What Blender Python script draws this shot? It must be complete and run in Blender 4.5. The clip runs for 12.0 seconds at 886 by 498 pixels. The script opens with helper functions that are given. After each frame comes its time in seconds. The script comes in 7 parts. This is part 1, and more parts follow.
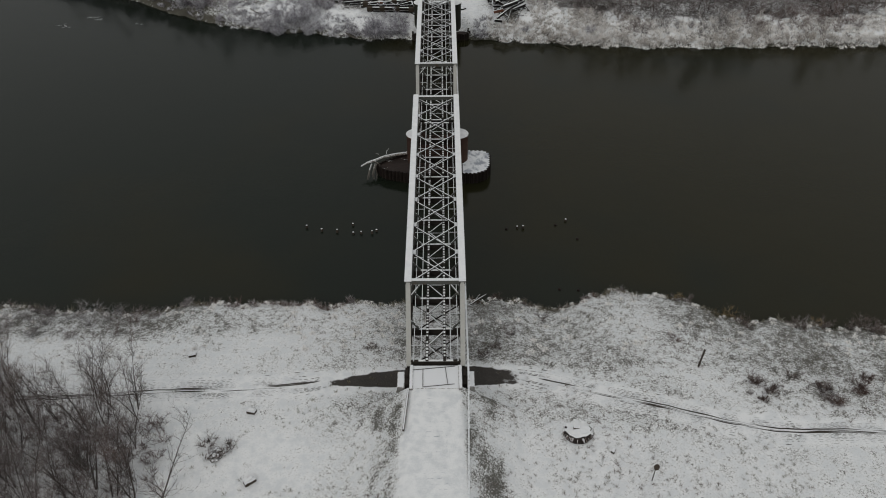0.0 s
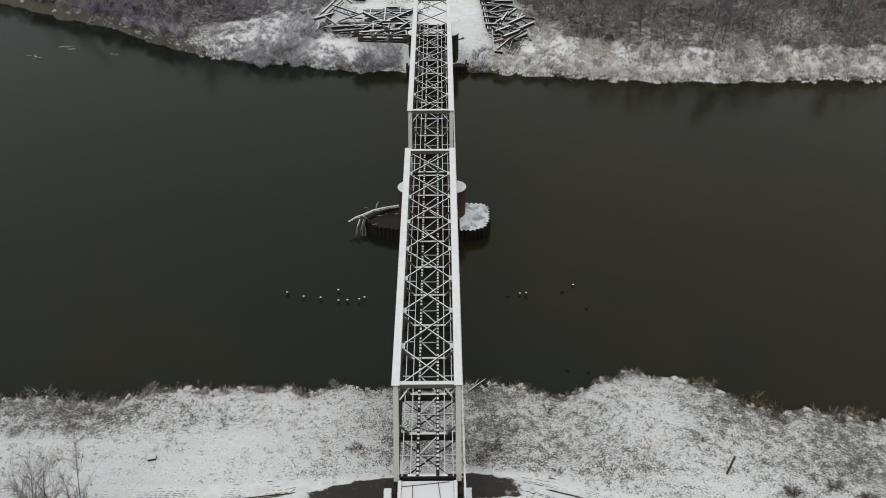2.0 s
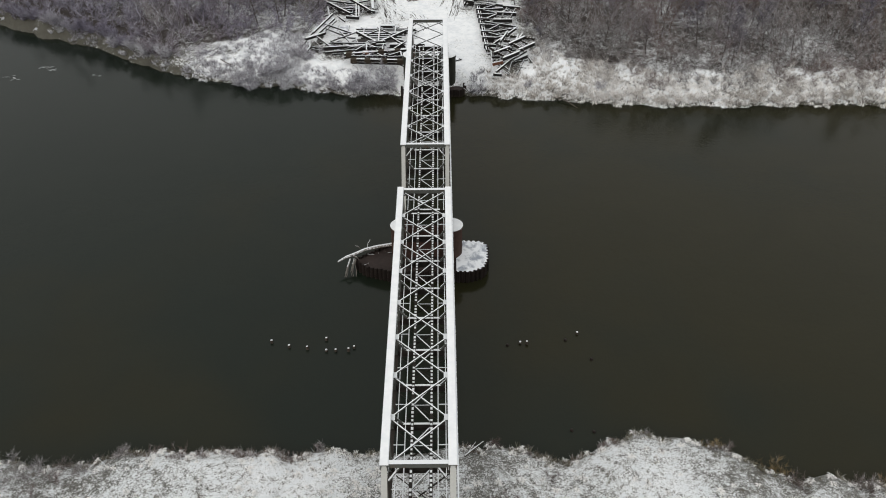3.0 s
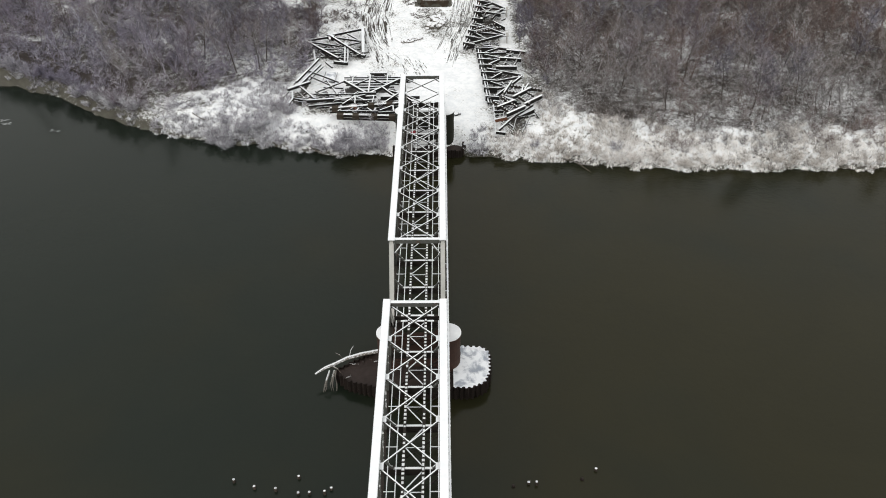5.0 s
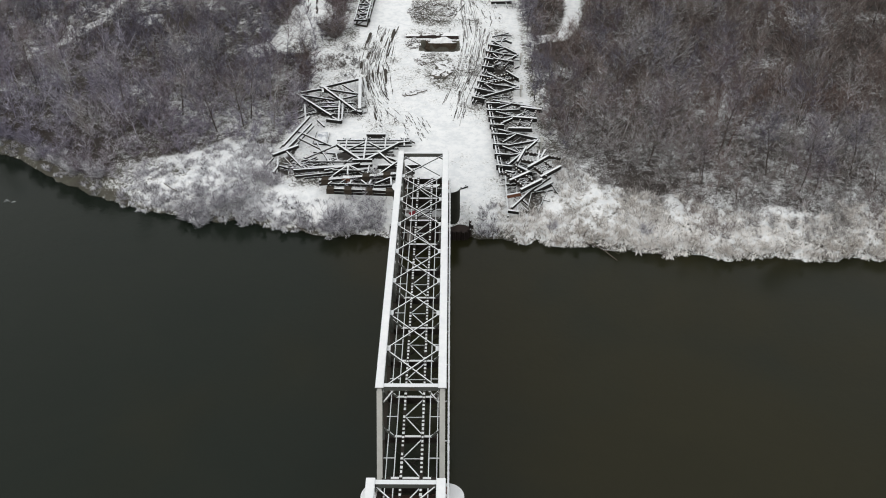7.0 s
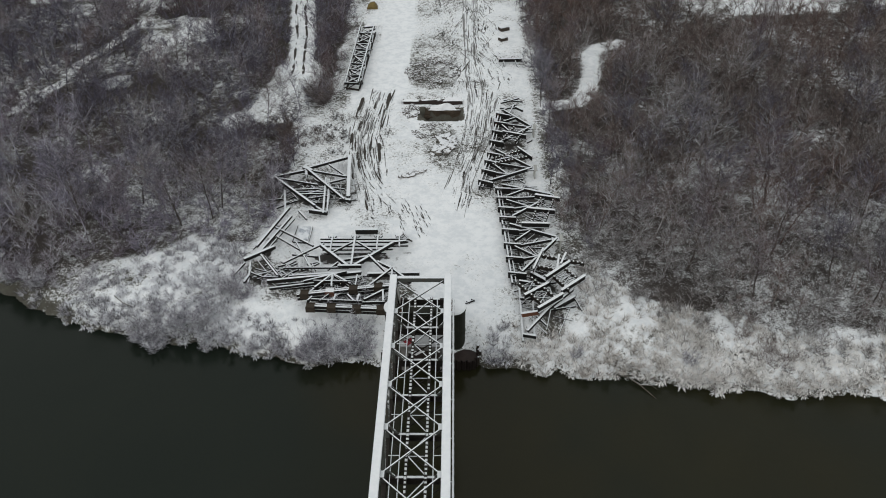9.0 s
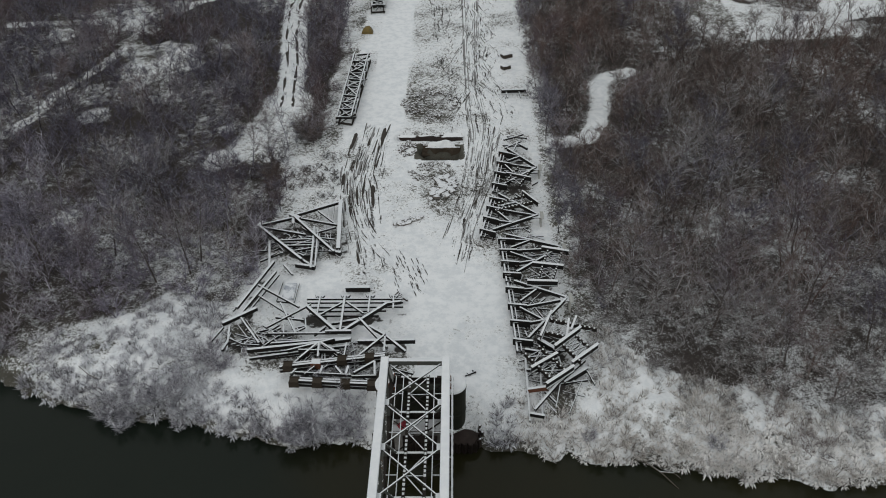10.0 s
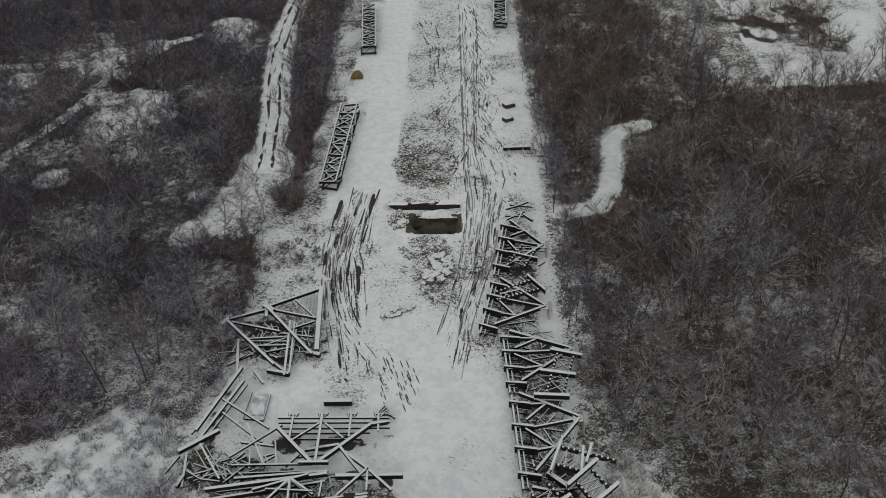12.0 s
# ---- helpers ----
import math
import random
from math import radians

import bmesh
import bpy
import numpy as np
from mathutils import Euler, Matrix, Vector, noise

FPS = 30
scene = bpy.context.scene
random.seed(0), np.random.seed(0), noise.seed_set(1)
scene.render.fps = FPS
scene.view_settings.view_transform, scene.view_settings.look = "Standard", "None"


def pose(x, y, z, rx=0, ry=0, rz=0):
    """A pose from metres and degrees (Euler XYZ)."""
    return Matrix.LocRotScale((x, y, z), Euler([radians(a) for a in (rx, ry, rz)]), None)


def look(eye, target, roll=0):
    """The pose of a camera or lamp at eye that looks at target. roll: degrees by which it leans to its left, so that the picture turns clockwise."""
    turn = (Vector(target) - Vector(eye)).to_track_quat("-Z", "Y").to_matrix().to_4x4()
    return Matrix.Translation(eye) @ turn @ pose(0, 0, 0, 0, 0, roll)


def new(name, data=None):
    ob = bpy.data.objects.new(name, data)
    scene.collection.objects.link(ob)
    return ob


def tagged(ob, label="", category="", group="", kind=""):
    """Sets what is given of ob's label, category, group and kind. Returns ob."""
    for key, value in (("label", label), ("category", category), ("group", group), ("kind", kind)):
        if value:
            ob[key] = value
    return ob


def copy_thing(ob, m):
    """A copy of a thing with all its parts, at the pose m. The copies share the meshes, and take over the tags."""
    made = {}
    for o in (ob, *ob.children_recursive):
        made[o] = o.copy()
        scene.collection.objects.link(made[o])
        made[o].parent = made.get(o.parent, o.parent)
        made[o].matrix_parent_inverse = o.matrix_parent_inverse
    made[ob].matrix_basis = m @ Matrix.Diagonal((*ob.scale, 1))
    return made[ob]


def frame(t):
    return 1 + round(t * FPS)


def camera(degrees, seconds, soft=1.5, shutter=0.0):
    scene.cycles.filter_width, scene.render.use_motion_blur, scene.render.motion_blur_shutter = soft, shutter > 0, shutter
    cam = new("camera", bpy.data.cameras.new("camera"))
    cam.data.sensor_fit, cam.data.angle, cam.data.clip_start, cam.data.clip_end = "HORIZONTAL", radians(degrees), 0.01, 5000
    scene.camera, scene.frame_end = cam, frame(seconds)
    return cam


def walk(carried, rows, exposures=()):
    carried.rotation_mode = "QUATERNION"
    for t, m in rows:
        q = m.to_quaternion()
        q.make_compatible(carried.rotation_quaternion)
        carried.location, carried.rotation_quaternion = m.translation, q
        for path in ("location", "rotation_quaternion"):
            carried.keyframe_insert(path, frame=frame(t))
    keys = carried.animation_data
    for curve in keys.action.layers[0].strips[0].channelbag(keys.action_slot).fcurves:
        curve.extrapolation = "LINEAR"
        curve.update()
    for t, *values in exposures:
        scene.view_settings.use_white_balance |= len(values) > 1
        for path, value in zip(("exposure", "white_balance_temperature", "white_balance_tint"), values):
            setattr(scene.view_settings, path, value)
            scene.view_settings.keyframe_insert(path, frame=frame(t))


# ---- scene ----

# ================= camera =================
cam = camera(55.19, 12.0, soft=1.0)
ROWS = [
    (0.0, 0.838, -66.594, 71.567, -0.246, -38.126, 0.327),
    (0.5, 1.06, -63.472, 71.565, -0.27, -38.147, 0.352),
    (1.0, 1.272, -60.044, 71.537, -0.277, -38.168, 0.338),
    (1.5, 1.273, -56.439, 71.54, -0.224, -38.142, 0.324),
    (2.0, 1.475, -52.248, 71.452, -0.279, -38.09, 0.296),
    (2.5, 1.69, -47.949, 71.287, -0.298, -38.025, 0.252),
    (3.0, 1.968, -43.658, 71.172, -0.321, -37.895, 0.229),
    (5.0, 2.716, -23.758, 70.89, -0.239, -37.678, 0.202),
    (5.5, 2.899, -18.395, 70.712, -0.141, -37.704, 0.202),
    (6.0, 3.133, -13.281, 71.014, 0.046, -37.74, 0.214),
    (6.5, 3.433, -7.763, 71.161, 0.3, -37.794, 0.236),
    (7.0, 3.628, -2.161, 71.039, 0.559, -37.716, 0.271),
    (9.0, 3.57, 21.585, 69.809, 0.644, -36.75, 0.536),
    (9.5, 3.649, 27.636, 69.621, 0.643, -36.553, 0.601),
    (10.0, 3.755, 33.534, 69.516, 0.652, -36.524, 0.622),
    (10.5, 3.927, 38.606, 69.63, 0.67, -36.45, 0.656),
    (11.0, 4.208, 42.981, 69.808, 0.698, -36.362, 0.713),
    (11.5, 4.461, 47.118, 69.932, 0.726, -36.298, 0.771),
    (12.0, 4.484, 51.523, 69.938, 0.672, -36.285, 0.806),
]
EXPOSURES = [(0.0, -0.86, 6550, 11), (1.5, -0.49, 6550, 11), (2.5, -0.27, 6550, 11), (3.2, -0.07, 6550, 11), (5.0, 0.17, 6600, 11), (5.5, 0.13, 6600, 11), (7.0, -0.08, 6500, 11), (9.0, -0.5, 6350, 9), (11.0, -0.97, 6330, 9), (12.0, -1.0, 6500, 9)]
walk(cam, [(t, pose(x, y, z, 90 + pitch, roll, yaw)) for t, x, y, z, yaw, pitch, roll in ROWS], EXPOSURES)

# ================= world and light: a closed winter overcast =================
world = bpy.data.worlds.new("overcast_sky")
scene.world = world
world.use_nodes = True
wn, wl = world.node_tree.nodes, world.node_tree.links
wn.clear()
sky = wn.new("ShaderNodeTexSky")
sky.sky_type, sky.sun_disc = "NISHITA", False
sky.sun_elevation, sky.sun_rotation = radians(28), radians(200)
veil = wn.new("ShaderNodeMix")
veil.data_type = "RGBA"
veil.inputs[0].default_value = 0.8
veil.inputs[7].default_value = (9.0, 9.0, 8.7, 1)
wl.new(sky.outputs[0], veil.inputs[6])
aim = wn.new("ShaderNodeTexCoord")
split = wn.new("ShaderNodeSeparateXYZ")
wl.new(aim.outputs["Generated"], split.inputs[0])
dome = wn.new("ShaderNodeMapRange")  # an overcast dome is about three times brighter overhead than at the horizon
dome.inputs[1].default_value, dome.inputs[2].default_value, dome.inputs[3].default_value, dome.inputs[4].default_value = 0.0, 1.0, 0.44, 1.08
wl.new(split.outputs[2], dome.inputs[0])
cloud = wn.new("ShaderNodeVectorMath")
cloud.operation = "SCALE"
wl.new(veil.outputs[2], cloud.inputs[0])
wl.new(dome.outputs[0], cloud.inputs["Scale"])
back = wn.new("ShaderNodeBackground")
back.inputs[1].default_value = 0.15
wl.new(cloud.outputs[0], back.inputs[0])
wout = wn.new("ShaderNodeOutputWorld")
wl.new(back.outputs[0], wout.inputs[0])

sun_data = bpy.data.lights.new("sun", "SUN")
sun_data.energy, sun_data.angle, sun_data.color = 0.7, radians(14), (1.0, 0.96, 0.9)
sun = new("sun", sun_data)
sun.matrix_world = look((0, 0, 100), (25, 70, 60))


# ================= materials =================
class Mat:
    """A node material in the making, with short ways to add nodes."""

    def __init__(self, name):
        self.m = bpy.data.materials.new(name)
        self.m.use_nodes = True
        self.t = self.m.node_tree
        self.bsdf = self.t.nodes["Principled BSDF"]
        self.coord = self.t.nodes.new("ShaderNodeTexCoord")
        self.geo = self.t.nodes.new("ShaderNodeNewGeometry")

    def put(self, socket, value):
        if isinstance(value, bpy.types.NodeSocket):
            self.t.links.new(value, socket)
        else:
            socket.default_value = value

    def noise(self, scale, detail=4.0, rough=0.55, space=None, distort=0.0):
        n = self.t.nodes.new("ShaderNodeTexNoise")
        n.inputs["Scale"].default_value, n.inputs["Detail"].default_value = scale, detail
        n.inputs["Roughness"].default_value, n.inputs["Distortion"].default_value = rough, distort
        self.put(n.inputs["Vector"], space or self.geo.outputs["Position"])
        return n.outputs["Fac"]

    def remap(self, v, a, b, c=0.0, d=1.0):
        n = self.t.nodes.new("ShaderNodeMapRange")
        n.interpolation_type = "SMOOTHSTEP"
        for i, k in enumerate((v, a, b, c, d)):
            self.put(n.inputs[i], k)
        return n.outputs[0]

    def maths(self, op, a, b=0.0):
        n = self.t.nodes.new("ShaderNodeMath")
        n.operation = op
        self.put(n.inputs[0], a)
        self.put(n.inputs[1], b)
        return n.outputs[0]

    def mix(self, fac, a, b):
        n = self.t.nodes.new("ShaderNodeMix")
        n.data_type = "RGBA"
        self.put(n.inputs[0], fac)
        self.put(n.inputs[6], a if isinstance(a, bpy.types.NodeSocket) else (*a, 1))
        self.put(n.inputs[7], b if isinstance(b, bpy.types.NodeSocket) else (*b, 1))
        return n.outputs[2]

    def up(self):
        n = self.t.nodes.new("ShaderNodeSeparateXYZ")
        self.put(n.inputs[0], self.geo.outputs["Normal"])
        return n.outputs[2]

    def axis(self, i):
        n = self.t.nodes.new("ShaderNodeSeparateXYZ")
        self.put(n.inputs[0], self.geo.outputs["Position"])
        return n.outputs[i]

    def attr(self, name):
        n = self.t.nodes.new("ShaderNodeAttribute")
        n.attribute_name = name
        s = self.t.nodes.new("ShaderNodeSeparateColor")
        self.put(s.inputs[0], n.outputs["Color"])
        return s.outputs[0], s.outputs[1], s.outputs[2], n.outputs["Alpha"]

    def vector(self, x, y):
        n = self.t.nodes.new("ShaderNodeCombineXYZ")
        self.put(n.inputs[0], x)
        self.put(n.inputs[1], y)
        return n.outputs[0]

    def random(self):
        n = self.t.nodes.new("ShaderNodeObjectInfo")
        return n.outputs["Random"]

    def island(self):
        return self.geo.outputs["Random Per Island"]

    def bump(self, height, strength=0.4, distance=0.05):
        n = self.t.nodes.new("ShaderNodeBump")
        n.inputs["Strength"].default_value, n.inputs["Distance"].default_value = strength, distance
        self.put(n.inputs["Height"], height)
        self.put(self.bsdf.inputs["Normal"], n.outputs[0])

    def done(self, colour, rough=0.8, metal=0.0, spec=0.3):
        self.put(self.bsdf.inputs["Base Color"], colour if isinstance(colour, bpy.types.NodeSocket) else (*colour, 1))
        self.put(self.bsdf.inputs["Roughness"], rough)
        self.put(self.bsdf.inputs["Metallic"], metal)
        self.put(self.bsdf.inputs["Specular IOR Level"], spec)
        return self.m


SNOW = (0.80, 0.82, 0.84)


def make_ground():
    """Thin snow on grass; where the cover map says so, leaf litter, dead grass or wet mud come through; under the scrap
    that mud also stands for shade.
    """
    k = Mat("snowy_ground")
    cover = k.attr("cover")
    fine, mid, big = k.noise(2.7, 4, 0.6, distort=0.6), k.noise(0.9, 5, 0.65), k.noise(0.2, 4, 0.6)
    blades = k.noise(5.2, 3, 0.62, distort=1.0)
    litter = k.mix(fine, (0.016, 0.013, 0.012), (0.08, 0.066, 0.058))
    grass = k.mix(k.noise(11.0, 2, 0.6), (0.024, 0.025, 0.017), (0.21, 0.21, 0.165))
    soil = k.mix(mid, grass, litter)
    soil = k.mix(cover[1], soil, litter)
    snow = k.mix(k.remap(mid, 0.35, 0.6), (0.75, 0.775, 0.79), (0.88, 0.895, 0.90))
    v = k.maths("ADD", k.maths("MULTIPLY", fine, 0.4), k.maths("MULTIPLY", mid, 0.22))
    v = k.maths("ADD", v, k.maths("MULTIPLY", blades, 0.38))
    forest = k.maths("ADD", k.maths("MULTIPLY", k.noise(6.0, 5, 0.7, distort=0.8), 0.66), k.maths("MULTIPLY", mid, 0.34))
    v = k.maths("ADD", v, k.maths("MULTIPLY", k.remap(cover[3], 0.0, 0.6), k.maths("SUBTRACT", forest, v)))
    bare = k.maths("ADD", cover[0], k.maths("MULTIPLY", k.maths("SUBTRACT", big, 0.5), 0.12))
    edge = k.maths("SUBTRACT", 0.86, k.maths("MULTIPLY", bare, 0.72))
    show = k.remap(v, k.maths("SUBTRACT", edge, 0.035), k.maths("ADD", edge, 0.045))
    thin = k.remap(v, k.maths("SUBTRACT", edge, 0.12), edge, 0.0, 0.3)
    show = k.maths("MULTIPLY", show, k.remap(k.maths("SUBTRACT", cover[3], cover[1]), 0.0, 0.8, 1.0, 0.93))
    colour = k.mix(show, k.mix(thin, snow, (0.36, 0.365, 0.35)), soil)
    mud = k.mix(mid, (0.022, 0.02, 0.018), (0.06, 0.052, 0.045))
    marks = None
    for name, across, along in (("track", 2.1, 0.16), ("side_track", 2.4, 0.2)):
        t = k.attr(name)
        sway = k.maths("ADD", k.maths("MULTIPLY", k.maths("SUBTRACT", k.noise(0.08, 1), 0.5), 1.7), k.maths("MULTIPLY", k.maths("SUBTRACT", k.noise(0.16, 1), 0.5), 1.2))
        lines = k.noise(1.0, 3, 0.62, k.vector(k.maths("MULTIPLY", k.maths("ADD", t[0], sway), across), k.maths("MULTIPLY", t[1], along)), 0.3)
        lines = k.maths("ADD", lines, k.maths("MULTIPLY", k.maths("SUBTRACT", fine, 0.5), 0.3))
        edge = k.maths("SUBTRACT", 0.74, k.maths("MULTIPLY", t[2], 0.25))
        one = k.remap(lines, k.maths("SUBTRACT", edge, 0.025), k.maths("ADD", edge, 0.04))
        marks = one if marks is None else k.maths("MAXIMUM", marks, one)
    colour = k.mix(marks, colour, mud)
    wet = k.remap(k.maths("ADD", cover[2], k.maths("MULTIPLY", k.maths("SUBTRACT", mid, 0.5), 0.9)), 0.42, 0.58)
    colour = k.mix(wet, colour, mud)
    rough = k.remap(wet, 0, 1, 0.85, 0.55)
    k.bump(k.maths("SUBTRACT", v, k.maths("MULTIPLY", marks, 0.6)), 0.75, 0.15)
    return k.done(colour, rough)


def make_water():
    k = Mat("river_water")
    swirl = k.noise(0.05, 4, 0.6, distort=1.5)
    side = k.maths("MULTIPLY", k.axis(0), 0.0032)
    broad = k.remap(k.maths("ADD", k.noise(0.02, 3, 0.55), side), 0.38, 0.62)
    colour = k.mix(broad, k.mix(swirl, (0.0078, 0.0122, 0.0088), (0.0125, 0.0162, 0.011)), k.mix(swirl, (0.0145, 0.014, 0.0058), (0.021, 0.0195, 0.0082)))
    ripple = k.noise(1.6, 5, 0.6, distort=0.6)
    n = k.maths("ADD", ripple, k.maths("MULTIPLY", k.noise(0.25, 3), 1.5))
    k.bump(n, 0.16, 0.12)
    m = k.done(colour, 0.09, 0, 0.27)
    k.bsdf.inputs["IOR"].default_value = 1.333
    return m


def make_steel(name, dark, light, rust, hold=0.62, patchy=0.0):
    """Painted bridge steel with rust bleeding through; snow lies wherever a face looks up."""
    k = Mat(name)
    n1, n2 = k.noise(1.3, 5, 0.65), k.noise(9.0, 4, 0.6)
    paint = k.mix(n2, dark, light)
    paint = k.mix(k.remap(n1, 0.56, 0.70), paint, rust)
    lie = k.maths("ADD", k.up(), k.maths("MULTIPLY", k.maths("SUBTRACT", n2, 0.5), 0.3))
    lie = k.maths("SUBTRACT", lie, k.maths("MULTIPLY", k.remap(k.noise(2.2, 3, 0.6), 0.42, 0.62), patchy))
    snow = k.remap(lie, hold, hold + 0.12)
    colour = k.mix(snow, paint, k.mix(n1, (0.70, 0.73, 0.74), SNOW))
    k.bump(n2, 0.3, 0.01)
    return k.done(colour, k.remap(snow, 0, 1, 0.72, 0.85), 0.0, 0.12)


def make_snow():
    k = Mat("lying_snow")
    n1, n2 = k.noise(1.2, 5, 0.6), k.noise(12.0, 4, 0.65)
    k.bump(n2, 0.4, 0.03)
    return k.done(k.mix(k.remap(n1, 0.3, 0.7), (0.78, 0.80, 0.815), (0.86, 0.875, 0.88)), 0.85)


def make_patchy(name, a, b):
    k = Mat(name)
    n = k.noise(0.55, 5, 0.62, distort=0.5)
    k.bump(n, 0.4, 0.05)
    return k.done(k.mix(k.remap(n, 0.38, 0.56), a, b), 0.75)


def make_plain(name, a, b, rough=0.8, scale=6.0, snow=0.0, bump=0.4, hold=0.6, spec=0.3):
    k = Mat(name)
    n1, n2 = k.noise(scale, 5, 0.65), k.noise(scale * 0.2, 4, 0.6)
    colour = k.mix(n1, a, b)
    colour = k.mix(k.remap(n2, 0.35, 0.75, 0.0, 0.45), colour, a)
    if snow:
        lie = k.maths("ADD", k.up(), k.maths("MULTIPLY", k.maths("SUBTRACT", n1, 0.5), 0.8))
        colour = k.mix(k.maths("MULTIPLY", k.remap(lie, hold, hold + 0.2), snow), colour, SNOW)
    k.bump(n1, bump, 0.02)
    return k.done(colour, rough, 0.0, spec)


def make_twigs(name, dark, light, frost, brown=0.7, start=0.55, rime=(0.74, 0.75, 0.78)):
    """Bark that varies from twig to twig, with frost and snow lying along the upper sides."""
    k = Mat(name)
    patch = k.noise(0.06, 4, 0.65)
    colour = k.mix(k.island(), dark, light)
    colour = k.mix(k.remap(patch, 0.46, 0.62, 0.0, brown), colour, (0.14, 0.082, 0.064))
    lie = k.maths("ADD", k.maths("MULTIPLY", k.maths("ABSOLUTE", k.up()), 0.5), k.maths("MULTIPLY", k.island(), 0.6))
    lie = k.maths("ADD", lie, k.maths("MULTIPLY", k.maths("SUBTRACT", k.noise(0.12, 3), 0.5), 1.2))
    white = k.remap(lie, start, start + 0.4, 0.0, frost)
    return k.done(k.mix(white, colour, rime), 0.9)


M_GROUND, M_WATER, M_SNOW = make_ground(), make_water(), make_snow()
M_ICE = make_patchy("patchy_old_snow", (0.34, 0.37, 0.42), (0.84, 0.86, 0.88))
M_STEEL = make_steel("snowy_painted_steel", (0.055, 0.058, 0.052), (0.11, 0.115, 0.105), (0.085, 0.06, 0.045), 0.5, 0.28)
M_BARE = make_plain("bare_bridge_steel", (0.018, 0.016, 0.014), (0.055, 0.047, 0.04), 0.8, 6.0, spec=0.1)
M_POST = make_plain("frosted_pale_steel", (0.36, 0.36, 0.335), (0.52, 0.52, 0.495), 0.8, 5.0)
M_SCRAP = make_steel("snowy_scrap_steel", (0.008, 0.008, 0.008), (0.024, 0.023, 0.021), (0.03, 0.019, 0.014))
M_GUSSET = make_plain("brown_riveted_plate", (0.028, 0.023, 0.017), (0.075, 0.06, 0.045), 0.7, 5.0, spec=0.12)
M_RUST = make_steel("rusty_steel", (0.10, 0.045, 0.03), (0.19, 0.085, 0.05), (0.06, 0.035, 0.03), 0.8)
M_CAISSON = make_plain("rusty_caisson", (0.035, 0.022, 0.018), (0.10, 0.058, 0.045), 0.7, 2.0, spec=0.12)
M_DARKPIER = make_plain("dark_mossy_plate", (0.012, 0.014, 0.012), (0.055, 0.055, 0.038), 0.7, 1.4, spec=0.12)
M_CONCRETE = make_plain("weathered_concrete", (0.16, 0.155, 0.145), (0.36, 0.35, 0.33), 0.85, 4.0, 1.0)
M_SHEET = make_plain("wet_sheet_pile", (0.012, 0.010, 0.009), (0.04, 0.03, 0.026), 0.5, 3.0, spec=0.12)
M_SILT = make_plain("river_silt", (0.018, 0.014, 0.013), (0.065, 0.048, 0.042), 0.6, 1.6, spec=0.12)
M_TWIG = make_twigs("bare_twigs", (0.026, 0.023, 0.03), (0.205, 0.19, 0.25), 0.42, 0.6)
M_BROWN = make_twigs("brown_twigs", (0.028, 0.022, 0.02), (0.225, 0.178, 0.16), 0.42)
M_FROST = make_twigs("frosted_twigs", (0.14, 0.125, 0.125), (0.38, 0.36, 0.36), 0.85)
# the left side's cool colour cast is partly put into M_RIME and M_HOAR
M_RIME = make_twigs("rimed_twigs", (0.045, 0.04, 0.052), (0.4, 0.375, 0.475), 0.66, 0.35)
M_GREYRIME = make_twigs("grey_rimed_twigs", (0.04, 0.036, 0.035), (0.38, 0.355, 0.345), 0.7)
M_HOAR = make_twigs("hoar_twigs", (0.09, 0.085, 0.1), (0.68, 0.66, 0.735), 0.95, 0.2, 0.4)
# warm light over the right bank is put into these two rime tints
M_BEIGE = make_twigs("beige_rimed_twigs", (0.2, 0.17, 0.14), (0.9, 0.86, 0.81), 0.97, 0.15, 0.25, (0.87, 0.85, 0.83))
M_REED = make_twigs("frosted_reeds", (0.13, 0.108, 0.09), (0.9, 0.87, 0.83), 0.97, 0.12, 0.3, (0.87, 0.855, 0.84))
# cooler copy of M_REED for the left bank, without the warm light
M_COLDREED = make_twigs("cold_frosted_reeds", (0.07, 0.067, 0.074), (0.7, 0.69, 0.74), 0.85, 0.12, 0.45)
M_TUSSOCK = make_twigs("pale_tussock", (0.06, 0.058, 0.042), (0.5, 0.49, 0.42), 0.8)
M_DARKTWIG = make_twigs("dark_twigs", (0.06, 0.05, 0.046), (0.2, 0.168, 0.16), 0.35)
M_BRUSH = make_twigs("red_brown_brush", (0.06, 0.043, 0.04), (0.24, 0.185, 0.175), 0.45)
M_CUT = make_twigs("dark_cut_branches", (0.01, 0.009, 0.008), (0.07, 0.06, 0.054), 0.35)
M_BARK = make_plain("bark", (0.04, 0.034, 0.03), (0.14, 0.118, 0.105), 0.9, 8.0, 0.75, 0.4, 0.45)
M_GRASS = make_twigs("dead_grass", (0.035, 0.032, 0.02), (0.3, 0.275, 0.2), 0.6)
M_MUD = make_plain("rutted_mud", (0.025, 0.022, 0.019), (0.085, 0.072, 0.06), 0.6, 4.0, spec=0.12)
M_STONE = make_plain("broken_stone", (0.05, 0.043, 0.037), (0.17, 0.145, 0.125), 0.85, 5.0, 0.95, 0.4, 0.74)
M_EARTH = make_plain("brown_earth_face", (0.035, 0.028, 0.021), (0.15, 0.118, 0.09), 0.9, 3.0, 0.8, 0.5, 0.8, spec=0.1)
M_LEDGE = make_plain("stained_concrete", (0.09, 0.085, 0.08), (0.3, 0.29, 0.275), 0.9, 2.0, 0.5, 0.4, 0.75)
M_WOOD = make_plain("old_timber", (0.03, 0.025, 0.02), (0.09, 0.07, 0.055), 0.85, 7.0, 0.9, 0.4, 0.75)
M_YELLOW = make_plain("faded_yellow", (0.05, 0.04, 0.025), (0.30, 0.21, 0.05), 0.6, 1.6)


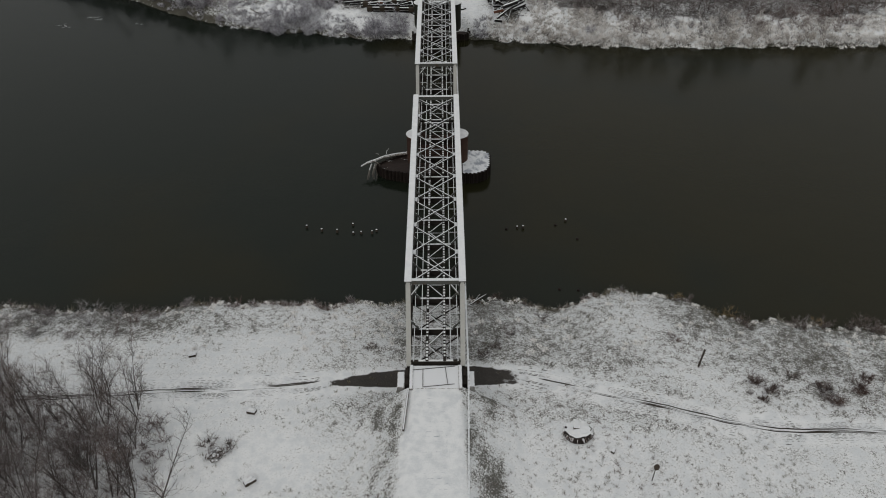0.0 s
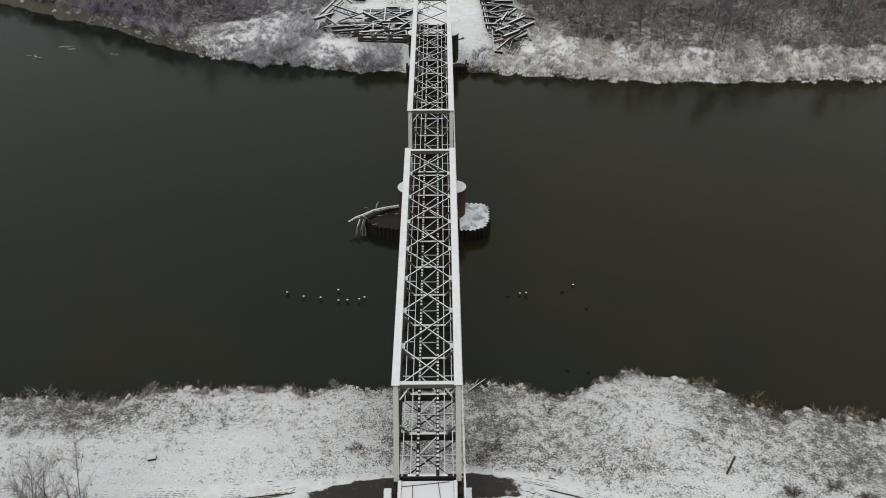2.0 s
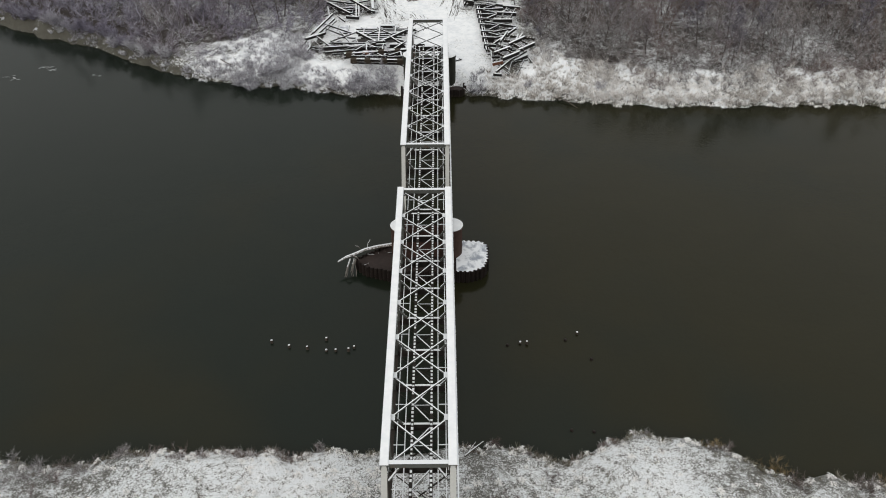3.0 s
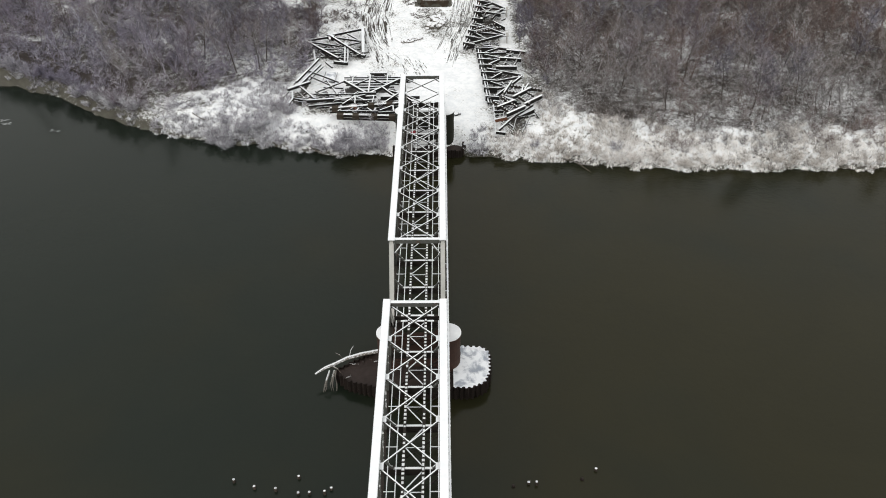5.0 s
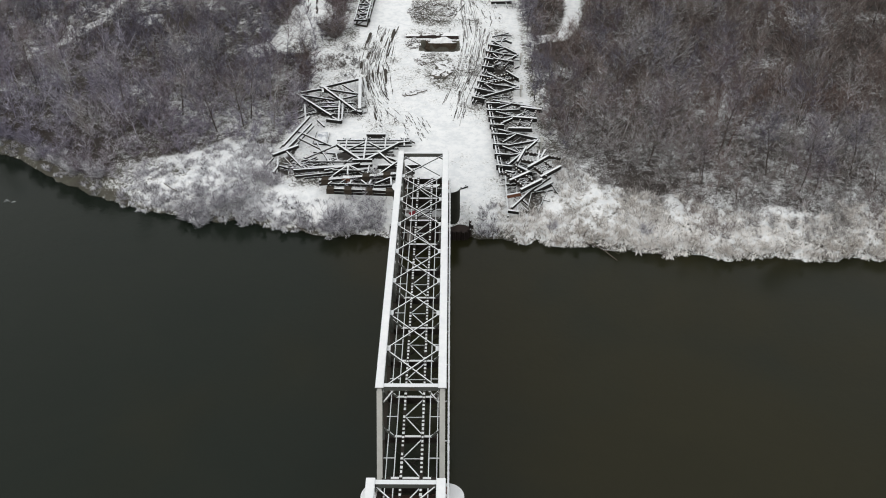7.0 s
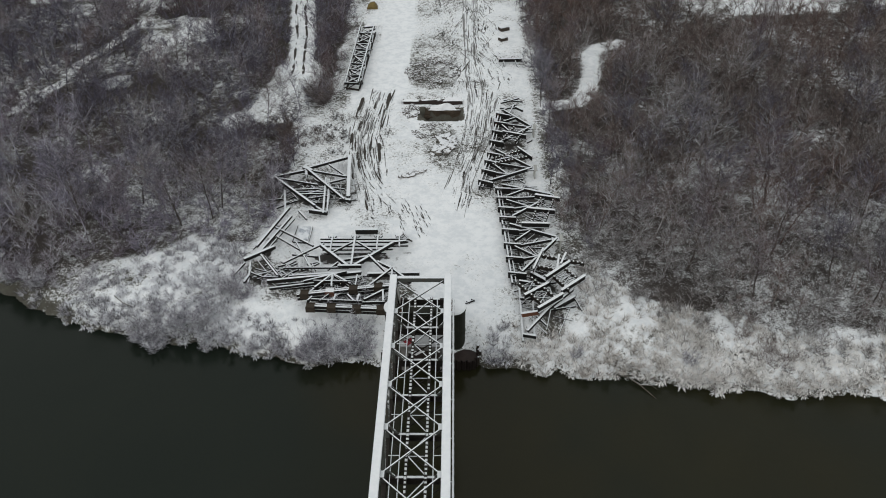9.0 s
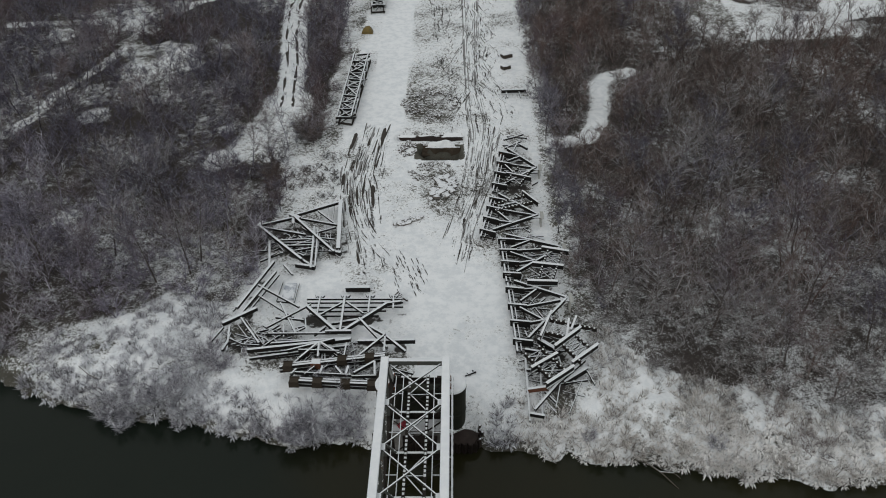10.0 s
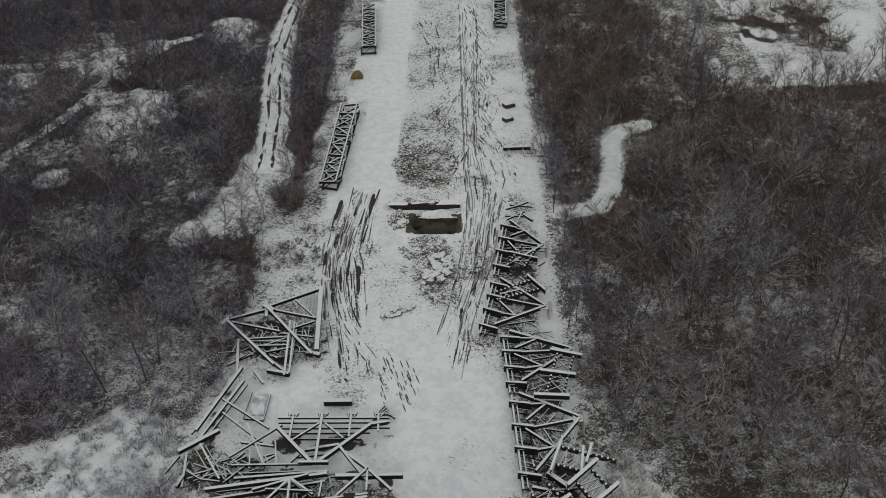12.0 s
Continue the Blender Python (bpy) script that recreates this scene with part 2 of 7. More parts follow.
# ================= small builders =================
def mesh_of(name, verts, faces):
    me = bpy.data.meshes.new(name)
    me.from_pydata([tuple(v) for v in verts], [], [tuple(f) for f in faces])
    me.update()
    return me


def tri_mesh(name, V, F):
    """A mesh from arrays of places and triangles."""
    me = bpy.data.meshes.new(name)
    V, F = np.asarray(V, np.float32), np.asarray(F, np.int32)
    k = F.shape[1]
    me.vertices.add(len(V))
    me.vertices.foreach_set("co", V.ravel())
    me.loops.add(F.size)
    me.loops.foreach_set("vertex_index", F.ravel())
    me.polygons.add(len(F))
    me.polygons.foreach_set("loop_start", np.arange(0, F.size, k, dtype=np.int32))
    me.update(calc_edges=True)
    return me


def part(name, me, material, parent=None, label=""):
    """Links a mesh as one object, under a thing where one is given."""
    if isinstance(me, bmesh.types.BMesh):
        bm, me = me, bpy.data.meshes.new(name)
        bm.to_mesh(me)
        bm.free()
    if not me.materials:
        me.materials.append(material)
    ob = new(name, me)
    if parent:
        ob.parent = parent
    return tagged(ob, label)


def thing(name, label, category, m=None, group="", kind=""):
    ob = tagged(new(name), label, category, group, kind)
    if m:
        ob.matrix_basis = m
    return ob


def section(kind, w, h):
    """The outline of a rolled or riveted section, w wide and h high."""
    a, b = w / 2, h / 2
    t = min(w, h) * 0.16
    if kind == "I":
        return [(-a, -b), (a, -b), (a, -b + t), (t / 2, -b + t), (t / 2, b - t), (a, b - t), (a, b), (-a, b), (-a, b - t), (-t / 2, b - t), (-t / 2, -b + t), (-a, -b + t)]
    if kind == "hat":
        c = a * 0.8
        return [(-c, -b), (-c + t, -b), (-c + t, b - t), (c - t, b - t), (c - t, -b), (c, -b), (c, b - t), (a, b - t), (a, b), (-a, b), (-a, b - t), (-c, b - t)]
    if kind == "L":
        return [(-a, b), (-a, b - t * 1.5), (a - t, b - t * 1.5), (a - t, -b), (a, -b), (a, b)]
    if kind == "U":
        return [(-a, b), (-a, -b), (-a + t, -b), (-a + t, b - t), (a - t, b - t), (a - t, -b), (a, -b), (a, b)]
    c = min(w, h) * 0.12
    return [(-a + c, -b), (a - c, -b), (a, -b + c), (a, b - c), (a - c, b), (-a + c, b), (-a, b - c), (-a, -b + c)]


def bar_mesh(name, a, b, w, h, kind="box", up=(0, 0, 1)):
    """A straight member from a to b with the section's height towards up."""
    a, b, up = Vector(a), Vector(b), Vector(up)
    d = (b - a).normalized()
    side = d.cross(up)
    if side.length < 1e-4:
        side = d.cross(Vector((0, 1, 0)))
    side.normalize()
    top = side.cross(d)
    outline = section(kind, w, h)
    n = len(outline)
    verts = [p + side * u + top * v for p in (a, b) for u, v in outline]
    faces = [(i, (i + 1) % n, n + (i + 1) % n, n + i) for i in range(n)]
    faces += [tuple(range(n - 1, -1, -1)), tuple(range(n, 2 * n))]
    return mesh_of(name, verts, faces)


def bar(name, a, b, w, h, material, parent, kind="box", up=(0, 0, 1), label=""):
    return part(name, bar_mesh(name, a, b, w, h, kind, up), material, parent, label)


def boxes_mesh(name, boxes):
    """Several axis-parallel blocks (x0, y0, z0, x1, y1, z1) with chamfered upper edges in one mesh."""
    V, F = [], []
    for x0, y0, z0, x1, y1, z1 in boxes:
        c = min(0.07, min(x1 - x0, y1 - y0, z1 - z0) * 0.2)
        o = len(V)
        for z, e in ((z0, 0), (z1 - c, 0), (z1, c)):
            V += [(x0 + e, y0 + e, z), (x1 - e, y0 + e, z), (x1 - e, y1 - e, z), (x0 + e, y1 - e, z)]
        F.append((o + 3, o + 2, o + 1, o))
        for r in (0, 4):
            F += [(o + r + i, o + r + (i + 1) % 4, o + r + 4 + (i + 1) % 4, o + r + 4 + i) for i in range(4)]
        F.append((o + 8, o + 9, o + 10, o + 11))
    return mesh_of(name, V, F)


def lathe(name, profile, n=24, centre=(0, 0)):
    """A turned body from (radius, z) rows."""
    V, F = [], []
    for r, z in profile:
        V += [(centre[0] + r * math.cos(2 * math.pi * i / n), centre[1] + r * math.sin(2 * math.pi * i / n), z) for i in range(n)]
    for k in range(len(profile) - 1):
        F += [(k * n + i, k * n + (i + 1) % n, (k + 1) * n + (i + 1) % n, (k + 1) * n + i) for i in range(n)]
    F += [tuple(range(n - 1, -1, -1)), tuple(range((len(profile) - 1) * n, len(profile) * n))]
    return mesh_of(name, V, F)


TABLE = np.random.RandomState(7).rand(256, 256)


def vnoise(x, y, size, seed=0):
    """Smooth noise from 0 to 1 over cells of that size."""
    u, v = np.asarray(x, float) / size + seed * 17.3, np.asarray(y, float) / size + seed * 9.7
    i, j = np.floor(u).astype(int), np.floor(v).astype(int)
    a, b = u - i, v - j
    a, b = a * a * (3 - 2 * a), b * b * (3 - 2 * b)
    g = lambda p, q: TABLE[p % 256, q % 256]
    return (g(i, j) * (1 - a) + g(i + 1, j) * a) * (1 - b) + (g(i, j + 1) * (1 - a) + g(i + 1, j + 1) * a) * b


def fbm(x, y, size, seed=0, steps=4):
    out, w = 0.0, 0.0
    for k in range(steps):
        out = out + vnoise(x, y, size / 2**k, seed + k) / 1.7**k
        w += 1 / 1.7**k
    return out / w


def ramp(v, a, b):
    t = np.clip((np.asarray(v, float) - a) / (b - a), 0, 1)
    return t * t * (3 - 2 * t)


# ================= the lie of the land (water level is z = 0) =================
BANK_N = np.array([(-400, 20), (-120, 14), (-50, 12.5), (-37, 12.2), (-25, 13.4), (-10, 13.3), (10, 13.3), (14, 12.4), (23, 15), (31, 13.6), (37, 9), (50, 8.4), (120, 6), (400, 0)], float)
BANK_F = np.array([(-400, 280), (-140, 150), (-89, 124), (-64, 112), (-50, 102), (-38, 97.8), (-22, 94.8), (-13, 92.2), (-5, 93.5), (10, 92.6), (26, 89.2), (47, 87.8), (120, 88), (400, 100)], float)


def bank_near(x):
    return np.interp(x, BANK_N[:, 0], BANK_N[:, 1]) + (fbm(x, 0 * x, 7, 3) - 0.5) * 2.2 + (fbm(x, 0 * x, 1.9, 7, 2) - 0.5) * 1.9


def bank_far(x):
    return np.interp(x, BANK_F[:, 0], BANK_F[:, 1]) + (fbm(x, 0 * x + 50, 5, 5) - 0.5) * 2.4 + (fbm(x, 0 * x + 50, 1.9, 9, 2) - 0.5) * 2.3


def dike_half(y):
    """Half the width of the railway dike's crown on the near bank."""
    return 2.55 + np.clip(-8 - y, 0, 60) * 0.025


def height(x, y):
    x, y = np.asarray(x, float), np.asarray(y, float)
    dn, df = bank_near(x) - y, y - bank_far(x)
    zn = np.interp(dn, [-12, -1, 0, 0.8, 3, 12, 25, 60, 3000], [-3, -0.5, -0.02, 0.9, 1.7, 3.2, 4.2, 4.5, 14])
    zf = np.interp(df, [-12, -1, 0, 0.8, 2.5, 6, 35, 60, 100, 300, 3000], [-3, -0.5, -0.02, 1.0, 2.1, 2.9, 2.9, 3.4, 4.2, 6, 40])
    z = np.maximum(zn, zf)
    land = ramp(np.maximum(dn, df), 0, 4)
    z = z + land * ((fbm(x, y, 9, 11) - 0.5) * 0.5 + (fbm(x, y, 1.6, 12, 3) - 0.5) * (0.22 + 0.9 * (1 - ramp(df, 10, 16)) * (df > 0) * ramp(np.abs(x - 1), 8, 12)))
    side = np.abs(x + 0.3 * ramp(-y, 8, 30)) - dike_half(y)
    dike = 7.95 - np.clip(side, 0, 40) * 0.62
    dike = np.where(y < -7.9, dike, dike - (y + 7.9) * 1.4)
    hole = ramp(x + (fbm(x, y, 1.6, 58) - 0.5) * 3.5, -1.9, -1.0) * (1 - ramp(x + (fbm(x, y, 1.4, 59) - 0.5) * 1.6, 4.0, 4.7)) * np.where(y < 150.0, ramp(y + (fbm(x, y, 2.0, 57) - 0.5) * 1.4, 145.7, 147.0), 0) * 2.9
    slot = ramp(x, -5.8, -5.2) * (1 - ramp(x, 4.8, 5.4)) * ramp(y, 151.4, 152.0) * (1 - ramp(y, 153.6, 153.9)) * 2.0
    z = z - np.maximum(hole, slot)
    return np.maximum(z, dike + (fbm(x, y, 0.9, 14, 2) - 0.5) * 0.08)


def left_edge(y):
    return np.interp(y, [95, 112, 123, 138, 146, 156, 179, 209, 300], [-24, -22.6, -21.3, -22.2, -22.3, -19.0, -18.6, -19.2, -19.5])


def right_edge(y):
    return np.interp(y, [98, 104, 116, 146, 209, 300], [30, 21, 18.8, 18.6, 17.5, 17])


def strip(x, y, rows, half):
    """How far inside a winding strip a place lies, from 0 to 1."""
    rows = np.array(rows, float)
    best = np.full(np.shape(x), 1e9)
    for a, b in zip(rows[:-1], rows[1:]):
        d = b - a
        t = np.clip(((x - a[0]) * d[0] + (y - a[1]) * d[1]) / (d @ d), 0, 1)
        best = np.minimum(best, np.hypot(x - a[0] - t * d[0], y - a[1] - t * d[1]))
    return 1 - ramp(best, half * 0.75, half * 1.3)


LANE = [(-30, 300), (-30.2, 209), (-26, 177), (-24.8, 164)]
GLADE = [(-24.8, 165), (-25.2, 157), (-27.5, 150)]
FOOTWAY = [(19, 150.5), (24.5, 152.0), (26.8, 157), (28.0, 163.5), (28.7, 171), (31, 174), (35, 175.6)]
SLED = [(-72, 150), (-67.5, 160), (-66.5, 170), (-62, 181), (-60, 192), (-61, 204), (-50, 212), (-42, 218)]
SIDEWAY = [(-61.5, 204), (-69, 201), (-88, 200.4)]
CLEARINGS = ((-53.1, 178, 4.2), (-62.5, 203, 4.6), (-55.6, 209, 3.2), (-57.2, 161, 2.2), (-42, 217, 5.0), (-32.6, 146.4, 2.6), (-75, 194.5, 2.2), (-33.9, 155.4, 1.6))


def woods(x, y):
    """1 in the thickets on the far bank, 0 in the open."""
    x, y = np.asarray(x, float), np.asarray(y, float)
    df = y - bank_far(x)
    wob = (fbm(x, y, 12, 21) - 0.5) * 5
    left = ramp(left_edge(y) - x + wob * 0.7, -2.5, 1.5) * np.where(x < -47, ramp(df + wob * 0.4, 2, 4.5), ramp(y + wob * 0.8 - np.interp(x, [-50, -41.5, -35, -32, -24], [104, 106.8, 110, 113.3, 111]), -2, 2))
    right = ramp(x - right_edge(y) + wob * 0.5, -1.5, 2.5) * ramp(df + wob - np.interp(x, [18, 26, 41, 60], [13, 12, 8, 6.5]), -1.5, 1.5)
    open_ = np.maximum.reduce([strip(x + wob * 0.15, y, LANE, 2.3), strip(x + wob * 0.5, y, GLADE, 4.3), strip(x + wob * 0.1, y, FOOTWAY, 1.7), strip(x + wob * 0.25, y, SLED, 1.0), strip(x + wob * 0.4, y, SIDEWAY, 1.3) * 0.8])
    for cx, cy, r in CLEARINGS:
        open_ = np.maximum(open_, np.clip(0.2 + r * 0.15, 0, 0.85) * (1 - ramp(np.hypot(x - cx, (y - cy) * 0.9) + wob * 0.9, r * 0.4, r * 1.4)))
    far_r = ramp(x - 40 + wob * 3, 0, 10) * ramp(y - 187 + wob * 2, 0, 8) * ramp(fbm(x, y, 14, 33), 0.27, 0.39) * 1.25
    gaps = ramp(fbm(x, y, 22, 31), 0.62, 0.70) * ramp(y, 140, 165) * (x < 0) * 0.7
    return np.clip(np.maximum(left, right) - open_ - far_r * 0.85 - gaps, 0, 1)


SCRAP_R = [(12.8, 146), (11.5, 128), (13, 122), (13.5, 106), (14.5, 97)]
SCRAP_L = [(-21, 106), (-17, 104), (-10, 102.5), (-4, 101.5)]
SCRAP_L2 = [(-20, 125), (-14, 124)]


# ================= ground sheet, water =================
def axis(fine, far):
    out = far * (np.arange(1, 15) / 14.0) ** 2.6
    return np.concatenate([fine[0] - out[::-1] - 1, fine, fine[-1] + out + 1])


def smooth_line(rows, step=2.5):
    """A rounded polyline through the given places."""
    p = np.array(rows, float)
    s = np.concatenate([[0], np.cumsum(np.hypot(*np.diff(p, axis=0).T))])
    q = np.linspace(0, s[-1], max(3, int(s[-1] / step)))
    x, y = np.interp(q, s, p[:, 0]), np.interp(q, s, p[:, 1])
    for _ in range(3):
        x[1:-1], y[1:-1] = (x[:-2] + 2 * x[1:-1] + x[2:]) / 4, (y[:-2] + 2 * y[1:-1] + y[2:]) / 4
    return np.stack([x, y], 1)


def track_field(X, Y, tracks):
    """Offset across, run along and strength of the wheel tracks that pass each place."""
    U, S, A, best = np.zeros_like(X), np.zeros_like(X), np.zeros_like(X), np.full(X.shape, 1e9)
    for j, (rows, half, power) in enumerate(tracks):
        p = smooth_line(rows)
        box = (X > p[:, 0].min() - half * 2.5) & (X < p[:, 0].max() + half * 2.5) & (Y > p[:, 1].min() - half) & (Y < p[:, 1].max() + half)
        x, y = X[box], Y[box]
        d0, u0, s0 = np.full(x.shape, 1e9), np.zeros(x.shape), np.zeros(x.shape)
        run = 0.0
        for a, b in zip(p[:-1], p[1:]):
            e = b - a
            l = math.hypot(*e)
            t = np.clip(((x - a[0]) * e[0] + (y - a[1]) * e[1]) / (l * l), 0, 1)
            dx, dy = x - a[0] - t * e[0], y - a[1] - t * e[1]
            d = np.hypot(dx, dy)
            near = d < d0
            d0 = np.where(near, d, d0)
            u0 = np.where(near, np.sign(e[0] * dy - e[1] * dx) * d, u0)
            s0 = np.where(near, run + t * l, s0)
            run += l
        a0 = power * (1 - ramp(d0, half * 0.55, half * 1.15)) * ramp(s0, 0, 3) * (1 - ramp(s0, run - 3, run))
        win = d0 / half < best[box]
        for field, value in ((U, u0 + 37.0 * j), (S, s0 + 91.0 * j), (A, a0), (best, d0 / half)):
            field[box] = np.where(win, value, field[box])
    return np.stack([U, S, A, np.ones_like(A)], -1).astype(np.float32)


EAST = [(8.6, -2.6), (11.8, -3.1), (17.4, -5.2), (23.3, -7.1), (29.9, -9.5), (34.5, -10.3), (45.0, -10.8), (90, -12)]
WEST = [(-11.6, -3.1), (-16.6, -3.8), (-22.6, -4.1), (-31.7, -4.5), (-70, -6.6)]
TRACKS = [([(-9.0, 158), (-10.2, 149.7), (-10.8, 142.5), (-10.3, 136.6), (-9.5, 131), (-8.6, 126), (-7.2, 120.5), (-5.6, 116.5)], 2.6, 0.62),
          ([(7.6, 236), (7.4, 214), (7.0, 196), (6.4, 182), (6.2, 171.6), (7.2, 163.2), (7.3, 156.5), (6.7, 147.9), (6.6, 142.3), (5.4, 134.4), (4.8, 127.3), (4.0, 119)], 2.8, 0.52),
          (EAST, 1.1, 0.14), (WEST, 1.0, 0.14), ([(-30, 262), (-30.2, 209), (-28.4, 192), (-26.3, 177), (-25.0, 163)], 1.7, 0.4)]
SIDE_TRACKS = [([(-7.0, 159), (-7.6, 150.5), (-7.9, 141), (-7.4, 133), (-6.4, 126)], 0.9, 0.6), ([(12.6, 158), (10.9, 166), (8.8, 172), (8.9, 184), (9.4, 200)], 2.4, 0.6),
               ([(1.4, 169.5), (4.0, 165.3), (5.6, 158), (5.2, 150)], 1.2, 0.6), ([(-3.8, 122.4), (-1.8, 118), (0.6, 113)], 2.3, 0.45), ([(0.5, 185), (2.4, 176), (2.0, 171)], 2.0, 0.66), ([(-2.5, 222), (0.5, 205), (1.5, 188)], 2.4, 0.66)]


def build_ground():
    xs, ys = axis(np.arange(-112, 112.1, 0.62), 2500), axis(np.arange(-34, 262.1, 0.62), 2500)
    X, Y = np.meshgrid(xs, ys)
    nx, ny = len(xs), len(ys)
    Z = height(X, Y)
    idx = np.arange(nx * ny).reshape(ny, nx)
    F = np.stack([idx[:-1, :-1], idx[:-1, 1:], idx[1:, 1:], idx[1:, :-1]], -1).reshape(-1, 4)
    me = tri_mesh("ground", np.stack([X, Y, Z], -1).reshape(-1, 3), F)
    dn, df = bank_near(X) - Y, Y - bank_far(X)
    W = woods(X, Y)
    dike_side = ramp(np.abs(X + 0.2) - dike_half(Y), 0.1, 0.8) * (1 - ramp(np.abs(X) - dike_half(Y), 3.0, 6.0)) * (Y < -6)
    bare = 0.40 - 0.04 * ramp(X, 4, 8) + (fbm(X, Y, 9, 41) - 0.5) * 0.5
    bare = np.where(dn > 0, 0.43 + (fbm(X, Y, 9, 41) - 0.5) * 0.17 - 0.05 * ramp(-Y, 9, 12) + 0.06 * ramp(X, 28, 40) * ramp(Y, -9, -3) + 0.06 * ramp(X, 3, 8) * ramp(Y, -4, 1) - 0.06 * ramp(-X, 9, 14) * (1 - ramp(Y, 4, 7)) + 0.07 * ramp(-X, 22, 34) * ramp(Y, 3, 6), bare)
    bare = bare + 0.06 * ramp(np.abs(X), 9, 4) * ramp(Y, -1, 2) * (dn > 0)
    bare = np.maximum(bare, dike_side * (0.33 + 0.40 * fbm(X, Y, 2.5, 49)))
    bare = np.where((df > 0) & (df < 13) & (X < -18), 0.40 + (fbm(X, Y, 6, 48) - 0.5) * 0.5 + 0.3 * ramp(-X, 42, 50), bare)
    # barer at the waterline; this dark rim also paints the overhanging bank's shade
    edge = np.minimum(np.abs(dn), np.abs(df))
    bare = np.where(edge < 0.9, bare + np.where(df > -1, 0.25, 0.2) * (1 - edge / 0.9), bare)
    bare = np.where((X > 24) & (df > 0.8) & (df < 6), 0.33 + (fbm(X, Y, 2.2, 52) - 0.5) * 0.8, bare)
    yard = (df > 6) * (1 - W) * ramp(X, -24, -20) * (1 - ramp(X, 17, 20))
    bare = np.where(yard > 0.3, 0.36 + (fbm(X, Y, 5, 45) - 0.5) * 0.55 - 0.13 * strip(X, Y, [(2.5, 96), (2, 118)], 6.5), bare)
    patch = ramp(X, -5.6, -3.4) * (1 - ramp(X, 3.6, 5.6)) * ramp(Y, 153, 158)
    bare = bare + patch * (0.445 + (fbm(X, Y, 5, 45) - 0.5) * 0.2 - bare)
    # barer ground below the scrap: debris, and shade painted in with it
    for heap, half in ((SCRAP_R, 2.8), (SCRAP_L, 3.2), (SCRAP_L2, 3.4)):
        bare = np.maximum(bare, strip(X, Y, heap, half) * (0.36 + 0.3 * fbm(X, Y, 3, 47)))
    bare = np.maximum(bare, ramp(X, 14.0, 17.5) * ramp(df, 12, 18) * (X < 60) * (0.4 + 0.24 * fbm(X, Y, 3, 95)))
    bare = np.maximum(bare, ramp(-X, 13, 15) * ramp(Y, 112, 120) * (0.28 + 0.36 * fbm(X, Y, 5, 46)))
    bare = np.maximum(bare, strip(X, Y, [(-0.4, 161), (-0.4, 168)], 4.9) * (0.36 + 0.3 * fbm(X, Y, 2.5, 55)))
    bare = np.maximum(bare, strip(X, Y, [(2.0, 134), (0.6, 143)], 3.2) * (0.36 + 0.3 * fbm(X, Y, 2.0, 56)))
    pit = (X > -2.4) & (X < 4.6) & (Y > 146.4) & (Y < 150.4)
    bare = np.where(pit, 1.1, bare)
    road = ramp(2.6 - np.abs(X - np.interp(Y, [130, 160, 210], [-9, -8, -7.9])), -0.4, 0.6) * ramp(Y, 150, 158)
    bare = bare * (1 - 0.95 * road) - 0.45 * road
    crown = (1 - ramp(np.abs(X + 0.3) - dike_half(Y), -0.5, 0.2)) * (Y < -7.5)
    bare = bare * (1 - crown) - 0.3 * crown
    bare = np.maximum(bare, ramp(W, 0.1, 0.95) * (0.52 + 0.06 * ramp(Y, 118, 150) + 0.4 * (fbm(X, Y, 10, 43) - 0.4)))
    path_y = np.interp(X, [-60, -31.7, -16.6, -4.1, 4.3, 7.8, 11.8, 17.4, 23.3, 29.9, 34.5, 45.0, 120], [-6, -4.4, -3.8, -2.6, -2.4, -2.6, -3.1, -5.2, -7.1, -9.5, -10.3, -10.8, -11.5])
    wet = ramp(np.interp(X, [-15, -10, -6], [0.35, 0.85, 1.5]) - np.abs(Y - path_y), -0.2, 0.4) * np.interp(X, [-18, -14, -12, -9, 0, 5.0, 8.5, 13], [0.0, 0.15, 0.45, 0.9, 1, 1, 0.5, 0.1])
    on_path = ramp(1.9 - np.abs(Y - path_y), -0.3, 0.5)
    bare = bare * (1 - 0.4 * on_path)
    # dark strips under the scrap: real mud plus the steel's shadow painted as mud
    for heap, half, w in ((SCRAP_L, 3.4, 0.92), (SCRAP_L2, 3.8, 0.98), (SCRAP_R, 2.6, 0.72), ([(-13.6, 109.3), (-2.8, 109.6)], 1.3, 0.85), ([(-19.5, 103.6), (-11, 104.9), (-3, 104.6)], 1.3, 0.95), ([(-13, 100.4), (-4.5, 101.0)], 1.5, 0.9), ([(-20.6, 116), (-22.6, 106)], 1.2, 0.85)):
        wet = np.maximum(wet, strip(X, Y, heap, half) * ((0.5 + 1.5 * (fbm(X, Y, 1.7, 81, 2) - 0.5)) * w))
    wet = np.maximum(wet, ramp(-0.1 - np.maximum(dn, df), 0, 0.4))
    wet = np.where(pit, 0.35, wet)
    lane = np.maximum(strip(X, Y, LANE, 2.0), strip(X, Y, FOOTWAY, 1.3))
    bare = bare * (1 - 0.6 * lane)
    col = np.stack([np.clip(bare, -0.4, 1.2), W, wet, np.maximum(W, (dn > -8) * 0.8)], -1).astype(np.float32)
    layer = me.color_attributes.new("cover", "FLOAT_COLOR", "POINT")
    layer.data.foreach_set("color", col.ravel())
    for name, tracks in (("track", TRACKS), ("side_track", SIDE_TRACKS)):
        layer = me.color_attributes.new(name, "FLOAT_COLOR", "POINT")
        layer.data.foreach_set("color", track_field(X, Y, tracks).ravel())
    me.polygons.foreach_set("use_smooth", np.ones(len(me.polygons), bool))
    tagged(part("ground", me, M_GROUND), "grassy river banks under thin patchy snow", "ground", kind="structure")


build_ground()
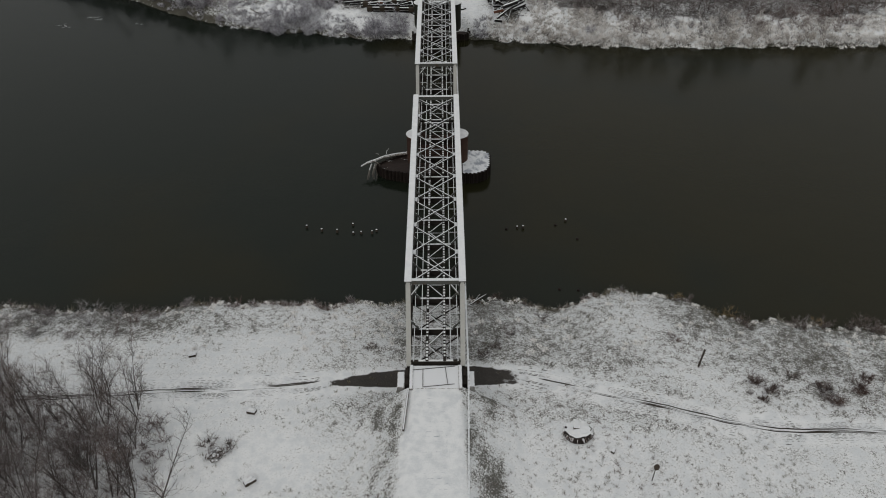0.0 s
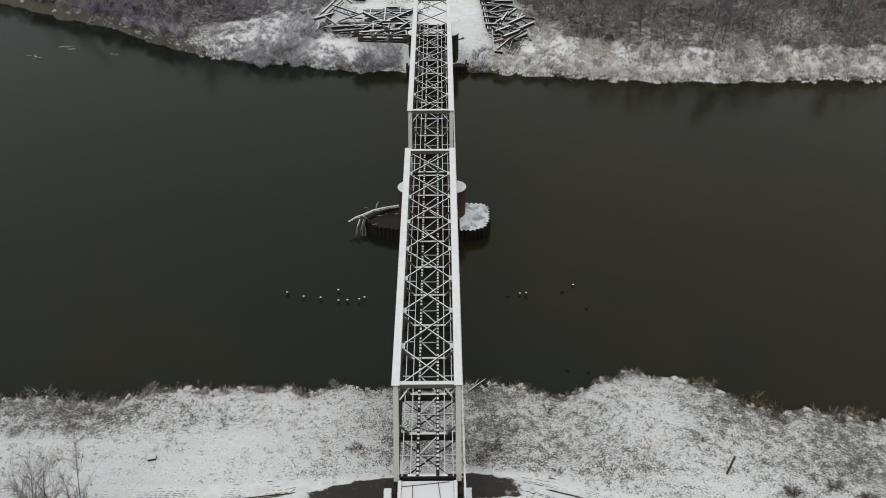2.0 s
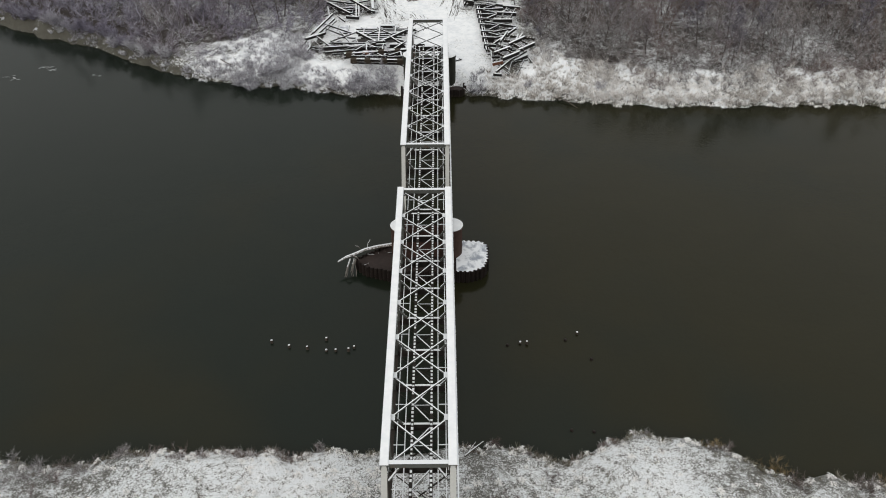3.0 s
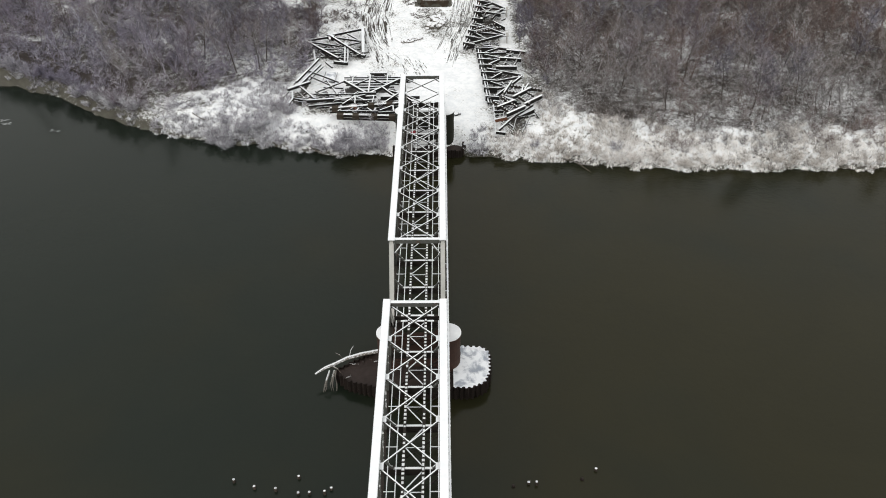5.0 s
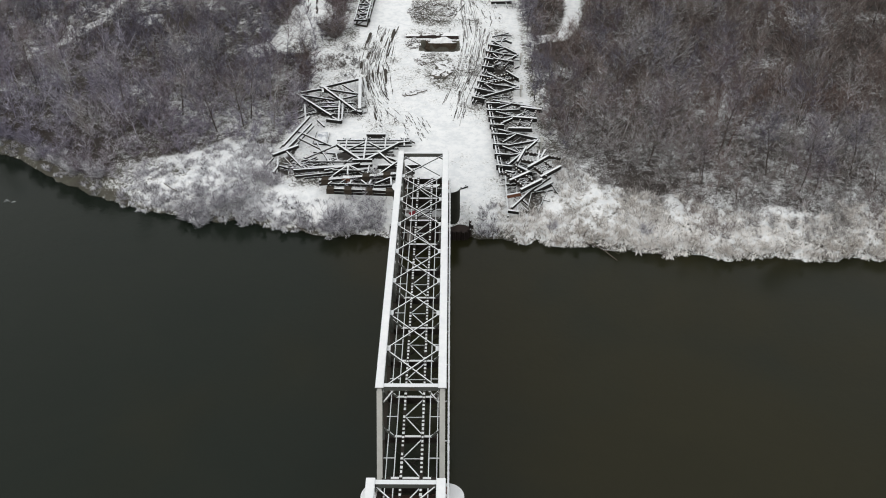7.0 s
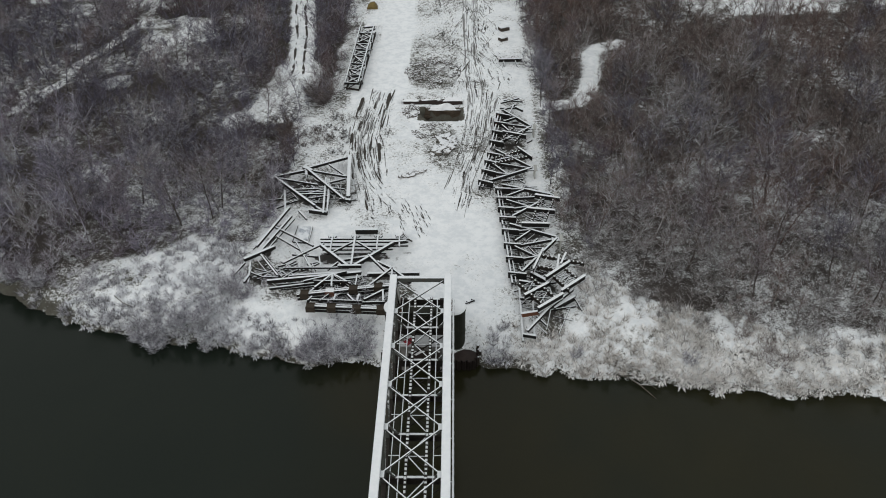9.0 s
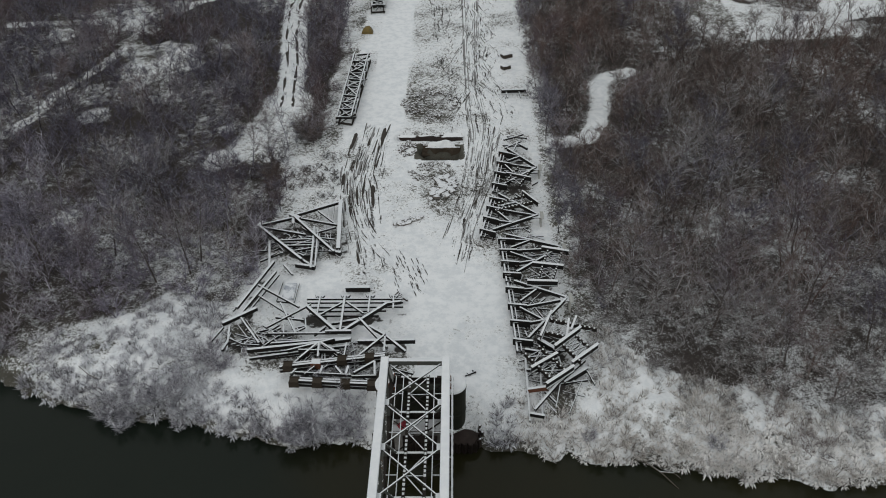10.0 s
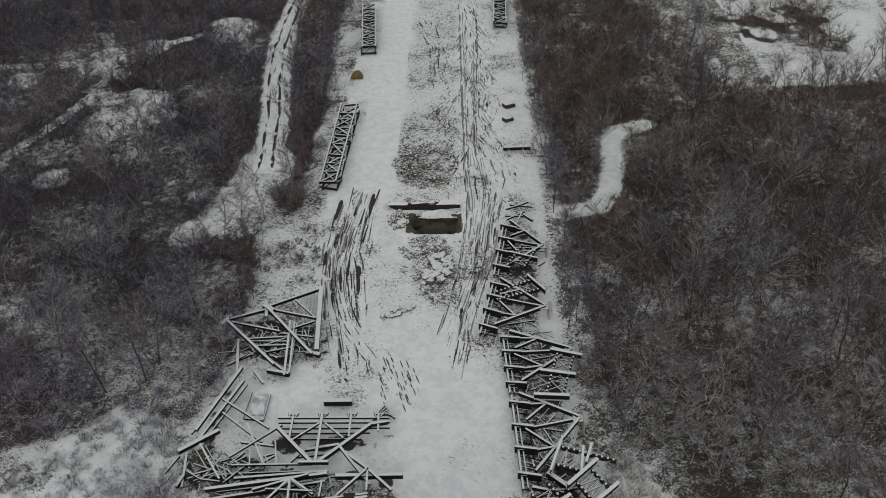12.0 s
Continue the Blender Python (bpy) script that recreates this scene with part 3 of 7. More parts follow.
water_me = mesh_of("water", [(-2600, -60, 0), (2600, -60, 0), (2600, 420, 0), (-2600, 420, 0)], [(0, 1, 2, 3)])
tagged(part("water", water_me, M_WATER), "dark slow river water with faint ripples", "river", kind="structure")


# ================= the truss bridge =================
PANEL, GAP, HALF = 4.957, 0.483, 2.8
TOP, BEAM = 15.4, 8.37
CHORD_Z, LOW_Z = TOP - 0.35, 7.75


PADS = random.Random(64)
PAD = boxes_mesh("snow_pad", [(-0.13, -0.155, 0.0, 0.13, 0.155, 0.08)])


def build_span():
    """One through-truss span of ten panels; its y = 0 is the near end."""
    span = thing("truss_span", "grey riveted steel railway truss span dusted with snow", "bridge span", group="spans of the river bridge")
    L = 10 * PANEL
    for s in (-1, 1):
        x = s * HALF
        chord = bar("top_chord", (x, PANEL - 0.35, CHORD_Z), (x, 9 * PANEL + 0.35, CHORD_Z), 0.75, 0.6, M_STEEL, span, "hat")
        part("snow_cover", boxes_mesh("snow_cover", [(x - 0.34, PANEL - 0.33, TOP - 0.05, x + 0.34, 9 * PANEL + 0.33, TOP + 0.05)]), M_SNOW, chord, "white snow along the chord")
        bar("bottom_chord", (x, 0, LOW_Z), (x, L, LOW_Z), 0.42, 0.55, M_BARE, span, "I")
        for y0, y1 in ((0.1, PANEL), (L - 0.1, 9 * PANEL)):
            bar("end_post", (x, y0, LOW_Z), (x, y1, CHORD_Z), 0.5, 0.5, M_POST, span, "hat", (0, -1 if y0 < 1 else 1, 0.5))
        for i in range(1, 10):
            y = i * PANEL
            bar("post", (x, y, LOW_Z), (x, y, CHORD_Z - 0.2), 0.34, 0.3, M_STEEL, span, "I", (0, 1, 0))
            part("gusset_plate", boxes_mesh("gusset_plate", [(x - s * 0.36 - 0.012, y - 0.55, CHORD_Z - 0.75, x - s * 0.36 + 0.012, y + 0.55, CHORD_Z - 0.1)]), M_STEEL, span)
        for i in range(1, 9):
            a, b = (i * PANEL, CHORD_Z), ((i + 1) * PANEL, LOW_Z)
            if i >= 5:
                a, b = (i * PANEL, LOW_Z), ((i + 1) * PANEL, CHORD_Z)
            bar("diagonal", (x, *a), (x, *b), 0.3, 0.28, M_STEEL, span, "I", (0, 0.5, 1))
        stringer = bar("stringer", (s * 0.91, 0.05, BEAM - 0.18), (s * 0.91, L - 0.05, BEAM - 0.18), 0.3, 0.62, M_BARE, span, "I")
        n = 100
        for k in range(n):
            if PADS.random() < 0.05:
                continue
            pad = part("snow_pad", PAD, M_SNOW, stringer)
            pad.scale = (PADS.uniform(0.7, 1.0), PADS.uniform(0.55, 1.0), 1)
            pad.location = (s * 0.91, 0.15 + (k + 0.31) * L / n, BEAM + 0.11)
        bar("walkway_bearer", (s * 1.55, 0.1, BEAM - 0.05), (s * 1.55, L - 0.1, BEAM - 0.05), 0.09, 0.14, M_STEEL, span, "L")
        bar("walkway_edge", (s * 2.3, 0.1, BEAM - 0.05), (s * 2.3, L - 0.1, BEAM - 0.05), 0.08, 0.14, M_STEEL, span, "L")
    for i in range(11):
        y = min(max(i * PANEL, 0.2), L - 0.2)
        beam = bar("floor_beam", (-HALF + 0.2, y, BEAM - 0.42), (HALF - 0.2, y, BEAM - 0.42), 0.30, 0.84, M_BARE, span, "I")
        part("snow_cover", boxes_mesh("snow_cover", [(-1.8, y - 0.11, BEAM, 1.8, y + 0.11, BEAM + 0.06)]), M_SNOW, beam)
        if 0 < i < 10:
            for s in (-1, 1):
                bar("knee_brace", (s * (HALF - 0.12), y, BEAM + 1.15), (s * (HALF - 1.05), y, BEAM - 0.02), 0.2, 0.18, M_STEEL, span, "box", (0, 1, 0))
    for i in range(10):
        y, m = i * PANEL, (i + 0.5) * PANEL
        bar("floor_brace", (0.91, y + 0.2, BEAM - 0.1), (-0.85, m, BEAM - 0.1), 0.12, 0.1, M_STEEL, span, "L")
        bar("floor_brace", (-0.85, m, BEAM - 0.1), (0.91, y + PANEL - 0.2, BEAM - 0.1), 0.12, 0.1, M_STEEL, span, "L")
        bar("floor_strut", (-0.91, m, BEAM - 0.2), (0.91, m, BEAM - 0.2), 0.09, 0.1, M_STEEL, span, "L")
        for s in (-1, 1):
            bar("walkway_tie", (s * 1.55, m, BEAM - 0.1), (s * 2.6, m, BEAM - 0.1), 0.1, 0.12, M_STEEL, span, "L")
            bar("bottom_lateral", (-s * HALF, y, LOW_Z - 0.2), (s * HALF, y + PANEL, LOW_Z - 0.2 - 0.03 * s), 0.1, 0.12, M_BARE, span, "L")
    for i in range(1, 9):
        y = i * PANEL
        for s in (-1, 1):
            bar("top_lateral", (-s * (HALF - 0.38), y + 0.1, TOP - 0.48 + 0.06 * s), (s * (HALF - 0.38), y + PANEL - 0.1, TOP - 0.48 + 0.06 * s), 0.11, 0.14, M_STEEL, span, "U")
    for i in range(2, 9):
        for s in (-1, 1):
            part("lateral_plate", boxes_mesh("lateral_plate", [(s * (HALF - 0.47) - 0.22, i * PANEL - 0.35, TOP - 0.38, s * (HALF - 0.47) + 0.22, i * PANEL + 0.35, TOP - 0.34)]), M_STEEL, span)
    for y, d in ((PANEL, 1), (9 * PANEL, -1)):
        bar("portal_strut", (-HALF + 0.36, y, TOP - 0.32), (HALF - 0.36, y, TOP - 0.32), 0.42, 0.5, M_STEEL, span, "U")
        for s in (-1, 1):
            bar("portal_bracket", (s * (HALF - 0.35), y - d * 0.75, TOP - 1.5), (s * (HALF - 1.35), y - d * 0.05, TOP - 0.5), 0.18, 0.14, M_STEEL, span)
    return span


span_a = build_span()
span_a.matrix_basis = pose(0, -PANEL, 0)
span_b = copy_thing(span_a, pose(0, 9 * PANEL + GAP, 0))


# the service pipe on brackets along the outer side
def build_pipe():
    pipe = thing("service_pipe", "thin snow-topped service pipe beside the truss bridge", "pipe")
    bar("pipe_run", (3.34, -7.5, 8.25), (3.34, 19 * PANEL + GAP, 8.25), 0.2, 0.2, M_STEEL, pipe)
    bar("pipe_end", (3.34, -7.5, 8.25), (2.9, -24, 7.6), 0.16, 0.16, M_STEEL, pipe)
    for k in range(21):
        y = (k - 1) * PANEL + 0.2
        if k != 10:
            bar("bracket", (2.95, y, 8.05), (3.46, y, 8.05), 0.1, 0.12, M_STEEL, pipe, "L")


build_pipe()

def red_patch(x, y, z, size, label, seed):
    """A crumpled red sheet that stands in for red graffiti on concrete."""
    n, V = 9, []
    for j in range(n):
        for i in range(n):
            u, v = i / (n - 1) - 0.5, j / (n - 1) - 0.5
            k = 1.0 + 0.35 * (float(vnoise(i, j, 2.0, seed)) - 0.5)
            V.append((u * size * k, v * size * 0.8 * k, 0.12 + 0.3 * float(vnoise(i, j, 1.6, seed + 3)) * (1 - 2 * max(abs(u), abs(v)) * 0.6)))
    F = [(j * n + i, j * n + i + 1, (j + 1) * n + i + 1, (j + 1) * n + i) for j in range(n - 1) for i in range(n - 1)]
    # the tarpaulin is made up, in place of red graffiti
    t = thing("tarpaulin", label, "tarpaulin", pose(x, y, z, 0, 0, 20 * seed))
    part("sheet", mesh_of("sheet", V, F), M_RED, t)


M_RED = make_plain("faded_red_paint", (0.16, 0.012, 0.02), (0.36, 0.04, 0.06), 0.6, 5.0)
# ================= river pier on its cofferdam =================
PIER_Y = 9 * PANEL + GAP / 2


def build_pier(name, label, y, z0, z1, skin, word):
    pier = thing(name, label, "bridge pier", pose(0, y, 0), "piers of twin round caissons")
    for s in (-1, 1):
        caisson = part("caisson", lathe("caisson", [(1.42, z0), (1.42, 2.9), (1.46, 2.95), (1.46, 3.1), (1.42, 3.15), (1.42, z1 - 0.4), (1.5, z1 - 0.38), (1.5, z1 - 0.1)], 32, (s * 3.22 + 0.08, 0)), skin, pier, word + " round riveted caisson")
        cap = lathe("snow_cap", [(1.48, z1 - 0.1), (1.5, z1 - 0.04), (1.36, z1 + 0.06), (0.9, z1 + 0.1)], 32, (s * 3.22 + 0.08, 0))
        for v in cap.vertices:
            v.co.x = s * max(s * v.co.x, 3.05)
        part("snow_cap", cap, M_SNOW, caisson, "smooth round snow cap on the open side")
        for e in (-1, 1):
            part("bearing", boxes_mesh("bearing", [(s * HALF - 0.4, e * 0.55 - 0.35, z1 - 0.05, s * HALF + 0.4, e * 0.55 + 0.35, z1 + 0.35), (s * HALF - 0.22, e * 0.55 - 0.2, z1 + 0.3, s * HALF + 0.22, e * 0.55 + 0.2, 7.5)]), M_RUST, pier)
    part("web_wall", boxes_mesh("web_wall", [(-2.2, -0.55, z0, 2.2, 0.55, z1 - 0.5)]), skin, pier)
    return pier


build_pier("river_pier", "twin rust-brown round caissons capped with snow", PIER_Y, -2, 6.3, M_CAISSON, "rust-brown")


def zigzag(path, pitch=0.62, depth=0.22):
    """Turns a closed outline into the trapezoid waves of sheet piles."""
    out = []
    for a, b in zip(path, path[1:] + path[:1]):
        a, b = Vector(a), Vector(b)
        d = (b - a)
        n = max(1, round(d.length / pitch))
        nrm = Vector((d.y, -d.x)).normalized() * depth
        for k in range(n):
            for f, o in ((0.0, 0), (0.2, 1), (0.5, 1), (0.7, 0)):
                out.append(a + d * ((k + f) / n) + nrm * o)
    return out


def sheet_piles(ring, c, z0, z1, parent, rng):
    """One part for every pile of a closed wall, each a bent plate with its own top edge."""
    n = len(ring)
    for k in range(0, n, 4):
        pts = [ring[(k + i) % n] for i in range(5)]
        t = z1 + rng.uniform(-0.07, 0.07)
        ins = [p + (c - p).normalized() * 0.12 for p in pts]
        V = [(p.x, p.y, z0) for p in pts] + [(p.x, p.y, t) for p in pts] + [(p.x, p.y, t) for p in ins] + [(p.x, p.y, z0) for p in ins]
        F = [(r * 5 + i, r * 5 + i + 1, (r + 1) * 5 + i + 1, (r + 1) * 5 + i) for r in range(3) for i in range(4)]
        part("sheet_pile", mesh_of("sheet_pile", V, F), M_SHEET, parent)


def build_cofferdam():
    dam = thing("cofferdam", "old sheet-pile cofferdam round the river pier, half snow-covered", "cofferdam")
    ring = zigzag([(-9.3, 43.6), (-7.9, 42.1), (-4.5, 41.0), (5.8, 40.8), (7.4, 41.6), (8.0, 43.2), (8.1, 46.2), (7.3, 47.1), (4.0, 47.3), (-5.0, 46.6)])
    rng = random.Random(4)
    c = sum(ring, Vector((0, 0))) / len(ring)
    sheet_piles(ring, c, -2.0, 1.75, dam, rng)
    inner = [(p.x + (c.x - p.x) * 0.015, p.y + (c.y - p.y) * 0.025) for p in ring]
    for name, keep, z, mat, lab in (("silt_fill", -1, 1.35, M_SILT, "bare brown silt"), ("snow_fill", 1, 1.78, M_ICE, "patchy grey snow bed level with the piles")):
        pts = []
        for (xa, ya), (xb, yb) in zip(inner, inner[1:] + inner[:1]):
            if (xa - 3.9) * keep >= 0:
                pts.append((xa, ya))
            if (xa - 3.9) * (xb - 3.9) < 0:
                pts.append((3.9, ya + (yb - ya) * (3.9 - xa) / (xb - xa)))
        m = len(pts)
        cx, cy = (-2.0, 43.8) if name == "silt_fill" else (5.6, 44.2)
        V, F = [(cx, cy, z + 0.15)], []
        for ring_k in range(1, 7):
            f = ring_k / 6
            V += [(cx + (x - cx) * f, cy + (y - cy) * f, z + 0.15 * (1 - f * f)) for x, y in pts]
        F = [(0, 1 + i, 1 + (i + 1) % m) for i in range(m)]
        F += [(1 + r * m + i, 1 + (r + 1) * m + i, 1 + (r + 1) * m + (i + 1) % m, 1 + r * m + (i + 1) % m) for r in range(5) for i in range(m)]
        V = [(x, y, c + 0.12 * (float(fbm(x, y, 1.3, 66)) - 0.5)) for x, y, c in V]
        part(name, mesh_of(name, V, F), mat, dam, lab)
    return dam


build_cofferdam()


# ================= abutments =================
def build_near_abutment():
    ab = thing("near_abutment", "concrete abutment with a snow-covered deck slab", "abutment", kind="structure")
    part("wall", boxes_mesh("wall", [(-2.6, -8.3, 2.5, 2.6, -5.3, 7.2), (-3.95, -7.7, 2.5, -3.2, -5.5, 7.6), (3.2, -7.7, 2.5, 3.95, -5.5, 7.6), (-3.3, -7.6, 2.5, 3.3, -5.6, 6.2)]), M_CONCRETE, ab)
    part("deck_slab", boxes_mesh("deck_slab", [(-2.65, -8.3, 7.2, 2.65, -5.05, 8.0)]), M_CONCRETE, ab)
    for s in (-1, 1):
        part("kerb", boxes_mesh("kerb", [(s * 2.5 - 0.18, -8.4, 7.9, s * 2.5 + 0.18, -5.1, 8.15)]), M_CONCRETE, ab)
        part("bearing", boxes_mesh("bearing", [(s * 2.95 - 0.24, -7.2, 6.1, s * 2.95 + 0.24, -4.8, 7.5), (s * 2.95 - 0.2, -6.3, 7.4, s * 2.95 + 0.2, -5.5, 7.9)]), M_BARE, ab, "black bearing shoes in the gap beside the deck slab")


build_near_abutment()
frame_bars = thing("timber_frame", "thin timber frame lying on the snowy deck slab", "timber frame", pose(-0.1, -6.7, 8.03, 0, 0, 4))
for a, b in (((-1.3, -1.35), (-1.15, 1.2)), ((1.25, -1.2), (1.15, 1.35)), ((-2.4, 1.1), (2.2, 1.3)), ((-1.3, -1.3), (1.9, -1.15))):
    bar("lath", (*a, 0.02), (*b, 0.02), 0.045, 0.05, M_BARE, frame_bars)
FAR_Y = 19 * PANEL + GAP + 0.6
build_pier("bank_pier", "twin dark caissons carrying the bridge end on the bank", FAR_Y, -1, 6.6, M_DARKPIER, "dark grey-green")


ledge = thing("bearing_ledge", "grey concrete ledge on two legs below the bridge end", "concrete ledge", kind="structure")
part("slab", boxes_mesh("slab", [(-2.7, 90.3, 4.35, 2.7, 92.3, 4.95)]), M_LEDGE, ledge)
for s in (-1, 1):
    part("leg", boxes_mesh("leg", [(s * 2.2 - 0.4, 91.4, -1.0, s * 2.2 + 0.4, 92.2, 4.35)]), M_LEDGE, ledge)
    part("upstand", boxes_mesh("upstand", [(s * 2.45 - 0.25, 91.2, 4.95, s * 2.45 + 0.25, 91.9, 5.45)]), M_LEDGE, ledge)
red_patch(-1.6, 91.1, 4.85, 1.1, "red graffiti patch on the concrete ledge, shaped as a crumpled sheet", 2)


def bank_sheet_piles():
    wall = thing("bank_sheet_piles", "dark sheet-pile wall below the bank pier", "retaining wall", kind="structure")
    ring = zigzag([(-5.0, 96.5), (-4.8, 92.0), (5.6, 91.8), (6.1, 92.6), (6.1, 96.5)])
    n = len(ring)
    sheet_piles(ring, Vector((0.5, 95.0)), -2.0, 1.35, wall, random.Random(6))
    part("stone_fill", mesh_of("stone_fill", [(p.x, p.y, 0.9) for p in ring], [tuple(range(n))]), M_SILT, wall, "dark wet silt fill")


bank_sheet_piles()


# ================= scrapped trusses on the far bank =================
def scrap(name, label, rows, lift=0.5, kind="I", group="scrapped truss pieces", material=None):
    """A heap-piece: members given by plan ends, width and the lift of either end over the ground."""
    x, y = rows[0][1], rows[0][2]
    top = thing(name, label, "scrap steel", group=group)
    for role, x0, y0, x1, y1, w, l0, l1 in rows:
        z0, z1 = float(height(x0, y0)) + lift + l0, float(height(x1, y1)) + lift + l1
        bar(role, (x0, y0, z0), (x1, y1, z1), w * (1.0 if role == "beam" else 0.74), max(w * 1.18, 0.26), material or M_SCRAP, top, "hat" if kind == "I" else kind)
    return top


SMALL_PAD = boxes_mesh("snow_pad", [(-0.09, -0.11, 0.0, 0.09, 0.11, 0.05)])


def pads_along(a, b, n, w, parent):
    a, b = Vector(a), Vector(b)
    for k in range(n):
        pad = part("snow_pad", PAD if w > 0.2 else SMALL_PAD, M_SNOW, parent)
        pad.location = a.lerp(b, (k + 0.45) / n)


def half_truss(a, b, apex, label, seed, rusty=()):
    """Half a bridge truss on its side: a laced chord, node stubs, and webs that run together at the far chord's joint."""
    rng = random.Random(seed)
    t = thing("toppled_truss", label, "scrap steel", group="toppled trusses")
    a, b, apex = Vector(a), Vector(b), Vector(apex)
    d = (b - a).normalized()
    out = Vector((-d.y, d.x)) if -d.y > 0 else Vector((d.y, -d.x))
    g = lambda p, up: (p.x, p.y, float(height(p.x, p.y)) + up)
    at = lambda f, o=0.0: a.lerp(b, f) + out * o
    bar("chord", g(at(0, 0.1), 0.6), g(at(1, 0.1), 0.55), 0.2, 0.7, M_SCRAP, t, "hat")
    bar("chord", g(at(0.02, 0.55), 0.5), g(at(0.98, 0.6), 0.4), 0.13, 0.6, M_SCRAP, t, "hat")
    bar("chord", g(at(0.03, 1.5), 0.2), g(at(0.97, 1.7), 0.15), 0.09, 0.3, M_BARE, t, "hat")
    n = int((b - a).length / 0.62)
    for k in range(n):
        f = (k + 0.5) / n
        bar("lacing", g(at(f, 0.1), 0.55), g(at(f + rng.uniform(-0.01, 0.03), rng.uniform(0.9, 2.3)), rng.uniform(0.15, 0.5)), 0.07, 0.14, M_SCRAP if k % 3 else M_BARE, t, "L")
    top0, low0 = at(0.0, 0.9), at(0.84, 1.5)
    m1, m2 = top0.lerp(apex, 0.45), low0.lerp(apex, 0.42)
    ends = {0.10: m1, 0.34: apex, 0.60: m2, 0.86: None}
    for k, (f, to) in enumerate(ends.items()):
        f += rng.uniform(-0.015, 0.015)
        p, q = at(f, -0.25), at(f + 0.045, 2.0)
        bar("node_stub", g(p, 0.75), g(q, 0.85), 0.26, 0.95, M_SCRAP, t, "hat")
        part("gusset_plate", boxes_mesh("gusset_plate", [(p.x + 0.25, p.y - 0.3, g(p, 0)[2] + 0.25, p.x + 0.95, p.y - 0.24, g(p, 0)[2] + 1.0)]), M_RUST if k in rusty else M_SCRAP, t)
        if to is not None:
            bar("web", g(q - out * 0.1, 1.0), g(to, 1.3), 0.2, 0.42, M_SCRAP, t, "hat")
    bar("web", g(top0, 1.05), g(apex, 1.5), 0.26, 0.5, M_SCRAP, t, "hat")
    bar("web", g(low0, 0.95), g(apex, 1.45), 0.26, 0.5, M_SCRAP, t, "hat")
    bar("web", g(at(0.30, 1.3), 0.95), g(m1, 1.25), 0.2, 0.42, M_SCRAP, t, "hat")
    bar("web", g(at(0.40, 1.1), 0.95), g(m2, 1.2), 0.2, 0.42, M_SCRAP, t, "hat")
    z = g(apex, 0)[2]
    part("apex_plate", boxes_mesh("apex_plate", [(apex.x - 0.75, apex.y - 0.5, z + 1.3, apex.x + 0.3, apex.y + 0.45, z + 1.44)]), M_SCRAP, t)
    part("apex_post", boxes_mesh("apex_post", [(apex.x + 0.32, apex.y - 0.75, z - 0.1, apex.x + 0.5, apex.y - 0.55, z + 1.5), (apex.x + 0.32, apex.y + 0.55, z - 0.1, apex.x + 0.5, apex.y + 0.75, z + 1.5), (apex.x + 0.3, apex.y - 0.8, z + 1.46, apex.x + 0.75, apex.y + 0.8, z + 1.6), (apex.x + 0.3, apex.y - 0.53, z - 0.1, apex.x + 0.4, apex.y + 0.53, z + 0.9)]), M_POST, t, "pale frosted end post of the joint")
    return t


half_truss((10.7, 147.4), (8.9, 136.0), (15.6, 141.1), "dark steel truss toppled on its side under snow", 1, (0, 1))
half_truss((8.9, 135.1), (6.9, 125.1), (14.9, 129.2), "toppled truss end with webs meeting at one joint", 2)
half_truss((9.5, 125.2), (9.9, 115.7), (17.2, 121.7), "long dark truss lying on its side with open webs", 3)
half_truss((10.0, 115.3), (10.5, 103.0), (16.9, 111.4), "toppled truss with a laced chord and wide webs", 4)


def deck_piece(label, beams, rails, z, beam=0.36):
    """A torn-out piece of bridge floor: deep cross beams, stringers dotted with snow, light bracing."""
    f = thing("deck_frame", label, "scrap steel", group="scrapped deck frames")
    for x0, y0, x1, y1 in beams:
        deep = bar("cross_beam", (x0, y0, z), (x1, y1, z + 0.1), beam, 0.8, M_SCRAP, f, "I")
        bar("snow_cover", (x0, y0, z + 0.42), (x1, y1, z + 0.52), beam * 0.95, 0.06, M_SNOW, deep)
    for x0, y0, x1, y1 in rails:
        rail = bar("stringer", (x0, y0, z - 0.05), (x1, y1, z), 0.2, 0.45, M_BARE, f, "I")
        pads_along((x0, y0, z + 0.18), (x1, y1, z + 0.23), max(4, int(math.hypot(x1 - x0, y1 - y0) / 0.55)), 0.18, rail)
    r = [(Vector(v[:2]), Vector(v[2:])) for v in rails[:2]]
    for k in range(3):
        u, w = 0.12 + 0.27 * k, 0.36 + 0.27 * k
        bar("brace", (*r[0][0].lerp(r[0][1], u), z - 0.1), (*r[1][0].lerp(r[1][1], w), z - 0.1), 0.09, 0.12, M_SCRAP, f, "L")
        bar("brace", (*r[0][0].lerp(r[0][1], w), z - 0.15), (*r[1][0].lerp(r[1][1], u), z - 0.15), 0.09, 0.12, M_SCRAP, f, "L")
        bar("tie", (*r[0][0].lerp(r[0][1], u), z - 0.12), (*r[1][0].lerp(r[1][1], u), z - 0.12), 0.08, 0.1, M_SCRAP, f, "L")
    return f


deck_piece("deck frame with three snow-topped cross beams", [(14.7, 121.2, 18.1, 120.1), (13.3, 117.9, 17.1, 117.1), (12.4, 114.3, 16.1, 114.0)], [(15.5, 120.8, 13.7, 114.6), (17.2, 120.3, 15.4, 114.2)], 4.6)
deck_piece("deck frame with two deep cross beams near the bank", [(11.8, 99.2, 14.8, 101.4), (13.2, 96.8, 16.4, 99.4)], [(11.2, 101.7, 13.8, 97.7), (12.8, 102.9, 15.5, 98.8)], 4.7)
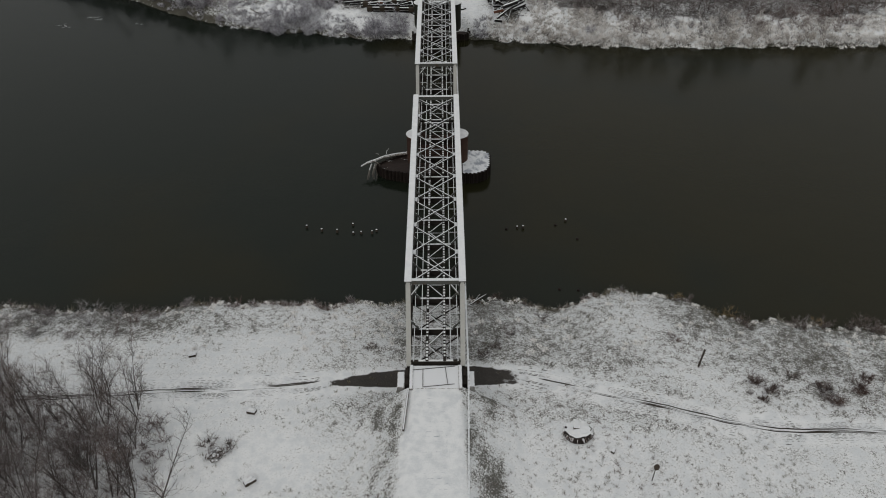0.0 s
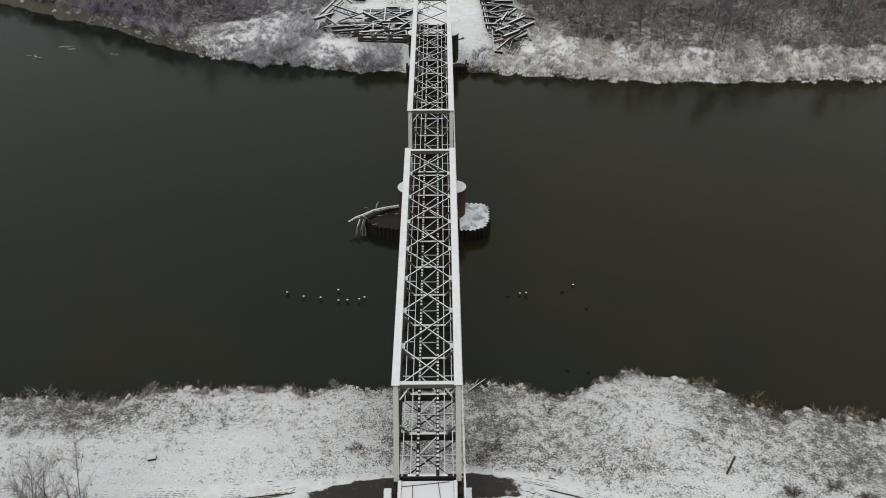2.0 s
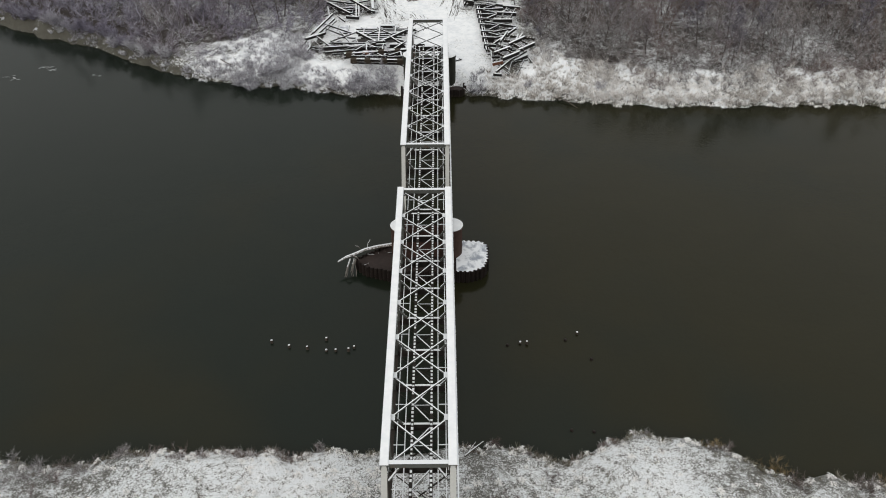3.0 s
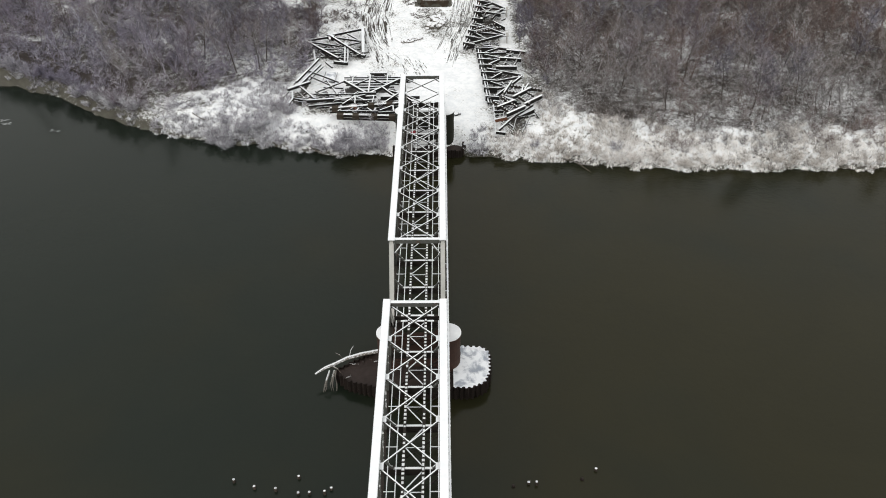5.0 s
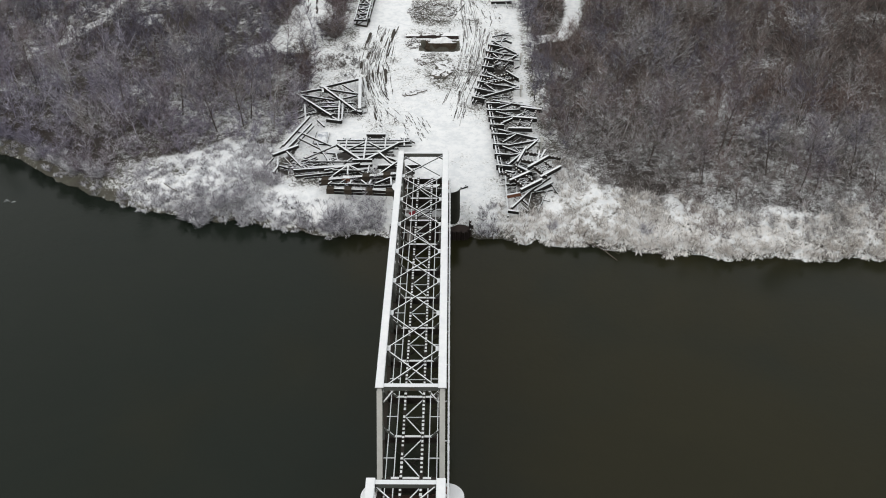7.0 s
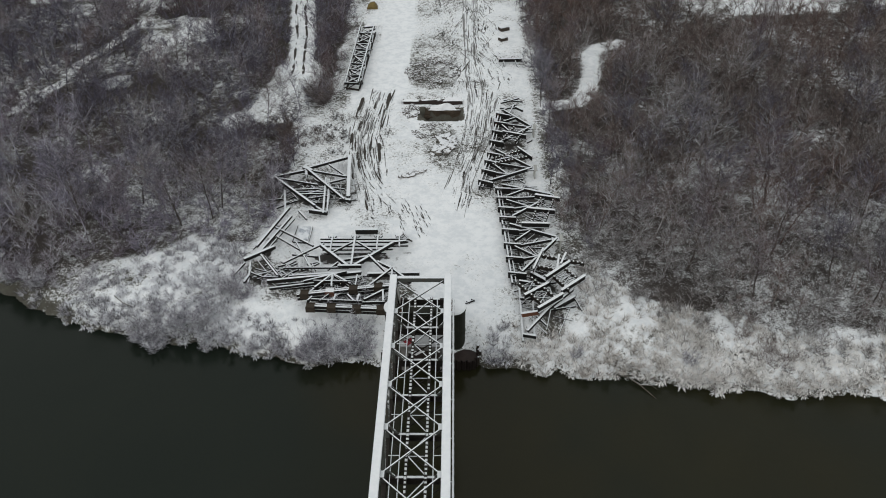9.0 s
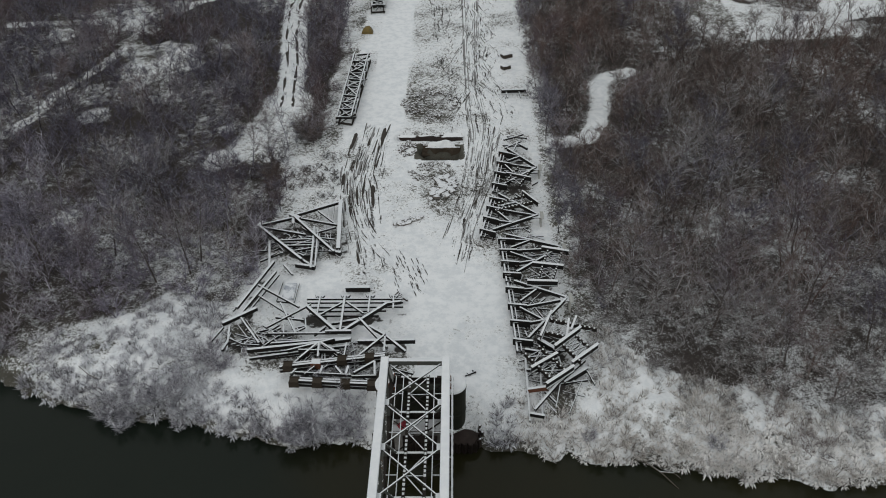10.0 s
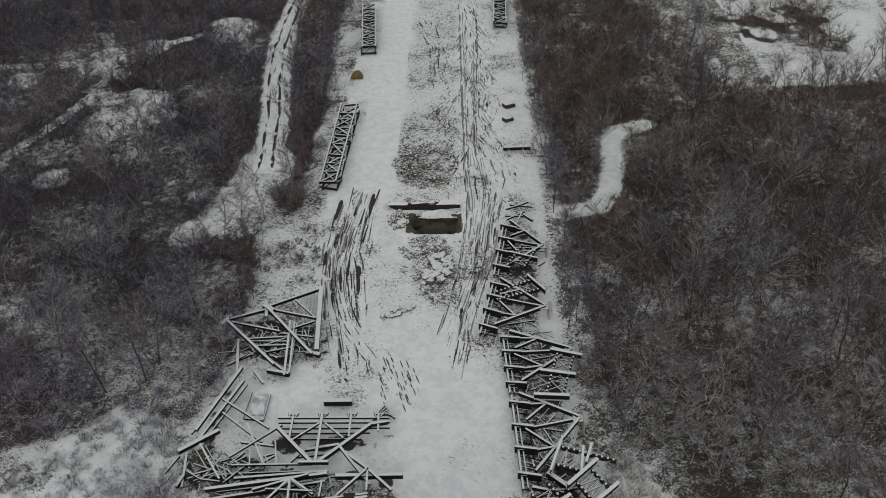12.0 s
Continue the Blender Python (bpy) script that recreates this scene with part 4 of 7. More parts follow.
deck_piece("tilted deck frame with two deep cross beams", [(14.6, 102.4, 17.8, 105.4), (16.2, 99.8, 19.4, 102.6)], [(15.5, 102.9, 17.2, 100.0), (17.1, 104.4, 18.7, 101.8)], 4.9)
deck_piece("light deck frame leaning on the scrap heap", [(16.7, 107.3, 16.1, 104.0), (17.6, 107.7, 16.7, 105.2), (13.2, 104.3, 14.8, 108.5)], [(14.5, 107.4, 19.7, 105.6), (13.8, 105.2, 16.0, 104.4)], 4.6, 0.26)
deck_piece("narrow deck frame lying across the toppled truss", [(11.0, 139.6, 14.6, 138.0)], [(11.0, 137.7, 13.0, 141.5), (12.8, 136.6, 14.8, 140.8)], 4.5, 0.22)
deck_piece("narrow braced deck frame under the truss webs", [(13.1, 135.0, 15.1, 131.8)], [(9.0, 131.8, 13.5, 134.1), (9.3, 130.4, 14.5, 132.4)], 4.3, 0.26)
scrap("truss_end", "short broken chord end with rusty node stubs", [("chord", 11.4, 102.8, 11.4, 93.8, 0.3, 0.2, 0.1), ("chord", 12.9, 99.7, 12.7, 94.0, 0.24, 0.2, 0.1), ("node_stub", 11.4, 103.0, 12.9, 102.7, 0.36, 0.5, 0.5), ("node_stub", 11.4, 100.2, 12.9, 100.2, 0.36, 0.4, 0.5), ("node_stub", 11.4, 94.3, 12.9, 94.0, 0.4, 0.4, 0.4), ("web", 11.9, 94.6, 14.6, 97.7, 0.36, 0.6, 0.8), ("web", 14.6, 97.7, 17.8, 100.9, 0.32, 0.8, 0.9)])
scrap("rusty_stub", "rust-red stub of a truss node", [("stub", 11.4, 97.2, 13.3, 97.0, 0.46, 0.5, 0.5)], material=M_RUST)
scrap("plate_girder", "deep dark girder wedged under the deck frames", [("girder", 13.0, 104.8, 15.2, 102.8, 0.6, 0.3, 0.3), ("girder", 15.3, 98.4, 18.0, 100.2, 0.6, 0.3, 0.3)])
scrap("loose_bars", "thin loose bars sliding off the heap", [("bar", 14.9, 98.3, 17.9, 98.4, 0.13, 0.2, 0.3), ("bar", 14.9, 98.2, 14.2, 95.3, 0.13, 0.2, 0.0), ("bar", 17.2, 98.2, 15.6, 94.8, 0.1, 0.4, 0.0), ("bar", 17.9, 100.0, 18.6, 98.0, 0.12, 0.3, 0.0), ("bar", 13.1, 110.6, 14.2, 107.4, 0.14, 0.3, 0.8), ("bar", 12.3, 101.3, 13.4, 102.6, 0.12, 0.4, 0.4), ("bar", 16.7, 102.8, 17.2, 105.2, 0.12, 0.6, 0.6), ("bar", 16.6, 102.8, 18.0, 104.2, 0.12, 0.5, 0.6)])
scrap("bent_sheet", "crumpled steel pieces at the heap's end", [("bar", 11.3, 148.5, 13.8, 150.0, 0.26, 0.0, 0.1), ("bar", 11.2, 150.5, 12.9, 151.2, 0.24, 0.2, 0.3), ("bar", 12.9, 151.2, 14.4, 152.4, 0.24, 0.3, 0.1), ("bar", 13.5, 149.2, 14.7, 147.4, 0.34, 0.1, 0.4), ("bar", 12.4, 146.9, 13.4, 149.5, 0.24, 0.1, 0.4), ("bar", 11.0, 149.3, 14.0, 148.9, 0.2, 0.0, 0.0), ("bar", 11.8, 151.9, 14.9, 151.0, 0.16, 0.0, 0.2)])

# the pieces on the other side of the yard
scrap("fallen_truss", "triangular truss end lying flat in snow", [
    ("chord", -12.5, 133.4, -11.6, 122.0, 0.7, 0.4, 0.4), ("chord", -18.4, 129.3, -12.8, 133.0, 0.36, 0.8, 0.5), ("chord", -18.4, 129.0, -12.1, 121.5, 0.42, 0.9, 0.5),
    ("web", -18.0, 129.1, -12.4, 127.7, 0.3, 0.6, 0.4), ("web", -15.4, 131.0, -12.5, 127.8, 0.24, 0.5, 0.4), ("web", -15.6, 125.5, -12.5, 127.2, 0.24, 0.5, 0.4), ("web", -16.2, 125.2, -12.4, 124.6, 0.22, 0.3, 0.3),
    ("rail", -14.3, 133.8, -13.7, 124.4, 0.1, 0.1, 0.1), ("rail", -13.4, 134.0, -13.0, 124.0, 0.1, 0.1, 0.1), ("cap", -19.0, 129.6, -17.6, 128.6, 0.8, 0.6, 0.6)])
scrap("fallen_truss", "second triangular truss end, partly collapsed", [
    ("chord", -22.8, 126.8, -18.5, 128.9, 0.34, 0.9, 0.7), ("chord", -22.6, 126.5, -16.0, 119.6, 0.42, 1.0, 0.7), ("web", -22.2, 126.6, -16.3, 125.2, 0.28, 0.8, 0.6), ("web", -20.2, 124.0, -15.4, 124.4, 0.24, 0.5, 0.5),
    ("web", -19.0, 122.8, -15.2, 123.0, 0.24, 0.5, 0.5), ("chord", -15.4, 127.2, -14.7, 118.2, 0.34, 0.5, 0.4), ("chord", -14.9, 127.0, -14.2, 118.6, 0.28, 0.4, 0.4), ("cap", -23.3, 126.2, -22.2, 127.6, 0.7, 0.7, 0.7),
    ("post", -21.0, 124.2, -20.1, 119.0, 0.4, 0.2, 0.1), ("cap", -16.8, 119.2, -14.2, 118.6, 0.5, 0.2, 0.2), ("web", -18.3, 119.2, -16.9, 117.4, 0.3, 0.2, 0.0)])
scrap("gable_struts", "dark struts and rails inside the fallen truss ends", [("strut", -19.5, 123.9, -14.9, 123.7, 0.2, 0.3, 0.4), ("strut", -18.3, 122.9, -15.3, 124.4, 0.2, 0.3, 0.4), ("strut", -17.4, 122.0, -14.4, 122.8, 0.22, 0.3, 0.4), ("rail", -15.2, 127.4, -14.9, 119.6, 0.3, 0.2, 0.2), ("rail", -14.6, 127.0, -14.3, 120.4, 0.22, 0.2, 0.2), ("strut", -20.4, 124.6, -16.0, 121.2, 0.16, 0.0, 0.1), ("strut", -18.6, 127.4, -15.6, 123.4, 0.18, 0.0, 0.1), ("strut", -17.2, 127.6, -13.2, 124.2, 0.2, 0.0, 0.1), ("strut", -16.2, 120.4, -14.6, 119.0, 0.4, 0.1, 0.1), ("cap", -18.8, 130.5, -18.3, 127.6, 0.5, 0.6, 0.6), ("beam", -12.8, 122.0, -11.2, 121.6, 0.5, 0.2, 0.2)])
scrap("twin_beams", "two long parallel beams leaning up the bank", [("beam", -22.3, 109.8, -19.4, 118.9, 0.34, 0.9, 1.0), ("beam", -22.7, 109.6, -19.8, 118.6, 0.16, 0.6, 0.7), ("beam", -21.8, 108.7, -18.9, 117.2, 0.3, 0.6, 0.7), ("beam", -21.3, 109.0, -18.5, 116.9, 0.16, 0.3, 0.4), ("arm", -20.6, 114.3, -15.0, 110.5, 0.26, 0.8, 0.6), ("arm", -20.2, 112.5, -15.4, 108.7, 0.24, 0.6, 0.5)])
scrap("fallen_portal", "fallen portal frame at the edge of the scrap", [("beam", -23.4, 107.1, -19.9, 109.9, 0.42, 0.6, 0.8), ("beam", -24.4, 105.2, -23.2, 106.8, 0.14, 0.0, 0.4), ("leg", -22.6, 107.2, -22.3, 103.6, 0.3, 0.5, -0.2), ("cap", -22.8, 103.5, -22.3, 104.7, 0.44, 0.0, 0.1), ("arm", -21.4, 108.0, -18.5, 103.7, 0.26, 0.8, 0.5), ("arm", -20.9, 108.0, -18.1, 103.9, 0.12, 0.5, 0.3),
    ("bent_arm", -22.3, 106.3, -22.4, 105.4, 0.16, 0.3, 0.2), ("bent_arm", -22.4, 105.4, -20.5, 104.1, 0.16, 0.2, 0.2), ("bent_arm", -20.5, 104.1, -18.4, 103.5, 0.16, 0.2, 0.4)])
scrap("flat_truss", "flat steel truss panel with posts and diagonals", [
    ("chord", -14.2, 111.6, -2.7, 111.6, 0.22, 0.9, 0.9), ("chord", -14.1, 111.1, -2.6, 111.1, 0.18, 0.75, 0.75), ("chord", -14.0, 110.6, -2.6, 110.6, 0.16, 0.5, 0.5),
    ("diagonal", -14.0, 110.2, -10.0, 105.9, 0.44, 1.0, 0.9), ("diagonal", -9.3, 106.0, -4.5, 110.6, 0.44, 0.9, 1.0), ("diagonal", -4.5, 110.6, -2.8, 110.9, 0.4, 1.0, 1.0),
    ("post", -12.6, 112.0, -12.6, 108.6, 0.26, 1.1, 1.0), ("post", -9.6, 111.9, -9.6, 106.0, 0.34, 1.2, 1.0), ("post", -6.6, 112.0, -6.6, 108.9, 0.26, 1.2, 1.0)])
scrap("truss_struts", "thin struts, rails and lacing of the flat truss", [("strut", -12.5, 108.4, -9.8, 110.7, 0.24, 1.0, 1.1), ("strut", -9.2, 110.7, -7.1, 108.7, 0.24, 1.1, 1.0), ("rail", -13.8, 110.1, -4.6, 110.1, 0.1, 0.3, 0.3), ("rail", -13.2, 109.5, -5.4, 109.4, 0.1, 0.1, 0.1), ("strut", -3.8, 112.0, -3.7, 109.8, 0.26, 1.1, 0.9), ("beam", -11.0, 108.0, -7.6, 108.5, 0.3, 0.3, 0.3), ("lacing", -12.0, 107.2, -8.2, 107.6, 0.12, 0.1, 0.1)])
for k, x in enumerate((-12.7, -9.6, -6.6, -3.8)):
    scrap("node_bracket", "bent node bracket sticking up from the flat truss", [("plate", x - 0.5, 112.1, x + 0.5, 112.05, 0.16, 0.9, 0.9), ("plate", x - 0.55, 112.4, x - 0.2, 111.6, 0.14, 0.9, 1.0), ("plate", x + 0.55, 112.3, x + 0.2, 111.6, 0.14, 0.9, 1.0)], group="node brackets")
scrap("star_frame", "star of crossed light struts in the snow", [("bar", -17.5, 108.6, -14.1, 108.1, 0.24, 0.6, 0.6), ("bar", -17.3, 111.0, -14.7, 105.8, 0.24, 0.8, 0.5), ("bar", -18.2, 106.4, -13.6, 110.7, 0.2, 0.5, 0.9), ("bar", -16.4, 107.7, -16.1, 105.6, 0.2, 0.4, 0.3), ("bar", -15.6, 108.3, -14.6, 105.8, 0.2, 0.5, 0.3)])
scrap("tangled_frame", "tangle of light frames in the snow", [("bar", -18.8, 107.4, -17.0, 105.7, 0.16, 0.2, 0.4), ("bar", -18.0, 105.9, -16.9, 107.5, 0.16, 0.3, 0.3), ("bar", -18.2, 105.7, -16.6, 107.0, 0.14, 0.2, 0.3), ("bar", -15.4, 106.9, -13.9, 107.4, 0.18, 0.3, 0.3), ("bar", -15.2, 106.0, -13.8, 107.1, 0.18, 0.3, 0.4), ("bar", -14.1, 109.0, -13.5, 106.0, 0.2, 0.4, 0.4), ("bar", -14.8, 107.1, -14.1, 105.7, 0.16, 0.3, 0.3), ("bar", -17.3, 106.6, -15.6, 105.9, 0.14, 0.1, 0.2), ("bar", -19.0, 106.3, -17.6, 106.9, 0.12, 0.1, 0.2)])
scrap("bundled_chords", "bundle of dark chords half buried beside the long chord", [("chord", -17.8, 105.5, -9.9, 105.9, 0.22, 0.6, 0.7), ("chord", -16.8, 105.0, -10.4, 105.3, 0.16, 0.2, 0.3), ("chord", -11.3, 105.9, -8.3, 105.9, 0.4, 0.9, 0.9), ("chord", -18.6, 102.6, -9.6, 104.2, 0.14, 0.2, 0.2), ("chord", -18.0, 102.1, -10.4, 103.4, 0.12, 0.0, 0.1), ("chord", -8.0, 104.6, -2.6, 104.7, 0.16, 0.3, 0.3), ("web", -7.6, 108.0, -4.0, 103.2, 0.34, 0.9, 0.8), ("web", -12.6, 105.8, -11.4, 107.2, 0.24, 0.3, 0.6)], material=M_SCRAP)
scrap("long_chord", "long double chord lying along the bank", [("chord", -19.5, 102.2, -8.2, 104.4, 0.42, 1.0, 1.0), ("chord", -19.2, 101.5, -8.4, 103.7, 0.3, 0.7, 0.7), ("chord", -17.2, 104.0, -8.2, 104.9, 0.3, 0.7, 0.8), ("chord", -7.4, 104.1, -0.9, 104.2, 0.5, 0.9, 0.9), ("brace", -11.6, 103.2, -14.4, 100.6, 0.3, 1.4, 0.6), ("brace", -11.4, 103.2, -8.6, 101.2, 0.3, 1.4, 0.7), ("brace", -11.5, 103.2, -11.5, 101.2, 0.24, 1.4, 0.8), ("brace", -4.4, 104.6, -7.2, 101.8, 0.3, 1.4, 0.8), ("brace", -4.3, 104.6, -6.3, 106.6, 0.34, 1.4, 0.9), ("brace", -4.2, 104.5, -1.9, 102.5, 0.34, 1.4, 0.8), ("brace", -4.3, 104.4, -4.3, 102.6, 0.26, 1.4, 0.8)])


def gusset_chord(label, x0, y0, x1, y1, z, plates, red, webs):
    """A riveted double chord with broad brown gusset plates and the stumps of its webs."""
    t = thing("gusseted_chord", label, "scrap steel", group="scrapped truss pieces")
    for o, up, w in ((0, 0.0, 0.26), (0.42, -0.08, 0.2), (0.1, -0.62, 0.22), (0.5, -0.66, 0.18)):
        bar("chord", (x0, y0 + o, z + up - 0.2), (x1, y1 + o, z + up - 0.2), w, 0.4, M_SCRAP, t, "hat")
    bar("web_plate", (x0 + 0.3, y0 + 0.16, z - 0.6), (x1 - 0.3, y1 + 0.16, z - 0.6), 0.05, 0.9, M_GUSSET, t)
    for k, (x, y) in enumerate(plates):
        mat = M_RUST if k == red else M_GUSSET
        part("gusset_plate", rough_block("gusset_plate", x - 0.54, x + 0.54, y - 0.3, y - 0.22, z - 0.7, z + 0.08, 0.03, k), mat, t)
        part("gusset_plate", rough_block("gusset_plate", x - 0.55, x + 0.55, y + 0.5, y + 0.56, z - 0.8, z + 0.12, 0.03, k + 5), mat, t)
        bar("node_plate", (x - 0.5, y + 0.12, z + 0.04), (x + 0.5, y + 0.12, z + 0.04), 0.7, 0.05, M_GUSSET if k != red else M_RUST, t)
    for xa, ya, xb, yb, w in webs:
        bar("web", (xa, ya, z - 0.1), (xb, yb, z + 0.1), w, 0.4, M_SCRAP, t, "hat")


def rough_block(name, x0, x1, y0, y1, z0, z1, amount, seed):
    """A mass with broken, uneven faces."""
    bm = bmesh.new()
    bmesh.ops.create_cube(bm, size=1.0, matrix=pose((x0 + x1) / 2, (y0 + y1) / 2, (z0 + z1) / 2) @ Matrix.Diagonal((x1 - x0, y1 - y0, z1 - z0, 1)))
    bmesh.ops.subdivide_edges(bm, edges=bm.edges[:], cuts=3 if z1 - z0 < 1.5 else 5, use_grid_fill=True)
    for v in bm.verts:
        v.co += noise.noise_vector(Vector(v.co) * 0.9 + Vector((seed, 0, 0))) * amount + noise.noise_vector(Vector(v.co) * 2.6) * amount * 0.5
    me = bpy.data.meshes.new(name)
    bm.to_mesh(me)
    bm.free()
    return me


def scrap_litter():
    """Short bars, plates and lacing strewn under and between the larger pieces."""
    rng = random.Random(91)
    V, F = [], []
    for line, half, n in ((SCRAP_R, 2.6, 130), (SCRAP_L, 2.0, 120), (SCRAP_L2, 2.8, 80)):
        pts = np.array(line, float)
        for _ in range(n):
            k = rng.randrange(len(pts) - 1)
            p = pts[k] + (pts[k + 1] - pts[k]) * rng.random()
            x, y = p[0] + rng.gauss(0, half * 0.5), p[1] + rng.gauss(0, half * 0.5)
            a, l, w = rng.gauss(0.2, 1.2), rng.choice((rng.uniform(0.4, 1.4), rng.uniform(1.0, 3.6))), rng.uniform(0.06, 0.17)
            dx, dy = math.cos(a) * l / 2, math.sin(a) * l / 2
            z0, z1 = float(height(x - dx, y - dy)) + rng.uniform(0.1, 0.6), float(height(x + dx, y + dy)) + rng.uniform(0.1, 0.6)
            me = bar_mesh("bit", (x - dx, y - dy, z0), (x + dx, y + dy, z1), w, w * 1.6, "L")
            o = len(V)
            V += [tuple(v.co) for v in me.vertices]
            F += [tuple(o + i for i in f.vertices) for f in me.polygons]
            bpy.data.meshes.remove(me)
    tagged(part("scrap_litter", mesh_of("scrap_litter", V, F), M_SCRAP), "small steel bits strewn between the scrapped trusses", "scrap steel", kind="stuff")


scrap_litter()
gusset_chord("riveted chord with broad brown gussets, one rusty red", -15.5, 99.7, -4.1, 101.5, 4.7, ((-14.6, 99.9), (-11.6, 100.3), (-8.8, 100.8), (-5.8, 101.2)), 1,
             ((-13.5, 101.0, -11.6, 103.4, 0.22), (-9.2, 101.7, -11.6, 103.4, 0.22), (-11.5, 101.2, -11.6, 103.3, 0.2), (-8.6, 101.4, -8.5, 103.2, 0.16), (-13.8, 102.3, -9.2, 101.9, 0.14), (-15.0, 102.2, -9.9, 103.9, 0.2)))
gusset_chord("riveted chord with brown gussets at the bank's edge", -14.0, 97.8, -4.7, 97.2, 4.6, ((-13.6, 97.6), (-11.1, 97.5), (-8.1, 97.3), (-5.2, 97.1)), -1,
             ((-13.7, 98.9, -7.5, 98.3, 0.14), (-7.5, 98.3, -4.8, 98.2, 0.14), (-9.4, 99.8, -8.5, 98.4, 0.2), (-8.0, 99.8, -8.1, 98.4, 0.26), (-5.2, 100.6, -7.3, 98.6, 0.22), (-10.8, 99.8, -10.9, 98.4, 0.22), (-5.2, 100.6, -5.0, 98.3, 0.22), (-13.6, 99.4, -14.0, 98.4, 0.2), (-12.6, 98.6, -11.6, 99.6, 0.1), (-11.6, 98.5, -10.2, 99.7, 0.08)))
scrap("sheet_frame", "thin frame edges around the buried steel sheet", [("edge", -18.2, 112.6, -18.0, 116.4, 0.1, -0.25, -0.25), ("edge", -16.0, 112.4, -15.9, 116.0, 0.1, -0.25, -0.25), ("edge", -18.1, 112.5, -16.0, 112.3, 0.08, -0.25, -0.25)])
sheet = thing("steel_sheet", "flat pale steel sheet half buried in snow", "scrap steel")
part("plate", rough_block("plate", -17.7, -16.2, 113.2, 116.2, float(height(-17, 114.7)) - 0.1, float(height(-17, 114.7)) + 0.16, 0.05, 3), M_ICE, sheet)
scrap("loose_bars", "two thin bars lying flat beside the bridge end", [("bar", -3.3, 101.0, -1.0, 100.2, 0.1, -0.3, -0.3), ("bar", -3.6, 100.5, -1.6, 99.9, 0.08, -0.3, -0.3)])
scrap("small_wreck", "small bent steel bits in the open snow", [("bit", 4.7, 100.0, 5.9, 100.5, 0.12, -0.42, -0.3), ("bit", 5.5, 100.8, 5.9, 100.4, 0.1, -0.4, -0.3), ("bit", 4.9, 100.4, 5.3, 100.1, 0.12, -0.4, -0.4), ("bit", 2.9, 100.2, 3.5, 100.2, 0.08, -0.35, -0.35)])
scrap("loose_girder", "single snow-topped girder lying alone", [("beam", -9.9, 114.6, -6.9, 114.7, 0.6, 0.0, 0.0)])
for k in range(7):
    scrap("loose_plank", "old timber sleeper thrown on a small heap", [("plank", -4.9 + 0.3 * k, 111.9 + 0.25 * k, -3.4 + 0.2 * k, 114.4 - 0.35 * k, 0.2, 0.05 * k - 0.3, 0.05 * k - 0.2)], 0.5, "box", "old sleepers", M_WOOD)


def lattice_boom(x0, y0, x1, y1, label):
    t = thing("lattice_boom", label, "scrap steel", group="lattice booms")
    a, b = Vector((x0, y0)), Vector((x1, y1))
    d = (b - a).normalized()
    side = Vector((d.y, -d.x)) * 1.25
    jog = random.Random(int(x0 * 7 + y0))
    g = lambda p, up: (p.x + jog.uniform(-0.22, 0.22), p.y + jog.uniform(-0.3, 0.3), float(height(p.x, p.y)) + up + jog.uniform(-0.2, 0.2))
    for s in (-1, 1):
        for up in (0.3, 1.5):
            bar("chord", g(a + side * s, up), g(b + side * s, up), 0.22, 0.5, M_SCRAP if up > 1 else M_BARE, t, "hat")
    n = 9
    for k in range(n):
        p, q = a.lerp(b, (k + jog.uniform(-0.2, 0.2)) / n), a.lerp(b, (k + 1 + jog.uniform(-0.25, 0.25)) / n)
        s = 1 if k % 2 else -1
        bar("lacing", g(p + side * s, 1.5), g(q - side * s, 1.4), 0.22, 0.34, M_SCRAP, t, "hat")
        bar("loose_bar", g(p + side * jog.uniform(-1, 1), 0.7), g(p + side * jog.uniform(-1.6, 1.6) + d * jog.uniform(0.6, 2.4), 0.9), 0.13, 0.2, M_SCRAP, t, "L")
        bar("cross_bar", g(p - side, 1.5), g(p + side, 1.5), 0.18, 0.4, M_SCRAP, t, "hat")
        bar("lacing", g(p - side * s, 1.5), g(q + side * s, 1.5), 0.14, 0.2, M_SCRAP, t, "L")
        bar("lacing", g(p - side, 1.5 if k % 2 else 0.3), g(q - side, 0.3 if k % 2 else 1.5), 0.16, 0.24, M_SCRAP, t, "hat")
        bar("cross_bar", g(p - side, 0.4), g(p + side, 0.4), 0.2, 0.3, M_BARE, t, "L")
        bar("lacing", g(p + side, 0.3 if k % 2 else 1.5), g(q + side, 1.5 if k % 2 else 0.3), 0.2, 0.3, M_SCRAP, t, "hat")
    bar("cross_bar", g(b - side, 1.5), g(b + side, 1.5), 0.26, 0.34, M_SCRAP, t, "hat")


lattice_boom(-14.3, 156.6, -13.5, 180.4, "lattice girder lying beside the snowy lane")
lattice_boom(-12.3, 203.2, -14.2, 226.0, "farther lattice girder beside the snowy lane")
lattice_boom(13.1, 215.4, 13.9, 236.0, "dark lattice girder at the edge of the rutted track")


# ================= old foundation, rubble, odds and ends =================
def stone_mesh(rng, r):
    bm = bmesh.new()
    bmesh.ops.create_icosphere(bm, subdivisions=1, radius=r)
    for v in bm.verts:
        v.co *= rng.uniform(0.7, 1.15)
        v.co.z *= 0.75
    me = bpy.data.meshes.new("stone")
    bm.to_mesh(me)
    bm.free()
    return me


RNG = random.Random(12)
STONES = [stone_mesh(RNG, 1.0) for _ in range(6)]
for s in STONES:
    s.materials.append(M_STONE)
M_BOULDER = make_plain("snowy_broken_rock", (0.07, 0.06, 0.05), (0.26, 0.24, 0.215), 0.85, 3.0, 0.95, 0.4, 0.5)
